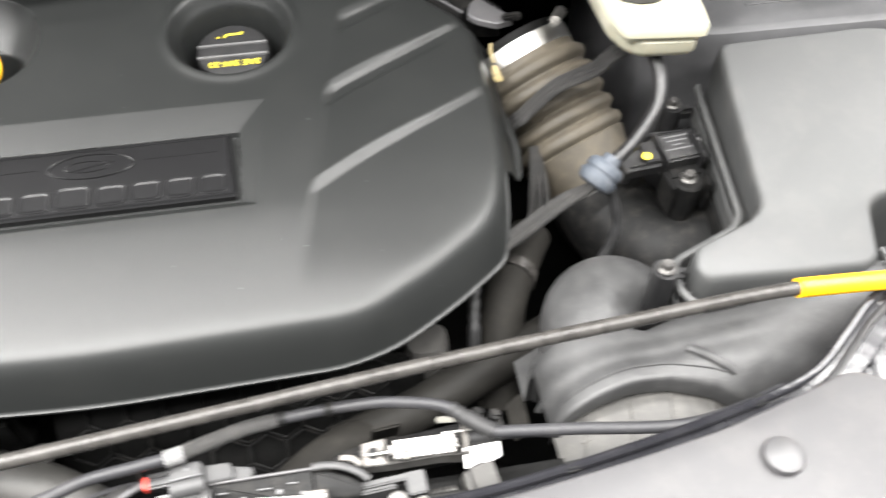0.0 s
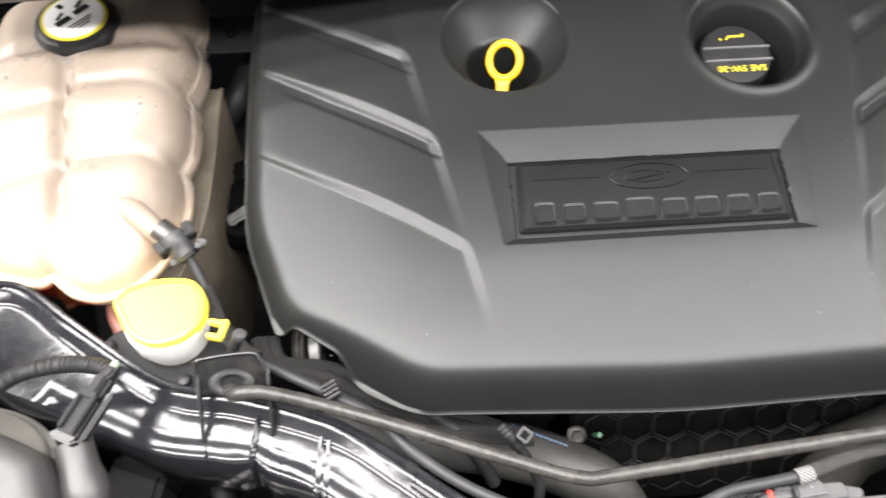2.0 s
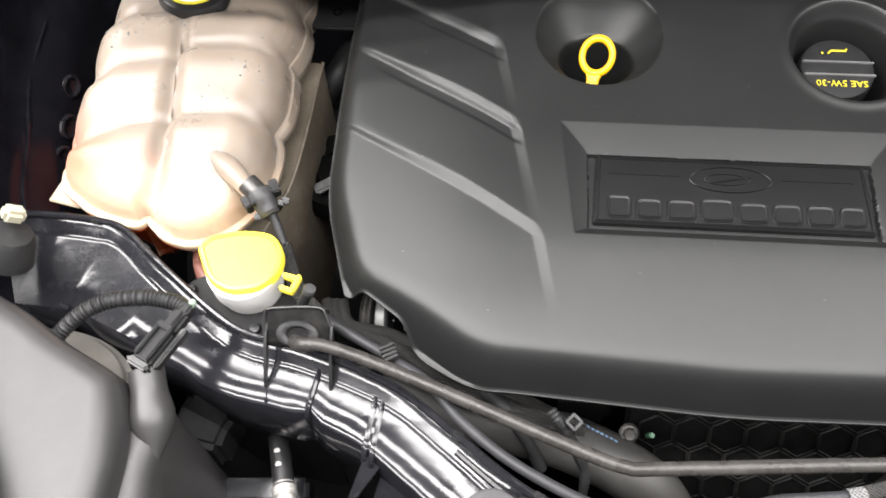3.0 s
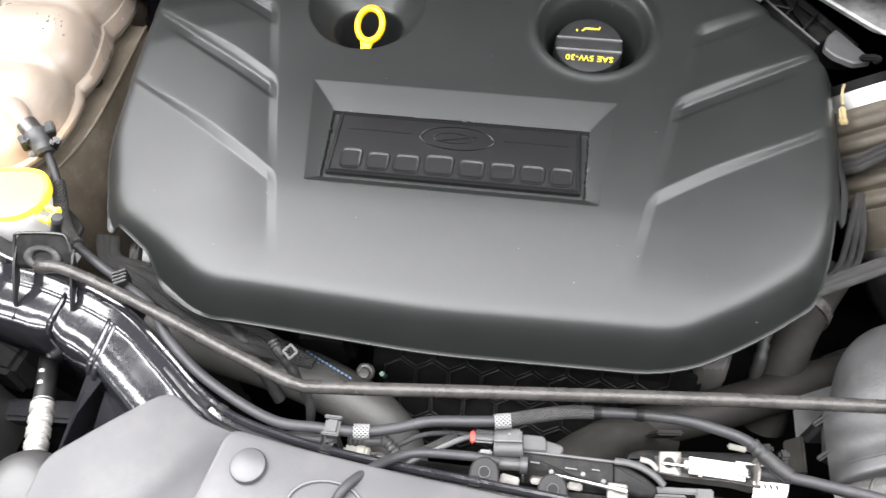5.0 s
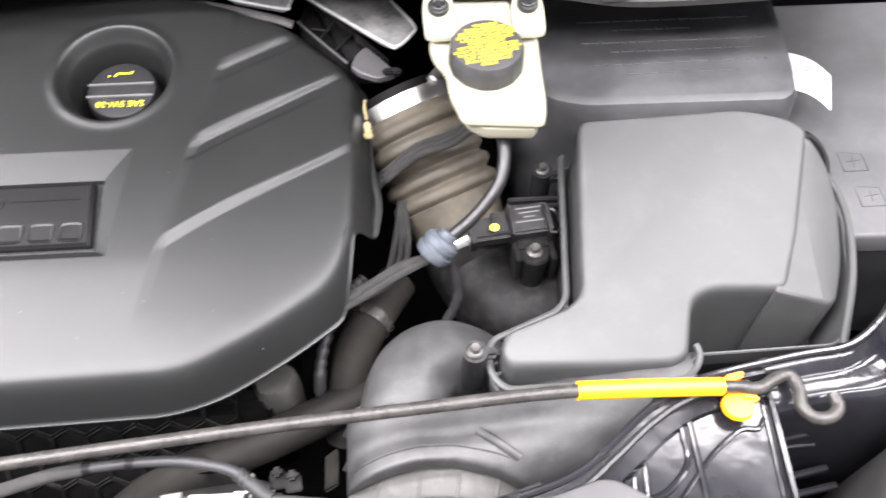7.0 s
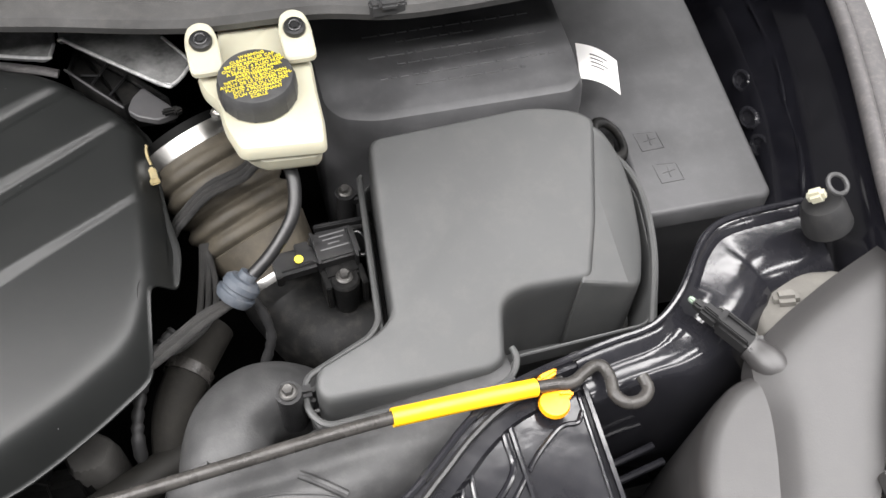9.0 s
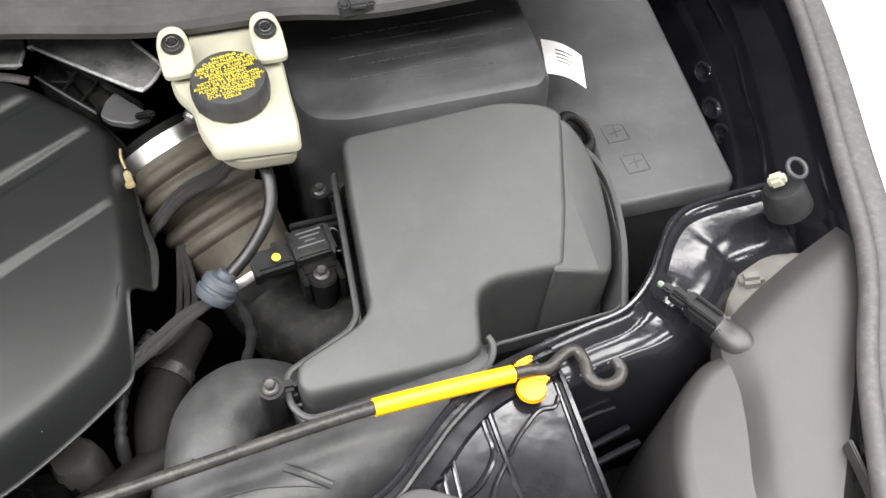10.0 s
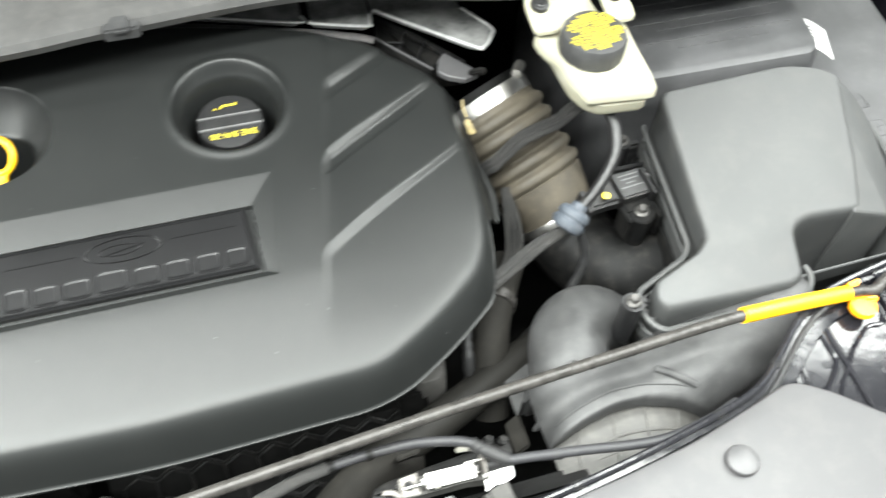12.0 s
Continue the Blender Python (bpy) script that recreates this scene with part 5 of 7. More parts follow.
# ---- brake fluid reservoir ----
def brake_reservoir():
    top = thing("brake_fluid_reservoir", 0.425, 0.06, 1.03, "cream plastic brake fluid reservoir with a black cap", "brake reservoir")
    zf = lambda x, y: 1.075 + 0.08 * (y - 0.03)
    part("body", prism([(0.374, 0.1), (0.377, 0.083), (0.386, 0.068), (0.388, 0.045), (0.396, 0.02), (0.458, 0.014), (0.4605, 0.035), (0.4605, 0.065), (0.462, 0.1)], zf, [(0.006, -0.02), (0.004, -0.014), (0.0, -0.011), (0, -0.004), (0.002, -0.001), (0.005, 0)], 0.006, 4, True), CREAM, top)
    part("lower_body", prism([(0.392, 0.1), (0.393, 0.05), (0.4, 0.031), (0.412, 0.021), (0.453, 0.018), (0.457, 0.035), (0.458, 0.1)], 1.058, [(0.006, -0.018), (0.002, -0.014), (0, -0.01), (0, -0.002), (0.002, 0)], 0.006, 4, True), CREAM, top, "lower half of the tank below the seam")
    part("filler", prism([(0.395, 0.155), (0.393, 0.09), (0.446, 0.09), (0.444, 0.155)], 1.077, [(0, -0.03), (0, -0.002), (0.003, 0)], 0.006, 4), CREAM, top)
    for x in (0.383, 0.4535):
        out = [(x - 0.0115, 0.088), (x + 0.0125, 0.088), (x + 0.0125, 0.116), (x + 0.009, 0.128), (x, 0.132), (x - 0.009, 0.128), (x - 0.0125, 0.116)]
        lug = part("mounting_lug", plate(out, lambda px_, py_: 1.08 + 0.28 * (py_ - 0.05), 0.006, 0.006, 3), CREAM, top)
        m = towards(x, 0.113, 1.098, 0, -0.28, 1)
        part("bolt", join(revolve([(0.0085, 0), (0.0088, 0.002), (0.008, 0.004), (0.0055, 0.0045)], m, 28), ring(0.0045, 0.0012, m @ pose(0, 0, 0.0045), 20, 8), revolve([(0.003, 0.003), (0.003, 0.0055)], m, 6)), BLACK, lug)
    m = towards(0.4175, 0.07, 1.077, 0.0, -0.05, 1.0)
    rf = lambda a, r, z: 1 + (0.02 * max(0, math.cos(2 * math.pi * a * 14)) ** 6 if 0.0015 < z < 0.0195 and r > 0.0262 else 0)
    cap = part("cap", revolve([(0.0265, 0.0), (0.029, 0.002), (0.029, 0.009), (0.0282, 0.018), (0.0268, 0.0205), (0.024, 0.0212), (0.009, 0.0212)], m, 112, rf), DUCT, top, "black ribbed cap covered in yellow warning text")
    rows = ("WARNING", "CLEAN FILLER CAP", "BEFORE REMOVING USE", "ONLY DOT 4 FLUID FROM", "A SEALED CONTAINER", "AVERTISSEMENT", "NETTOYER LE BOUCHON", "AVANT DE LE DEPOSER N'EM-", "PLOYER QUE DU LIQUIDE", "DOT 4 PROVENANT", "D'UN CONTENANT", "SCELLE")
    for i, text in enumerate(rows):
        part("lettering", words(text, 0.004, m @ pose(0, 0.0205 - 0.00372 * i, 0.0215, 0, 0, 8), 0.0002), INK, cap)
    return top


brake_reservoir()


# ---- battery cover and fuse box ----
def battery_cover():
    out = [(0.468, 0.34), (0.468, 0.125), (0.48, 0.105), (0.51, 0.095), (0.692, 0.092), (0.706, 0.104), (0.712, 0.14), (0.722, 0.34)]
    zf = lambda x, y: 1.0 + 0.04 * (y - 0.1)
    top = solid("battery_cover", prism(out, zf, [(-0.004, -0.2), (-0.003, -0.03), (-0.001, -0.01), (0.003, -0.002), (0.009, 0), (0.012, 0)], 0.014, 5), BATTERY, "black plastic battery cover with moulded writing", "battery cover")
    for i, (w, x0) in enumerate(((0.16, 0.6), (0.07, 0.585), (0.17, 0.605), (0.12, 0.605), (0.16, 0.605), (0.1, 0.605))):
        y = 0.2 - 0.012 * i - (0.004 if i >= 2 else 0) - (0.004 if i >= 4 else 0)
        k, x = 0, x0 - w / 2
        rnd = random.Random(i)
        while x < x0 + w / 2:
            l = rnd.uniform(0.004, 0.016)
            part("moulded_bar", box(l, 0.0032, 0.0016, pose(x + l / 2, y, zf(x, y) + 0.0003, 0, 0, 0), 0.0003, 1), BATTERY, top)
            x += l + 0.003
    return top


battery_cover()


def fuse_box():
    top = thing("fuse_box", 0.83, 0.15, 0.75, "black plastic fuse box with a flat lid", "fuse box")
    out = [(0.925, 0.33), (0.92, 0.275), (0.885, 0.006), (0.752, 0.01), (0.768, 0.12), (0.763, 0.132), (0.735, 0.135), (0.725, 0.15), (0.735, 0.33)]
    zf = lambda x, y: 0.903 + 0.02 * (y - 0.1)
    part("lid", prism(out, zf, [(-0.002, -0.022), (-0.001, -0.004), (0.001, -0.001), (0.003, 0), (0.004, 0)], 0.011, 4), BATTERY, top)
    part("base", prism(out, zf, [(0.01, -0.2), (0.003, -0.03), (0.003, -0.02)], 0.006, 4), BATTERY, top)
    tri = []
    for (cx, cy) in ((0.792, 0.098), (0.795, 0.055)):
        for a, b in (((-0.012, -0.012), (0.012, -0.012)), ((0.012, -0.012), (0.012, 0.01)), ((-0.012, -0.012), (-0.012, 0.012)), ((-0.008, 0.012), (0.01, 0.01)), ((-0.006, 0), (0.008, 0.002)), ((0, -0.006), (0.002, 0.008))):
            tri.append(tube([(cx + a[0], cy + a[1], zf(cx, cy)), (cx + b[0], cy + b[1], zf(cx, cy))], 0.0006, 5, 1))
    part("moulded_symbol", join(*tri), BATTERY, top)
    return top


fuse_box()
rg = thing("rubber_mount", 0.749, 0.103, 0.9, "black rubber mount with a raised ring beside the fuse box", "mount")
part("ring", ring(0.0165, 0.0048, towards(0.749, 0.103, 0.91, 0.15, -0.35, 0.9), 28, 10, 0.75, 1.25), LATCH, rg)
part("stud", revolve([(0.009, -0.05), (0.009, -0.004), (0.007, -0.001), (0.002, 0)], towards(0.749, 0.103, 0.905, 0.1, -0.2, 1), 20), LATCH, rg)


def tag():
    a, b_, c_, d_ = Vector((0.741, 0.2, 0.955)), Vector((0.777, 0.172, 0.948)), Vector((0.766, 0.131, 0.942)), Vector((0.729, 0.152, 0.953))
    rows = []
    for i in range(9):
        u = i / 8
        rows.append([tuple(a.lerp(b_, u).lerp(d_.lerp(c_, u), v) + Vector((0, 0, 0.005 * math.sin(u * 3.1)))) for v in (0.0, 0.5, 1.0)])
    top = solid("paper_tag", thicken(sheet(rows), 0.0006), PAPER, "curled white paper tag with printed lines", "tag")
    for k in range(4):
        v = 0.26 + 0.11 * k
        pts = [a.lerp(b_, u).lerp(d_.lerp(c_, u), v) + Vector((0, 0, 0.005 * math.sin(u * 3.1) + 0.0004)) for u in (0.3, 0.4, 0.5, 0.6, 0.72 - 0.1 * (k % 2))]
        part("printed_line", tube(pts, 0.0007, 5, 2), GREYINK, top)
    return top


tag()


# ---- hoses ----
def hose(name, pts, r, mat, label, **k):
    return solid(name, tube(pts, r, 12, 8, **k), mat, label, "hose")


for k in (-1.35, 0, 1.35):
    hose("vacuum_hose", [(0.29, 0.050 + 0.0042 * k, 0.9), (0.326, 0.065 + 0.0042 * k, 0.945), (0.336, 0.058 + 0.0042 * k, 0.965), (0.362, 0.061 + 0.0042 * k, 0.99), (0.392, 0.057 + 0.0042 * k, 1.008), (0.405, 0.056 + 0.0042 * k, 1.022), (0.42, 0.055 + 0.0042 * k, 1.03)], 0.0027, SILVERBRAID, "braided black vacuum hose across the bellows")
hose("brake_hose", [(0.425, 0.06, 1.035), (0.428, 0.04, 1.035), (0.43, 0.02, 1.028), (0.424, 0.0, 1.015), (0.405, -0.018, 1.0), (0.382, -0.032, 0.988)], 0.0052, BLACK, "smooth black hose from the reservoir")
gm = towards(0.374, -0.036, 0.984, 0.55, 0.35, 0.5)
solid("grommet", revolve([(0.01, -0.012), (0.0135, -0.0105), (0.0155, -0.006), (0.0155, -0.003), (0.0138, -0.0022), (0.0136, 0.0), (0.0148, 0.0012), (0.0145, 0.006), (0.0115, 0.009), (0.0075, 0.0095), (0.007, 0.015)], gm, 36), BLUE, "blue-grey rubber grommet joining the hoses", "grommet")
for k in range(3):
    o, h = (k - 1) * 0.0046, 0.0026 * (k % 2)
    hose("braided_line", [(0.368, -0.042 + o * 0.3, 0.978 + h * 0.4), (0.345, -0.044 + o * 0.9, 0.967 + h), (0.322, -0.05 + o, 0.954 + h), (0.3, -0.056 + o, 0.942 + h), (0.27, -0.066 + o, 0.93)], 0.003, SILVERBRAID, "braided line in a bundle beside the engine cover")
for k in range(3):
    o = k * 0.006
    hose("braided_line", [(0.345 + o * 0.3, 0.05, 0.935), (0.338 + o, 0.015, 0.92), (0.33 + o, -0.012, 0.912), (0.315, -0.028 - o * 0.5, 0.912), (0.29, -0.03 - o * 0.5, 0.912)], 0.0027, SILVERBRAID, "braided line curving under the engine cover")
hose("wiring_conduit", [(0.378, -0.034, 0.975), (0.387, -0.043, 0.955), (0.388, -0.052, 0.925), (0.37, -0.058, 0.88), (0.34, -0.06, 0.83)], 0.004, HOSE, "corrugated black wiring conduit", rf=ribbed(0.0045, 0.0035, 0.0012))


# ---- intake snorkel ----
def snorkel():
    top = thing("intake_duct", 0.4, -0.15, 0.85, "dusty black moulded intake duct with an elbow", "intake duct")
    el = [(0.338, -0.172, 0.911), (0.342, -0.14, 0.918), (0.352, -0.115, 0.917), (0.372, -0.1, 0.908), (0.395, -0.098, 0.89), (0.415, -0.105, 0.86), (0.42, -0.11, 0.8)]
    part("elbow", tube(el, 0.035, 32, 8), DUCT, top)
    part("collar", tube([(0.338, -0.186, 0.911), (0.3385, -0.162, 0.916)], 0.0395, 32, 3), DUCT, top)
    for y in (-0.158, -0.185):
        part("collar_tab", box(0.012, 0.004, 0.02, pose(0.3, y, 0.918, 0, 20, 20), 0.0015), DUCT, top)
    part("strap", box(0.018, 0.03, 0.004, pose(0.282, -0.182, 0.896, 0, -55, 0), 0.0015), PIPE, top, "dusty flat plastic strap")
    arc = lambda x: float(np.interp(x, [0.285, 0.305, 0.327, 0.35, 0.376, 0.407, 0.441, 0.47, 0.56], [-0.213, -0.21, -0.206, -0.203, -0.203, -0.21, -0.222, -0.231, -0.24]))

    def body_height(x, y):
        """Trunk under the elbow, merging into the side branch."""
        a, b = Vector((0.36, -0.196)), Vector((0.55, -0.143))
        u = max(0.0, min(1.0, (Vector((x, y)) - a).dot(b - a) / (b - a).length_squared))
        p = (Vector((x, y)) - a.lerp(b, u)).length
        h1 = 0.912 + math.sqrt(max(0.0, 0.046 ** 2 - (x - 0.341) ** 2)) if abs(x - 0.341) < 0.046 and y < -0.155 else 0.86
        h2 = 0.916 + math.sqrt(max(0.0, 0.044 ** 2 - p * p)) if p < 0.044 else 0.86
        return math.log(math.exp(h1 / 0.005 - 180) + math.exp(h2 / 0.005 - 180)) * 0.005 + 0.9

    def low_height(x, y):
        xc = 0.368 + 0.35 * (y + 0.2)
        p = min(1.0, abs(x - xc) / 0.082)
        return 0.9 + 0.039 * math.sqrt(1 - p * p) - 0.12 * max(0, -0.2 - y)

    xs = [0.296 + 0.002 * i for i in range(134)]
    rows_ = [[(x, arc(x), body_height(x, arc(x)) - 0.016), (x, arc(x), body_height(x, arc(x)) - 0.002), (x, arc(x) + 0.002, body_height(x, arc(x) + 0.002))] + [(x, y, body_height(x, y)) for y in [arc(x) + 0.002 + (-0.098 - arc(x)) * t / 40 for t in range(1, 41)]] for x in xs]
    part("body", sheet(rows_), DUCT, top, angle=75)
    part("rib", tube([(x, y, body_height(x, y) + 0.0006) for x, y in ((0.393, -0.182), (0.403, -0.189), (0.413, -0.196), (0.422, -0.202))], 0.0034, 10, 4), DUCT, top)
    part("seam", tube([(x, arc(x) + 0.011, body_height(x, arc(x) + 0.011) + 0.0002) for x in [0.303 + 0.007 * i for i in range(17)]], 0.0009, 6, 2), DUCT, top)
    top_z = lambda x, y: low_height(x, y) - 0.012
    xs = [0.297 + 0.003 * i for i in range(55)]
    lo = part("lower_section", sheet([[(x, y, low_height(x, y)) for y in [-0.285 + (arc(x) + 0.003 + 0.285) * t / 24 for t in range(25)]] for x in xs]), DUSTY, top, "pale dusty lower section with moulded ribs", 75)
    for pts in ([(0.313, -0.224), (0.358, -0.22), (0.402, -0.225), (0.43, -0.231)], [(0.352, -0.195), (0.349, -0.216), (0.342, -0.244)], [(0.381, -0.195), (0.377, -0.216), (0.372, -0.24)], [(0.326, -0.2), (0.318, -0.216), (0.31, -0.25)], [(0.41, -0.203), (0.405, -0.22), (0.4, -0.236)], [(0.305, -0.235), (0.35, -0.231), (0.4, -0.232)]):
        part("rib", tube([(x, y, top_z(x, y) + 0.0118) for x, y in pts], 0.0013, 6, 5), DUSTY, lo)
    return top


snorkel()


# ---- scuttle, brackets at the back ----
def scuttle():
    edge = [(-0.55, 0.14), (-0.3, 0.15), (-0.064, 0.164), (0.016, 0.173), (0.17, 0.184), (0.256, 0.17), (0.37, 0.142), (0.473, 0.136), (0.56, 0.12), (0.75, 0.13), (0.9, 0.15)]
    line = spline([(x, y, 0) for x, y in edge], 8)
    rows = [[(p.x, p.y + 0.002, 1.083), (p.x, p.y, 1.09), (p.x, p.y + 0.003, 1.096), (p.x, p.y + 0.02, 1.1), (p.x, p.y + 0.028, 1.094), (p.x, p.y + 0.06, 1.1), (p.x, 0.48, 1.12)] for p in line]
    return rows


scuttle_rows = scuttle()
top_sc = solid("scuttle_panel", thicken(sheet(scuttle_rows), 0.003), SCUTTLE, "grey-black plastic scuttle panel edge", "scuttle", kind="structure")
for x, y in ((0.033, 0.168), (0.53, 0.128)):
    part("clip", join(box(0.03, 0.012, 0.012, pose(x, y, 1.094), 0.002), box(0.016, 0.02, 0.006, pose(x, y, 1.1), 0.002)), DUCT, top_sc)

# three pressed plates, each with a bright rolled front edge
for poly, edge in (([(-0.06, 0.29), (0.0, 0.281), (0.09, 0.2578), (0.1835, 0.227), (0.189, 0.2354), (0.195, 0.31), (-0.06, 0.34)], (1, 5)),
                   ([(0.201, 0.31), (0.197, 0.2264), (0.1995, 0.2217), (0.2471, 0.206), (0.252, 0.2103), (0.255, 0.2227), (0.256, 0.31)], (1, 6)),
                   ([(0.2565, 0.31), (0.258, 0.2262), (0.2625, 0.2275), (0.2684, 0.2205), (0.338, 0.1545), (0.35, 0.15), (0.362, 0.164), (0.3645, 0.177), (0.3455, 0.211), (0.343, 0.24), (0.31, 0.31)], (1, 9))):
    pt = solid("bracket_plate", prism(poly, 1.028, [(0.001, -0.005), (0.0, -0.001), (0.0012, 0.0), (0.003, 0.0)], 0.004, 3), ZINC, "speckled grey metal plate behind the engine cover", "metal plate", "metal plates")
    part("rolled_edge", tube([(x, y, 1.0285) for x, y in poly[edge[0]:edge[1]]], 0.0015, 8, 5), BRIGHTEDGE, pt, "bright rolled edge")
solid("sealing_strip", tube([(0.05, 0.264, 1.019), (0.093, 0.2535, 1.019), (0.1855, 0.2245, 1.018), (0.235, 0.208, 1.016), (0.2535, 0.203, 1.012)], 0.0045, 10, 6, flat=0.7), STRIP, "grey rubber sealing strip behind the cover", "seal")
st = thing("support_strut", 0.29, 0.19, 0.98, "black moulded channel strut edging the cover", "strut")
zs = lambda x, y: 1.004 - 0.12 * (x - 0.26)
part("beam", prism([(0.257, 0.2135), (0.302, 0.162), (0.3075, 0.168), (0.342, 0.1705), (0.305, 0.214), (0.266, 0.252)], zs, [(0, -0.03), (0, -0.001), (0.0012, 0.001), (0.003, 0.001), (0.004, -0.003), (0.006, -0.004)], 0.004, 3), LATCH, st)
part("edge", tube([(0.2565, 0.2145, 1.006), (0.279, 0.188, 1.0035), (0.303, 0.161, 1.0005)], 0.0011, 8, 4), GREY, st)
for x0, y0, x1, y1 in ((0.276, 0.193, 0.292, 0.224), (0.269, 0.209, 0.285, 0.207), (0.29, 0.178, 0.308, 0.207)):
    part("rib", tube([(x0, y0, zs(x0, y0) - 0.001), (x1, y1, zs(x1, y1) - 0.001)], 0.0012, 6, 2), BLACK, st)
fl = part("flange", prism([(0.306, 0.156), (0.3135, 0.1475), (0.33, 0.141), (0.347, 0.1475), (0.341, 0.158), (0.32, 0.183), (0.311, 0.172)], lambda x, y: 1.003 - 0.1 * (x - 0.3), [(0, -0.006), (0, -0.001), (0.001, 0)], 0.003, 3), GREY, st, "grey flange at the strut's end")
part("clip", join(box(0.015, 0.006, 0.005, pose(0.342, 0.146, 1.003, 10, 0, 8), 0.0015), box(0.007, 0.006, 0.007, pose(0.348, 0.143, 1.004, 10, 0, 30), 0.0015)), LATCH, fl)


# ---- engine parts under the cover ----
def engine_front():
    """Dark cylinder-head side with a hexagonal-ribbed panel, a bolt and a green clip."""
    top = thing("cylinder_head_guard", 0.02, -0.12, 0.75, "dark engine front with a hexagon-ribbed plastic panel", "engine part")
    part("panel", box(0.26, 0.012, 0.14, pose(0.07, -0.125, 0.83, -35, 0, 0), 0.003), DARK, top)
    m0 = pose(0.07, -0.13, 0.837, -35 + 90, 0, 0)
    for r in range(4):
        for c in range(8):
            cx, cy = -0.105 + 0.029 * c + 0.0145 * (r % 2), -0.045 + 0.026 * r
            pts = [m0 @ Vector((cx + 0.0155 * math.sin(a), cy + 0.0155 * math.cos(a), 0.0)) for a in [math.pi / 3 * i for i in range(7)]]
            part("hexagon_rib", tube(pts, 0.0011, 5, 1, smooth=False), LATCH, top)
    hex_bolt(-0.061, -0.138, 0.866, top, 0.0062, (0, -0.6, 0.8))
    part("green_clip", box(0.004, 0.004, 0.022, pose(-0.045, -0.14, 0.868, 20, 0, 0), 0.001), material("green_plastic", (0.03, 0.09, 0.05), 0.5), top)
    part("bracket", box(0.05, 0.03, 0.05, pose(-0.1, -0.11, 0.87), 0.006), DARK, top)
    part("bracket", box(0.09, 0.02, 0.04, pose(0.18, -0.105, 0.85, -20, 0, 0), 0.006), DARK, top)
    return top


engine_front()


def charge_pipe():
    """Dusty pipe with blue markings running across low at the front."""
    top = thing("charge_pipe", -0.12, -0.14, 0.84, "dusty grey charge pipe with faded blue print", "pipe")
    pts = [(-0.26, -0.112, 0.855), (-0.2, -0.127, 0.86), (-0.12, -0.142, 0.856), (-0.06, -0.163, 0.846), (-0.03, -0.185, 0.83), (-0.015, -0.22, 0.79)]
    part("pipe", tube(pts, 0.023, 28, 8), PALEPIPE, top)
    for k in range(36):
        u, row = (k // 3) * 0.0036, k % 3
        part("print_bar", box(0.0026, 0.0018 + 0.0008 * ((k * 7) % 3), 0.001, pose(-0.112 + u, -0.131 - u * 0.42 - 0.0045 * row, 0.8775 - 0.0012 * (k // 3) * 0.5 - 0.0006 * row, 12, 6, -24), 0.0002), BLUEINK, top)
    part("clip_strap", tube([(-0.128, -0.15, 0.93), (-0.12, -0.158, 0.925), (-0.108, -0.168, 0.905), (-0.098, -0.18, 0.88), (-0.1, -0.2, 0.85)], 0.0042, 10, 10, rf=ribbed(0.0046, 0.0034, 0.001)), HOSE, top)
    cb = towards(-0.111, -0.158, 0.93, 0.1, -0.4, 0.9, 35) @ Matrix.Scale(0.65, 4)
    part("tie_buckle", join(box(0.014, 0.003, 0.005, cb @ pose(0, 0.006, 0), 0.0008), box(0.014, 0.003, 0.005, cb @ pose(0, -0.006, 0), 0.0008), box(0.003, 0.014, 0.005, cb @ pose(0.006, 0, 0), 0.0008), box(0.003, 0.014, 0.005, cb @ pose(-0.006, 0, 0), 0.0008)), DUCT, top, "pale square cable-tie buckle")
    return top


charge_pipe()


def pipe_thing(name, pts, r, mat, label, bands=()):
    top = thing(name, *pts[0], label, "pipe")
    part("pipe", tube(pts, r, 24, 8), mat, top)
    for a, b in bands:
        part("clamp_band", tube([a, b], r + 0.002, 24, 2), ROD, top)
    return top


pipe_thing("coolant_pipe", [(0.36, -0.075, 0.85), (0.29, -0.106, 0.851), (0.254, -0.122, 0.851), (0.213, -0.138, 0.848), (0.15, -0.158, 0.843)], 0.0175, material("dark_pipe", (0.01, 0.0095, 0.0085), 0.6, mottle=0.3, dust=0.1, dust_color=(0.05, 0.046, 0.04), spec=0.14), "dusty grey coolant pipe crossing low beside the engine")
pipe_thing("radiator_hose", [(0.338, 0.005, 0.872), (0.325, -0.016, 0.873), (0.312, -0.038, 0.873), (0.299, -0.064, 0.868), (0.292, -0.09, 0.85), (0.286, -0.12, 0.81)], 0.019, PIPE, "dusty rubber radiator hose with a clamp", [((0.3155, -0.032, 0.873), (0.3105, -0.0405, 0.873))])
pipe_thing("radiator_hose", [(0.195, -0.15, 0.83), (0.16, -0.165, 0.85), (0.135, -0.182, 0.858), (0.11, -0.2, 0.85), (0.09, -0.22, 0.82), (0.08, -0.235, 0.78)], 0.021, PIPE, "dusty lower radiator hose")
foil = revolve([(0.02, -0.06), (0.021, -0.02), (0.019, 0.0), (0.016, 0.004)], pose(0.228, -0.088, 0.87), 40, rf=lambda a, r, z: 1 + 0.06 * math.sin(19 * a * 2 * math.pi) * math.sin(z * 300) + 0.05 * math.sin(31 * a))
solid("foil_sleeve", foil, material("crumpled_foil", (0.06, 0.058, 0.055), 0.45, metal=0.3, bump=0.6, bump_scale=150, mottle=0.4), "crumpled dark foil sleeve under the cover edge", "sleeve")
solid("strap_bracket", box(0.021, 0.004, 0.04, pose(0.187, -0.171, 0.885, 18, 0, 6), 0.0015), PIPE, "dusty flat bracket beside the pipe", "bracket")

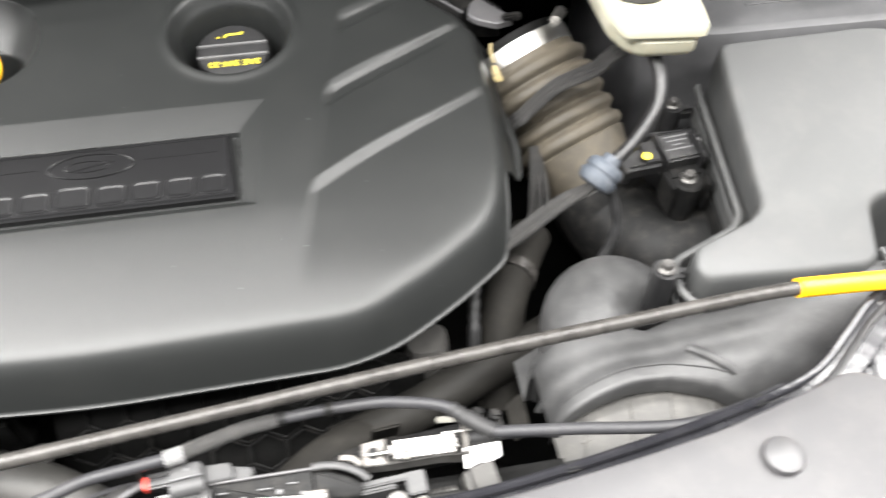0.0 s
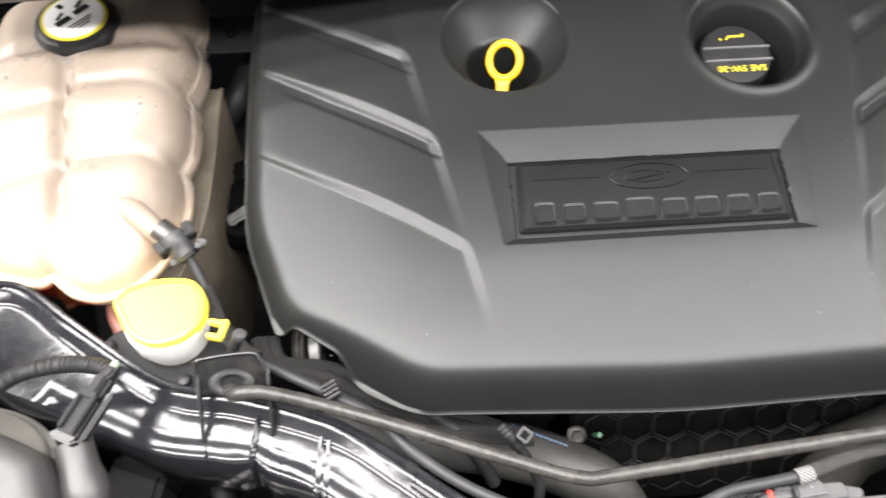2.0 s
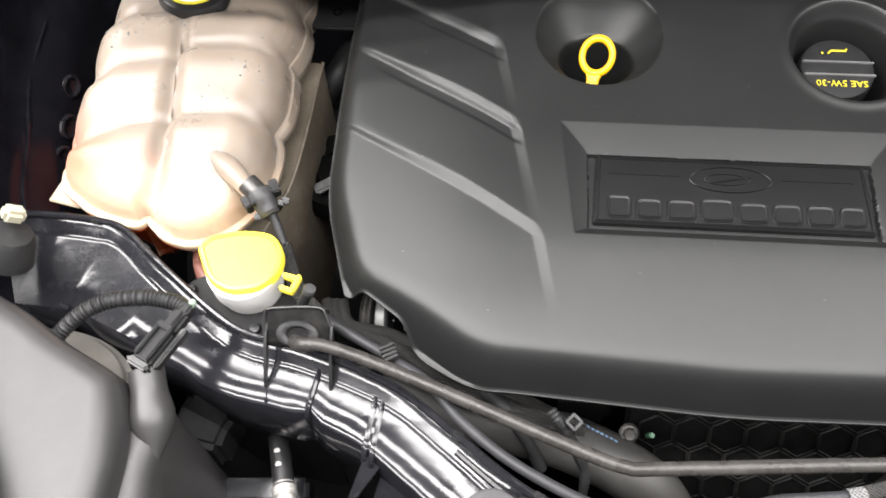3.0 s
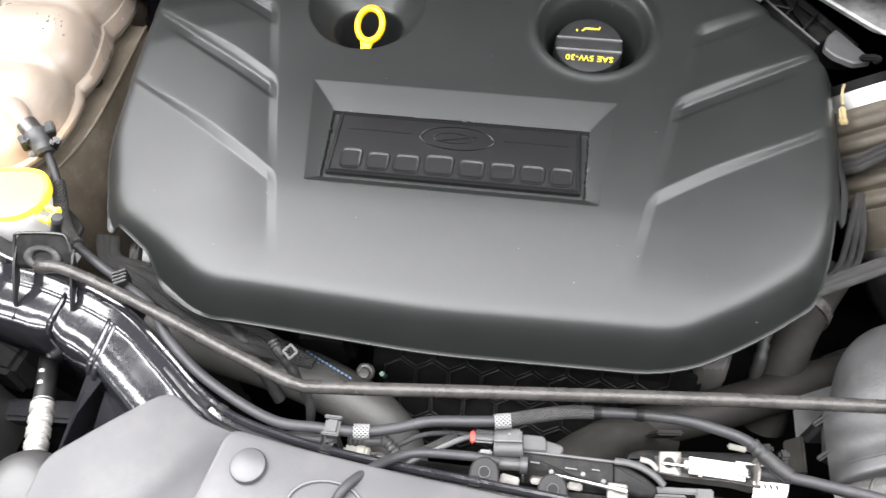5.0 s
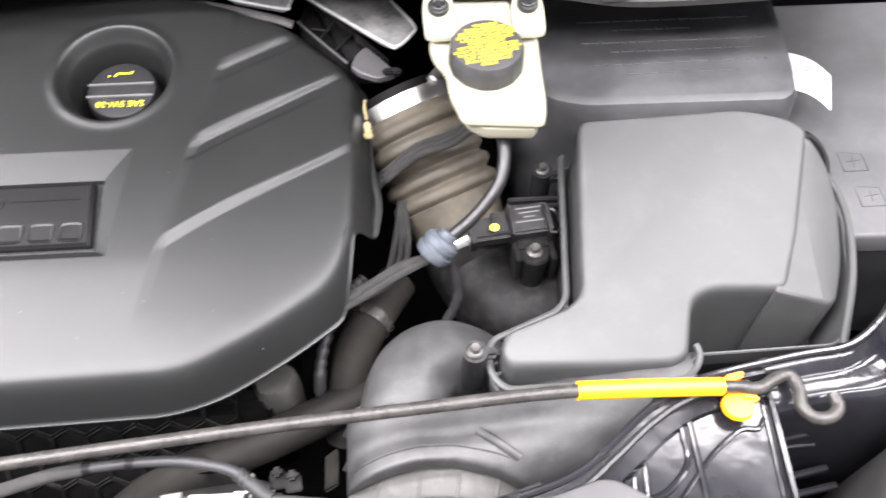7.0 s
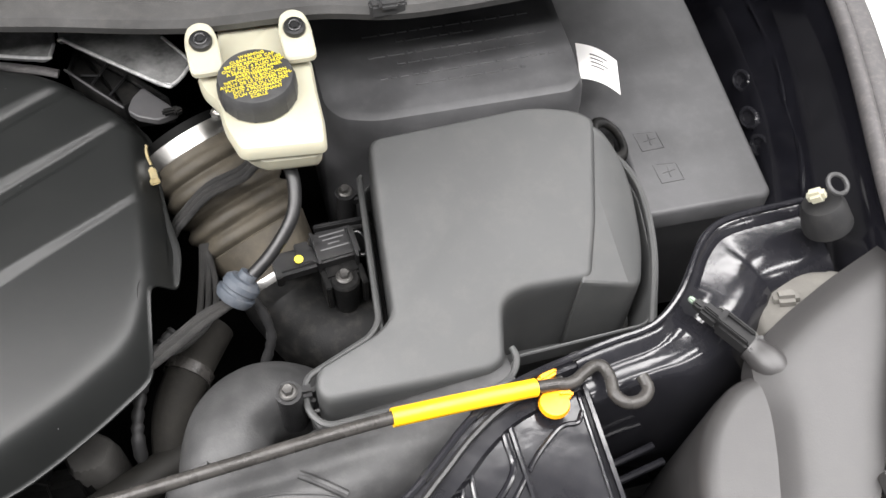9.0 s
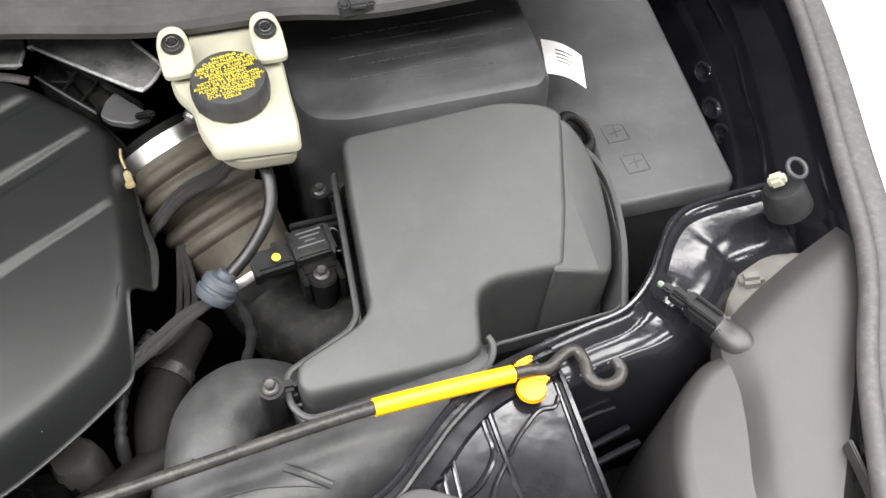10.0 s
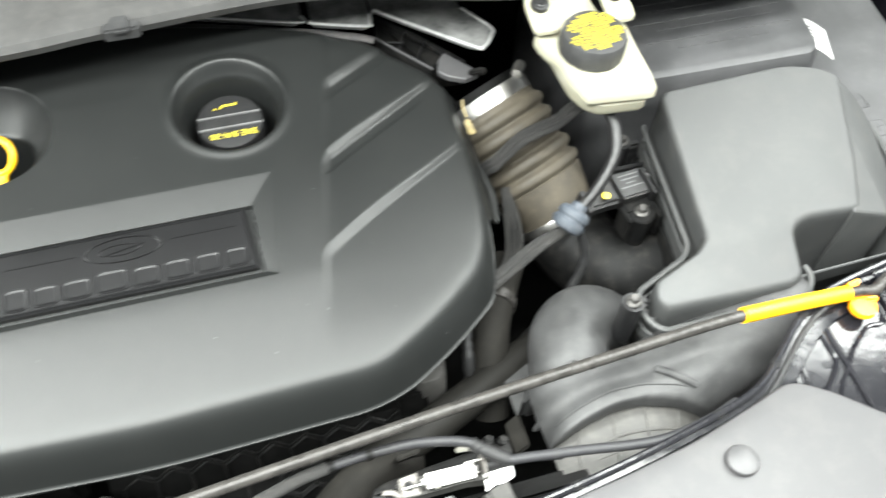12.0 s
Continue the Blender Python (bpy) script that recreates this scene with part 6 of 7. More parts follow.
hose("wiring_conduit", [(0.31, -0.01, 0.905), (0.296, -0.022, 0.9), (0.285, -0.036, 0.895), (0.277, -0.052, 0.89), (0.271, -0.075, 0.885), (0.268, -0.095, 0.87), (0.265, -0.115, 0.82)], 0.0052, HOSE, "corrugated black wiring conduit under the cover edge", rf=ribbed(0.0056, 0.0042, 0.0016))

# clutter in the gap beside the coolant tank
hose("overflow_hose", [(-0.435, 0.0, 0.885), (-0.4275, -0.02, 0.908), (-0.422, -0.034, 0.914), (-0.416, -0.046, 0.91), (-0.412, -0.056, 0.89), (-0.41, -0.06, 0.85)], 0.0062, material("pink_hose", (0.3, 0.13, 0.1), 0.4, mottle=0.2), "pinkish translucent overflow hose beside the filler neck")
solid("engine_mount", join(revolve([(0.032, 0), (0.034, 0.01), (0.03, 0.02), (0.014, 0.022), (0.012, 0.03), (0.004, 0.031)], towards(-0.345, 0.1, 0.85, 0.3, 0, 1), 32), box(0.05, 0.03, 0.02, pose(-0.33, 0.15, 0.86, 0, 0, 20), 0.004)), DARK, "dark dusty engine mount in the gap by the tank", "engine mount")
solid("metal_strap", box(0.034, 0.012, 0.006, pose(-0.333, 0.085, 0.885, 0, -15, 25), 0.002), ZINC, "small bright galvanised strap end", "strap")
gb = solid("gap_bracket", box(0.07, 0.04, 0.006, pose(-0.352, 0.235, 0.96, 12, 0, 0), 0.002), BLACK, "black bracket with two holes behind the tank", "bracket")
for gx in (-0.365, -0.338):
    part("hole_rim", ring(0.004, 0.001, pose(gx, 0.232, 0.964, 12, 0, 0), 14, 6), DARK, gb)
pipe_thing("heater_hose", [(-0.36, 0.2, 0.88), (-0.34, 0.22, 0.9), (-0.33, 0.26, 0.9), (-0.34, 0.32, 0.88)], 0.014, HOSE, "dusty black heater hose behind the tank")

# belt pulley side, seen through the cover's notch
pu = thing("pulley", -0.269, -0.06, 0.88, "dull steel ribbed alternator pulley in the cover's notch", "pulley")
part("ribbed_drum", revolve([(0.018, -0.009), (0.021, -0.008), (0.0195, -0.006), (0.021, -0.004), (0.0195, -0.002), (0.021, 0.0), (0.019, 0.001)], towards(-0.2725, -0.062, 0.893, 1, 0, 0.05), 36), BOLT, pu)
part("end_face", revolve([(0.02, 0.0), (0.0225, 0.001), (0.0225, 0.008), (0.02, 0.0095), (0.006, 0.0095)], towards(-0.2685, -0.062, 0.893, 1, 0, 0.05), 36), ZINC, pu, "bright plain end of the pulley")
hc = thing("harness_clip", -0.232, -0.09, 0.89, "dusty plastic harness clips under the cover edge", "clip")
for cx, cy, sx, sy, sz in ((-0.2425, -0.0715, 0.008, 0.012, 0.014), (-0.234, -0.0885, 0.009, 0.014, 0.018), (-0.2265, -0.096, 0.007, 0.008, 0.014), (-0.2085, -0.1105, 0.011, 0.008, 0.01)):
    part("block", box(sx, sy, sz, pose(cx, cy, 0.897, 10, 0, 12), 0.002), DUSTY, hc)
for k in range(3):
    o = 0.0065 * k
    hose("braided_harness", [(-0.31 + o, -0.06, 0.915), (-0.3 + o, -0.08, 0.912), (-0.262 + o, -0.1 + o, 0.91), (-0.212 + o, -0.128 + o, 0.908), (-0.16 + o, -0.145 + o, 0.905), (-0.1, -0.15, 0.895)], 0.0048, BRAID, "thick braided wiring harness below the cover")
hose("ribbed_conduit", [(-0.18, -0.128, 0.91), (-0.16, -0.14, 0.905), (-0.142, -0.158, 0.885), (-0.13, -0.17, 0.86)], 0.0055, HOSE, "short corrugated conduit under the cover", rf=ribbed(0.006, 0.0038, 0.0014))
cl = thing("hose_clip", -0.25, -0.13, 0.95, "black ribbed clip holding the thin hose", "clip")
for i in range(4):
    part("fin", box(0.011, 0.002, 0.016, pose(-0.247 + 0.0012 * i, -0.1285 - 0.003 * i, 0.968, 0, 0, 30), 0.0005), BLACK, cl)
cl2 = thing("hose_clip", -0.054, -0.234, 0.955, "black clip holding the thin hose at the front", "clip")
part("band", box(0.0105, 0.0125, 0.0115, pose(-0.0545, -0.2335, 0.9745), 0.002), DUCT, cl2)
part("foot", box(0.007, 0.012, 0.03, pose(-0.0545, -0.238, 0.957), 0.002), BLACK, cl2)
for fy in (-0.2275, -0.2395):
    part("fin", box(0.0125, 0.0025, 0.003, pose(-0.0545, fy, 0.98), 0.0008), DUCT, cl2)
for x, y, z, nx, ny in ((-0.035, -0.233, 0.974, 1, 0.1), (0.0595, -0.2135, 0.974, 1, 0.2)):
    solid("tape_band", tube([(x - 0.005 * nx, y - 0.005 * ny, z), (x + 0.006 * nx, y + 0.006 * ny, z)], 0.0053, 14, 2), WHITEWEAVE, "short pale tape band round the hose", "tape")


# ---- hood latch and its wiring ----
def hood_latch():
    top = thing("hood_latch", 0.15, -0.235, 0.93, "black hood latch assembly with a bright cable end", "hood latch")
    slab = lambda x, y: 0.957 + 0.35 * (y + 0.228)
    # slotted black plate; the top lip's lit edge is put into a paler grey
    pl = part("slotted_plate", plate([(0.0745, -0.2265), (0.1385, -0.2262), (0.14, -0.247), (0.0775, -0.2465)], slab, 0.004, 0.001), LATCH, top)
    part("folded_lip", tube([(0.0745, -0.2268, 0.9585), (0.1, -0.227, 0.959), (0.1385, -0.2268, 0.9585)], 0.0011, 8, 4), GREY, pl, "folded lip, its lit edge painted pale grey")
    part("folded_lip", tube([(0.0748, -0.227, 0.9585), (0.0765, -0.236, 0.956), (0.0775, -0.2465, 0.9515)], 0.0011, 8, 4), BLACK, pl)
    for sx, sy, w in ((0.0848, -0.2315, 0.007), (0.1095, -0.2325, 0.009), (0.1262, -0.2315, 0.006)):
        part("slot", box(w, 0.0042, 0.002, pose(sx, sy, slab(sx, sy) + 0.0001, 19, 0, -3), 0.001), HOLE, pl)
        part("slot_edge", tube([(sx - w * 0.45, sy - 0.0019, slab(sx, sy) + 0.0012), (sx + w * 0.45, sy - 0.0021, slab(sx, sy) + 0.0012)], 0.0006, 6, 2), TAPE, pl)
    for sx, sy in ((0.0965, -0.2375), (0.118, -0.2365), (0.132, -0.2395)):
        part("rivet", revolve([(0.0018, 0), (0.0016, 0.0008), (0.0004, 0.001)], towards(sx, sy, slab(sx, sy) + 0.0002, 0, -0.33, 0.94), 12), TAPE, pl)
    part("lower_plate", plate([(0.076, -0.2475), (0.166, -0.247), (0.168, -0.262), (0.08, -0.262)], lambda x, y: 0.9495 + 0.1 * (y + 0.247), 0.003, 0.001), LATCH, top)
    # bright striker rod in its square foot
    part("striker_rod", tube([(0.098, -0.2437, 0.966), (0.12, -0.2463, 0.9668), (0.1425, -0.249, 0.967)], 0.0012, 10, 4), STEEL, top, "thin bright striker rod")
    part("rod_tip", tube([(0.138, -0.2484, 0.9671), (0.142, -0.2489, 0.9673), (0.1455, -0.2493, 0.967)], 0.0019, 10, 3), STEEL, top)
    ft = part("rod_foot", plate([(0.1335, -0.2435), (0.1465, -0.2437), (0.147, -0.254), (0.1335, -0.254)], lambda x, y: 0.9645 + 0.2 * (y + 0.248), 0.0025, 0.0015), DULLSTEEL, top, "dull steel square foot")
    part("foot_leg", box(0.011, 0.002, 0.02, pose(0.1402, -0.253, 0.954), 0.0006), DULLSTEEL, ft)
    part("spacer", box(0.01, 0.005, 0.004, pose(0.1125, -0.247, 0.958, 15, 0, -3), 0.001), DULLSTEEL, top)
    # black housing and the curved arm
    part("housing", prism([(0.138, -0.227), (0.149, -0.228), (0.1625, -0.234), (0.17, -0.2395), (0.167, -0.2465), (0.139, -0.246)], slab, [(0.001, -0.02), (0, -0.002), (0.001, -0.0005), (0.0025, 0)], 0.003, 3), LATCH, top)
    part("arm", tube([(0.1385, -0.2265, 0.9595), (0.147, -0.227, 0.9605), (0.1565, -0.2292, 0.9605), (0.1655, -0.2335, 0.9595), (0.172, -0.2385, 0.957)], 0.0026, 12, 6, flat=0.6), DUCT, top, "grey curved arm")
    part("cam", tube([(0.156, -0.222, 0.957), (0.163, -0.2235, 0.957), (0.168, -0.2275, 0.955)], 0.002, 10, 5, flat=0.6), DULLSTEEL, top)
    # keyhole bracket, cable block and tray
    kb = part("keyhole_bracket", plate([(0.1695, -0.2135), (0.1845, -0.212), (0.1845, -0.218), (0.181, -0.2215), (0.1845, -0.2255), (0.185, -0.229), (0.1695, -0.228)], lambda x, y: 0.953 + 0.25 * (y + 0.22), 0.0025, 0.001), DULLSTEEL, top, "dull steel keyhole bracket")
    part("keyhole", revolve([(0.0036, -0.001), (0.0036, 0.0006), (0.0001, 0.0006)], towards(0.1762, -0.2205, 0.9533, 0, -0.24, 1), 18), HOLE, kb)
    part("inner_cable", tube([(0.172, -0.2218, 0.9545), (0.18, -0.222, 0.955), (0.19, -0.2222, 0.9555)], 0.0011, 8, 3), STEEL, top)
    bl = part("cable_block", box(0.0435, 0.0115, 0.0095, pose(0.2083, -0.2212, 0.9532, 8, 0, -1.5), 0.0032, 4), WHITE, top, "white plastic cable end block")
    part("block_seam", box(0.04, 0.0008, 0.001, pose(0.2083, -0.2232, 0.958, 8, 0, -1.5), 0.0003), CAPWHITE, bl)
    part("block_notch", box(0.005, 0.004, 0.004, pose(0.1965, -0.2268, 0.9555, 8, 0, -1.5), 0.0012), CAPWHITE, bl)
    part("block_hole", revolve([(0.003, -0.001), (0.003, 0.0006), (0.0001, 0.0006)], towards(0.2302, -0.2212, 0.954, 1, -0.1, 0.3), 16), HOLE, bl)
    tr = part("cable_tray", join(thicken(sheet([[(0.168, -0.2285, 0.9525), (0.168, -0.23, 0.9475), (0.168, -0.214, 0.9445)], [(0.182, -0.2295, 0.953), (0.182, -0.231, 0.9475), (0.182, -0.213, 0.9445)], [(0.218, -0.229, 0.953), (0.218, -0.231, 0.9475), (0.218, -0.212, 0.9445)], [(0.23, -0.231, 0.955), (0.23, -0.233, 0.948), (0.23, -0.212, 0.9445)], [(0.236, -0.231, 0.957), (0.236, -0.233, 0.948), (0.236, -0.212, 0.9445)]]), 0.0012)), BOLT, top, "dark pressed steel cable tray")
    part("tray_end", thicken(sheet([[(0.235, -0.2112, 0.9475), (0.2352, -0.2112, 0.9615)], [(0.2346, -0.2225, 0.9465), (0.2348, -0.2225, 0.9635)], [(0.234, -0.231, 0.947), (0.2342, -0.231, 0.9595)]]), 0.0016), DULLSTEEL, tr)
    part("tray_strip", tube([(0.221, -0.2152, 0.9555), (0.249, -0.2158, 0.9555)], 0.0009, 8, 2), STEEL, tr)
    part("cable_ferrule", tube([(0.2352, -0.2216, 0.9565), (0.246, -0.2228, 0.958), (0.2545, -0.224, 0.9605)], 0.0043, 18, 4), HOSE, top)
    part("outer_cable", tube([(0.2535, -0.224, 0.9603), (0.263, -0.227, 0.965), (0.275, -0.231, 0.9705), (0.29, -0.235, 0.9725)], 0.0034, 14, 5), GREYHOSE, top)
    lb = part("label", thicken(sheet([[(0.232 + 0.0046 * i, -0.2272 + 0.0002 * i, 0.955 + 0.0006 * (i % 2)), (0.2318 + 0.0046 * i, -0.2335 + 0.0005 * i, 0.9535), (0.2317 + 0.0046 * i, -0.2385 + 0.0006 * i + 0.001 * (i % 3), 0.9495)] for i in range(6)]), 0.0005), PAPER, top, "crumpled white sticker with dark marks")
    part("label_mark", join(*[box(0.0014, 0.0032, 0.0006, pose(0.239 + 0.004 * i, -0.2298, 0.9558 - 0.0002 * i, 20, 0, 20), 0.0001) for i in range(3)]), BLACK, lb)
    # low bracket under the tray
    part("low_bracket", join(box(0.038, 0.004, 0.003, pose(0.186, -0.2385, 0.951, 10, 0, 4), 0.001), box(0.022, 0.003, 0.014, pose(0.177, -0.243, 0.944, 0, 0, 4), 0.001), box(0.012, 0.014, 0.003, pose(0.2, -0.2425, 0.9505, 15, 0, 4), 0.001)), DUCT, top, "grey pressed bracket")
    part("pawl", join(revolve([(0.006, -0.002), (0.0065, 0.001), (0.005, 0.002), (0.002, 0.002)], towards(0.188, -0.25, 0.944, 0, -0.4, 0.9), 20), box(0.016, 0.004, 0.003, pose(0.198, -0.252, 0.944, 20, 0, 10), 0.001)), BOLT, top)
    part("spring", tube([(0.206 + 0.0011 * i, -0.247 + 0.0022 * math.cos(i * 2.1), 0.942 + 0.0022 * math.sin(i * 2.1)) for i in range(18)], 0.0007, 6, 3), BOLT, top)
    part("lower_body", box(0.075, 0.03, 0.03, pose(0.195, -0.26, 0.928, 15, 0, 0), 0.004), LATCH, top)
    part("side_bracket", join(box(0.016, 0.022, 0.003, pose(0.243, -0.247, 0.946, 25, 0, 12), 0.001), box(0.003, 0.02, 0.02, pose(0.232, -0.248, 0.94, 15, 0, 8), 0.001)), DUSTY, top, "dusty side bracket")
    return top


# Near-black caps and boxes paint the shade of holes that are not cut.
HOLE = material("hole_black", (0.004, 0.004, 0.004), 0.9)
DULLSTEEL = material("dull_pressed_steel", (0.13, 0.122, 0.112), 0.55, metal=0.2, bump=0.3, bump_scale=300, mottle=0.4, mottle_scale=120, dust=0.1)
hood_latch()


def latch_sensor():
    top = thing("latch_connector", 0.065, -0.225, 0.95, "black electrical connector with a red seal and grey wires", "connector")
    bd = part("body", join(box(0.0192, 0.011, 0.013, pose(0.0648, -0.2198, 0.961, 6, 0, 3), 0.0016), tube([(0.0558, -0.2285, 0.9605), (0.0752, -0.2265, 0.9605)], 0.0066, 20, 2)), DUCT, top)
    # pale raised line paints the highlight along the body; nothing is cut here
    part("groove", tube([(0.0562, -0.2255, 0.9678), (0.0748, -0.2238, 0.9678)], 0.0006, 6, 2), TAPE, bd)
    part("stud", revolve([(0.0012, 0), (0.001, 0.0006), (0.0002, 0.0008)], pose(0.0655, -0.2195, 0.9676), 10), TAPE, bd)
    part("plug", join(prism([(0.0742, -0.2155), (0.0895, -0.2155), (0.092, -0.2195), (0.092, -0.2265), (0.0752, -0.2275)], 0.962, [(0, -0.01), (0, -0.001), (0.001, 0)], 0.0015, 2), prism([(0.091, -0.217), (0.1025, -0.2195), (0.104, -0.222), (0.1015, -0.228), (0.091, -0.2275)], 0.959, [(0, -0.01), (0, -0.001), (0.001, 0)], 0.0015, 2)), DUCT, top)
    part("socket", join(box(0.015, 0.008, 0.008, pose(0.0485, -0.221, 0.9585, 6, 0, 3), 0.0015), box(0.013, 0.0025, 0.003, pose(0.0485, -0.2185, 0.964, 6, 0, 3), 0.0008)), BLACK, top)
    part("seal", box(0.003, 0.0085, 0.0075, pose(0.0405, -0.2215, 0.959, 6, 0, 3), 0.001), RED, top, "red rubber seal")
    part("clip", box(0.009, 0.004, 0.004, pose(0.0505, -0.2305, 0.956, 6, 0, 3), 0.001), TAPE, top)
    part("wire", tube([(0.039, -0.221, 0.9595), (0.032, -0.2245, 0.96), (0.0195, -0.232, 0.96), (0.0085, -0.2375, 0.957), (-0.006, -0.246, 0.95)], 0.0021, 10, 6), GREY, top, "grey wire")
    part("wire", tube([(0.029, -0.2215, 0.96), (0.022, -0.2262, 0.9605), (0.0145, -0.2312, 0.96), (0.003, -0.2365, 0.956), (-0.01, -0.243, 0.95)], 0.0026, 10, 6), SILVERBRAID, top, "braided wire")
    part("wire", tube([(0.042, -0.2192, 0.9575), (0.024, -0.2195, 0.9565), (0.005, -0.222, 0.953), (-0.012, -0.23, 0.948)], 0.0018, 10, 6), GREYHOSE, top)
    part("pin_barrel", tube([(0.0585, -0.2392, 0.9625), (0.075, -0.2385, 0.9625)], 0.0043, 18, 3), DUCT, top)
    part("barrel_collar", tube([(0.0745, -0.2385, 0.9625), (0.0795, -0.2383, 0.9625)], 0.0058, 18, 2), DUCT, top)
    part("mounting_leg", join(box(0.012, 0.004, 0.02, pose(0.0885, -0.2455, 0.957, 25, 0, 0), 0.001), box(0.013, 0.009, 0.003, pose(0.0685, -0.2495, 0.958, 20, 0, -10), 0.001)), DULLSTEEL, top, "dull metal mounting leg")
    return top


latch_sensor()
hose("release_cable", [(0.06, -0.2392, 0.966), (0.0476, -0.2394, 0.97), (0.0286, -0.2406, 0.972), (0.0058, -0.2427, 0.973), (-0.0085, -0.2493, 0.977), (-0.022, -0.263, 0.988), (-0.034, -0.28, 0.997), (-0.041, -0.293, 0.992)], 0.0033, GREYHOSE, "grey release cable looping over the front panel")
for x, y in ((0.0514, -0.2499), (0.097, -0.2559)):
    arch = [(x - 0.0112, y - 0.014)] + [(x - 0.0098 * math.cos(a), y + 0.0005 + 0.0098 * math.sin(a)) for a in [math.pi * i / 10 for i in range(11)]] + [(x + 0.0112, y - 0.014)]
    tb = solid("mounting_tab", plate(arch, lambda a, b, y=y: 0.972 + 0.25 * (b - y), 0.004, 0.0006, 2), CAPBLACK, "black rounded mounting tab with a dark hole", "tab")
    part("hole", revolve([(0.0034, -0.002), (0.0034, 0.0008), (0.0001, 0.0008)], towards(x, y, 0.9722, 0, -0.25, 1), 18), HOLE, tb)
    part("hole_rim", ring(0.0037, 0.0005, towards(x, y, 0.9727, 0, -0.25, 1), 20, 6), BLACK, tb)
hose("front_conduit", [(-0.15, -0.222, 0.946), (-0.1, -0.234, 0.952), (-0.07, -0.2355, 0.956), (-0.056, -0.235, 0.953)], 0.0042, DUCT, "corrugated conduit behind the front edge", rf=ribbed(0.0044, 0.0034, 0.0011))
hose("front_conduit", [(-0.046, -0.2335, 0.957), (-0.033, -0.2325, 0.957), (-0.021, -0.231, 0.956), (-0.0145, -0.2345, 0.953), (-0.009, -0.24, 0.948), (-0.006, -0.25, 0.935)], 0.0042, DUCT, "corrugated conduit behind the front edge", rf=ribbed(0.0044, 0.0034, 0.0011))
plug = solid("wire_plug", join(box(0.012, 0.009, 0.008, pose(-0.0425, -0.241, 0.9535, 0, 10, 5), 0.002), revolve([(0.0055, 0), (0.0055, 0.005), (0.004, 0.006), (0.0042, 0.008), (0.002, 0.009)], towards(-0.038, -0.2405, 0.9535, 1, 0, 0.1), 14)), CAPWHITE, "pale wire plug behind the front edge", "plug")
for k in range(3):
    part("wire", tube([(-0.032, -0.239 - 0.002 * k, 0.954), (-0.027, -0.241, 0.956 - 0.001 * k), (-0.022, -0.239 - 0.0015 * k, 0.953), (-0.017, -0.243, 0.95)], 0.0011, 8, 5), (PALEPIPE, DUCT, TAPE)[k], plug)
solid("latch_support", box(0.34, 0.02, 0.05, pose(0.16, -0.24, 0.905, 0, 0, 0), 0.006), DARK, "dark crossmember below the latch", "crossmember")
fs = thing("fan_shroud_edge", 0.19, -0.205, 0.9, "dark moulded shroud edge behind the latch", "shroud")
part("rail", prism([(0.148, -0.2197), (0.15, -0.2105), (0.1615, -0.2066), (0.2365, -0.2), (0.244, -0.204), (0.244, -0.216)], 0.94, [(0.001, -0.03), (0, -0.004), (0.0012, -0.001), (0.004, 0)], 0.004, 4), LATCH, fs)
part("tab", box(0.013, 0.004, 0.004, pose(0.2255, -0.2, 0.944, 30, 0, -6), 0.001), CAPWHITE, fs, "pale plastic tab")
for px, py in ((0.247, -0.196), (0.258, -0.199)):
    part("peg", join(box(0.008, 0.007, 0.016, pose(px, py, 0.937, 15, 0, 8), 0.002), box(0.012, 0.012, 0.004, pose(px, py - 0.004, 0.931, 15, 0, 8), 0.001)), LATCH, fs)

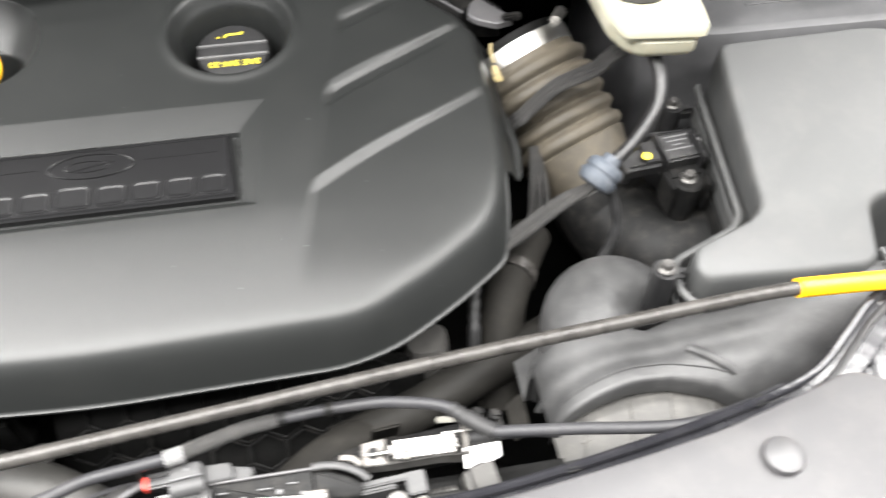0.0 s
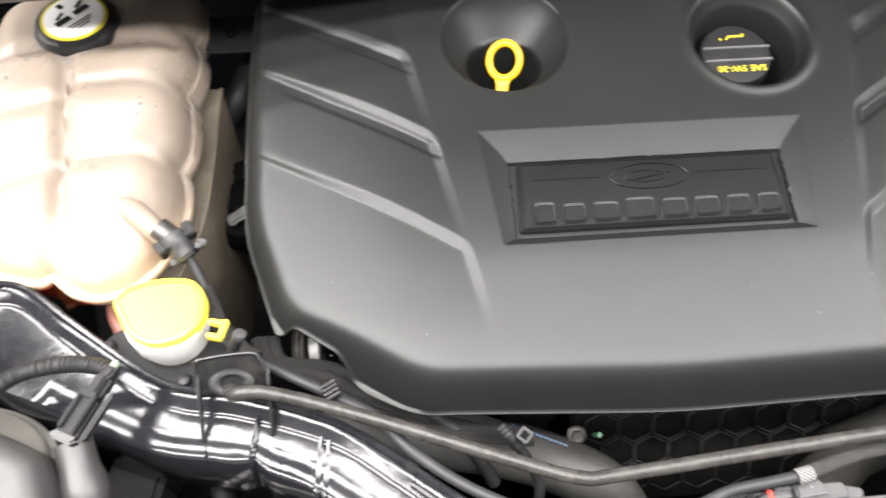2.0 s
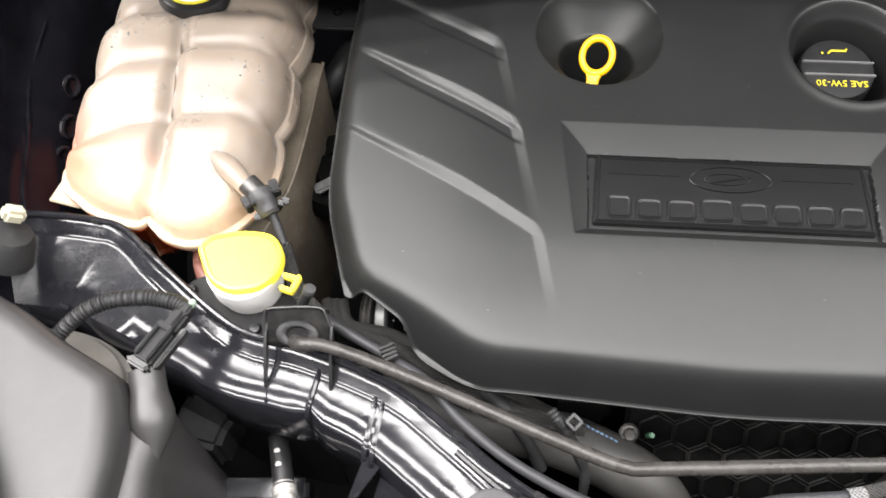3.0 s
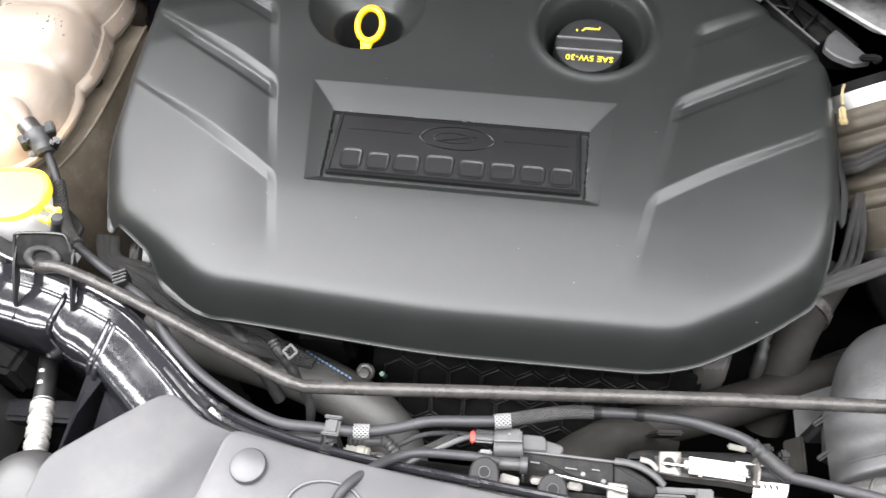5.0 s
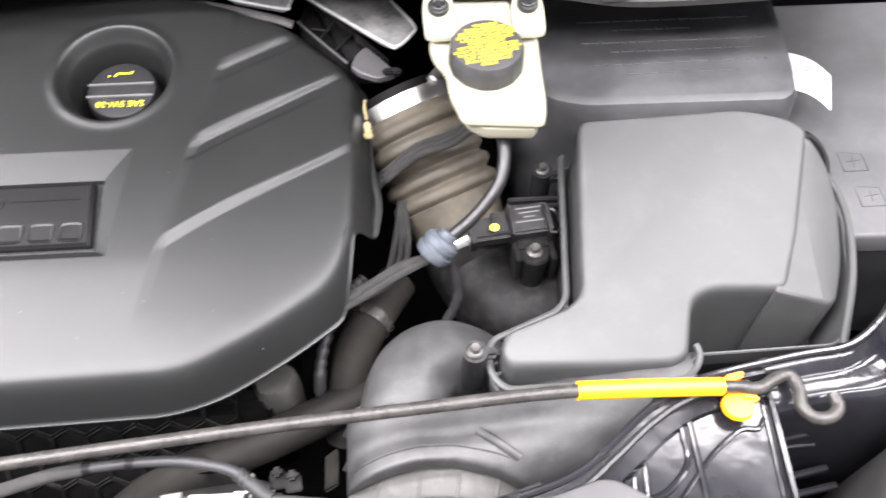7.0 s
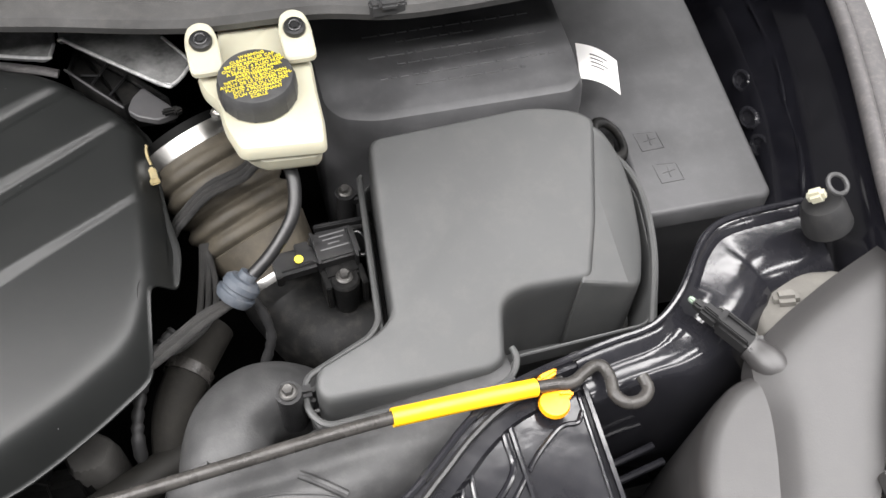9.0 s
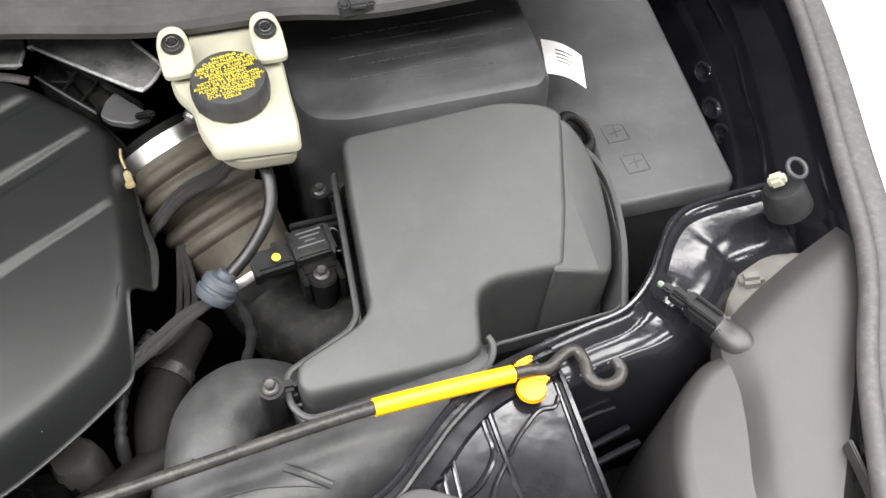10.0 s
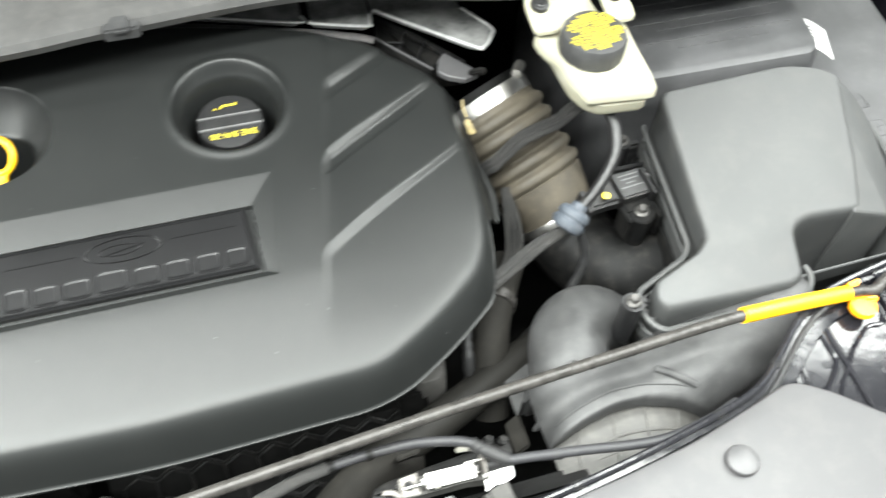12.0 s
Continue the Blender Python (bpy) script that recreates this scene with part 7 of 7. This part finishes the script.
# ---- left front: lamp-side tube and depth ----
def socket_tube():
    top = thing("bumper_stop", -0.29, -0.24, 0.84, "silver threaded bumper stop with a grey rubber head", "bumper stop")
    a, b = Vector((-0.342, -0.158, 0.86)), Vector((-0.314, -0.25, 0.866))
    part("sleeve", tube([a, a.lerp(b, 0.45)], 0.0085, 18, 4), BLACK, top)
    part("thread", tube([a.lerp(b, 0.42 + 0.004 * i) for i in range(145)], 0.0095, 22, 1, rf=lambda s: 0.0096 + 0.0004 * math.sin(s * 1900) - (0.0013 if int(s * 260) % 3 == 0 else 0), smooth=False), material("matte_aluminium", (0.4, 0.39, 0.37), 0.5, metal=0.5, bump=0.4, bump_scale=500, mottle=0.3, mottle_scale=120), top, "silver threaded section")
    part("head", revolve([(0.026, -0.02), (0.03, -0.008), (0.0305, 0.0), (0.028, 0.008), (0.022, 0.0135), (0.012, 0.0165), (0.003, 0.017)], towards(-0.264, -0.296, 0.945, 0, -0.2, 1), 36), LAMPGREY, top, "grey rubber head")
    for k in range(2):
        part("rivet", revolve([(0.0028, 0), (0.0025, 0.0012), (0.001, 0.0016)], towards(*(a.lerp(b, 0.12 + 0.12 * k) + Vector((0, -0.004, 0.0075))), 0, -0.6, 0.8), 12), WHITE, top)
    return top


socket_tube()
solid("lower_bar", box(0.2, 0.02, 0.03, pose(-0.42, -0.19, 0.8, 10, 0, 4), 0.004), GLOSS, "dark bar low beside the headlight", "bar")
solid("lower_block", box(0.05, 0.04, 0.05, pose(-0.43, -0.13, 0.78, 0, 0, -10), 0.006), DUCT, "dusty grey block deep beside the headlight", "block")
solid("lower_block", box(0.1, 0.06, 0.04, pose(-0.38, -0.25, 0.76, 0, 0, 8), 0.006), BLACK, "black box deep beside the headlight", "block")
gus = thing("carrier_gusset", -0.25, -0.21, 0.9, "glossy black triangular gusset on the carrier", "gusset")
part("web", thicken(sheet([[(-0.2575, -0.197, 0.942), (-0.2465, -0.204, 0.938)], [(-0.268, -0.222, 0.921), (-0.2655, -0.225, 0.919)], [(-0.281, -0.251, 0.897), (-0.2795, -0.252, 0.896)]]), 0.003), GLOSS, gus)
part("web", thicken(sheet([[(-0.2575, -0.197, 0.942), (-0.281, -0.251, 0.897)], [(-0.262, -0.2, 0.9), (-0.283, -0.253, 0.87)]]), 0.0025), GLOSS, gus)
part("back_web", thicken(sheet([[(-0.246, -0.206, 0.925), (-0.2, -0.235, 0.93)], [(-0.262, -0.25, 0.885), (-0.21, -0.26, 0.9)]]), 0.002), GLOSS, gus)


solid("tape_tag", join(tube([(0.3185, 0.114, 1.0), (0.3175, 0.108, 0.996), (0.319, 0.1, 0.99)], 0.0012, 6, 4), box(0.006, 0.012, 0.004, pose(0.3195, 0.0935, 0.986, 25, 0, 8), 0.0015), box(0.008, 0.006, 0.003, pose(0.32, 0.0865, 0.984, 20, 10, 20), 0.001)), material("aged_yellow_tape", (0.24, 0.19, 0.09), 0.6, mottle=0.3, mottle_scale=200), "small aged yellow tape tag on the hose clamp", "tag")
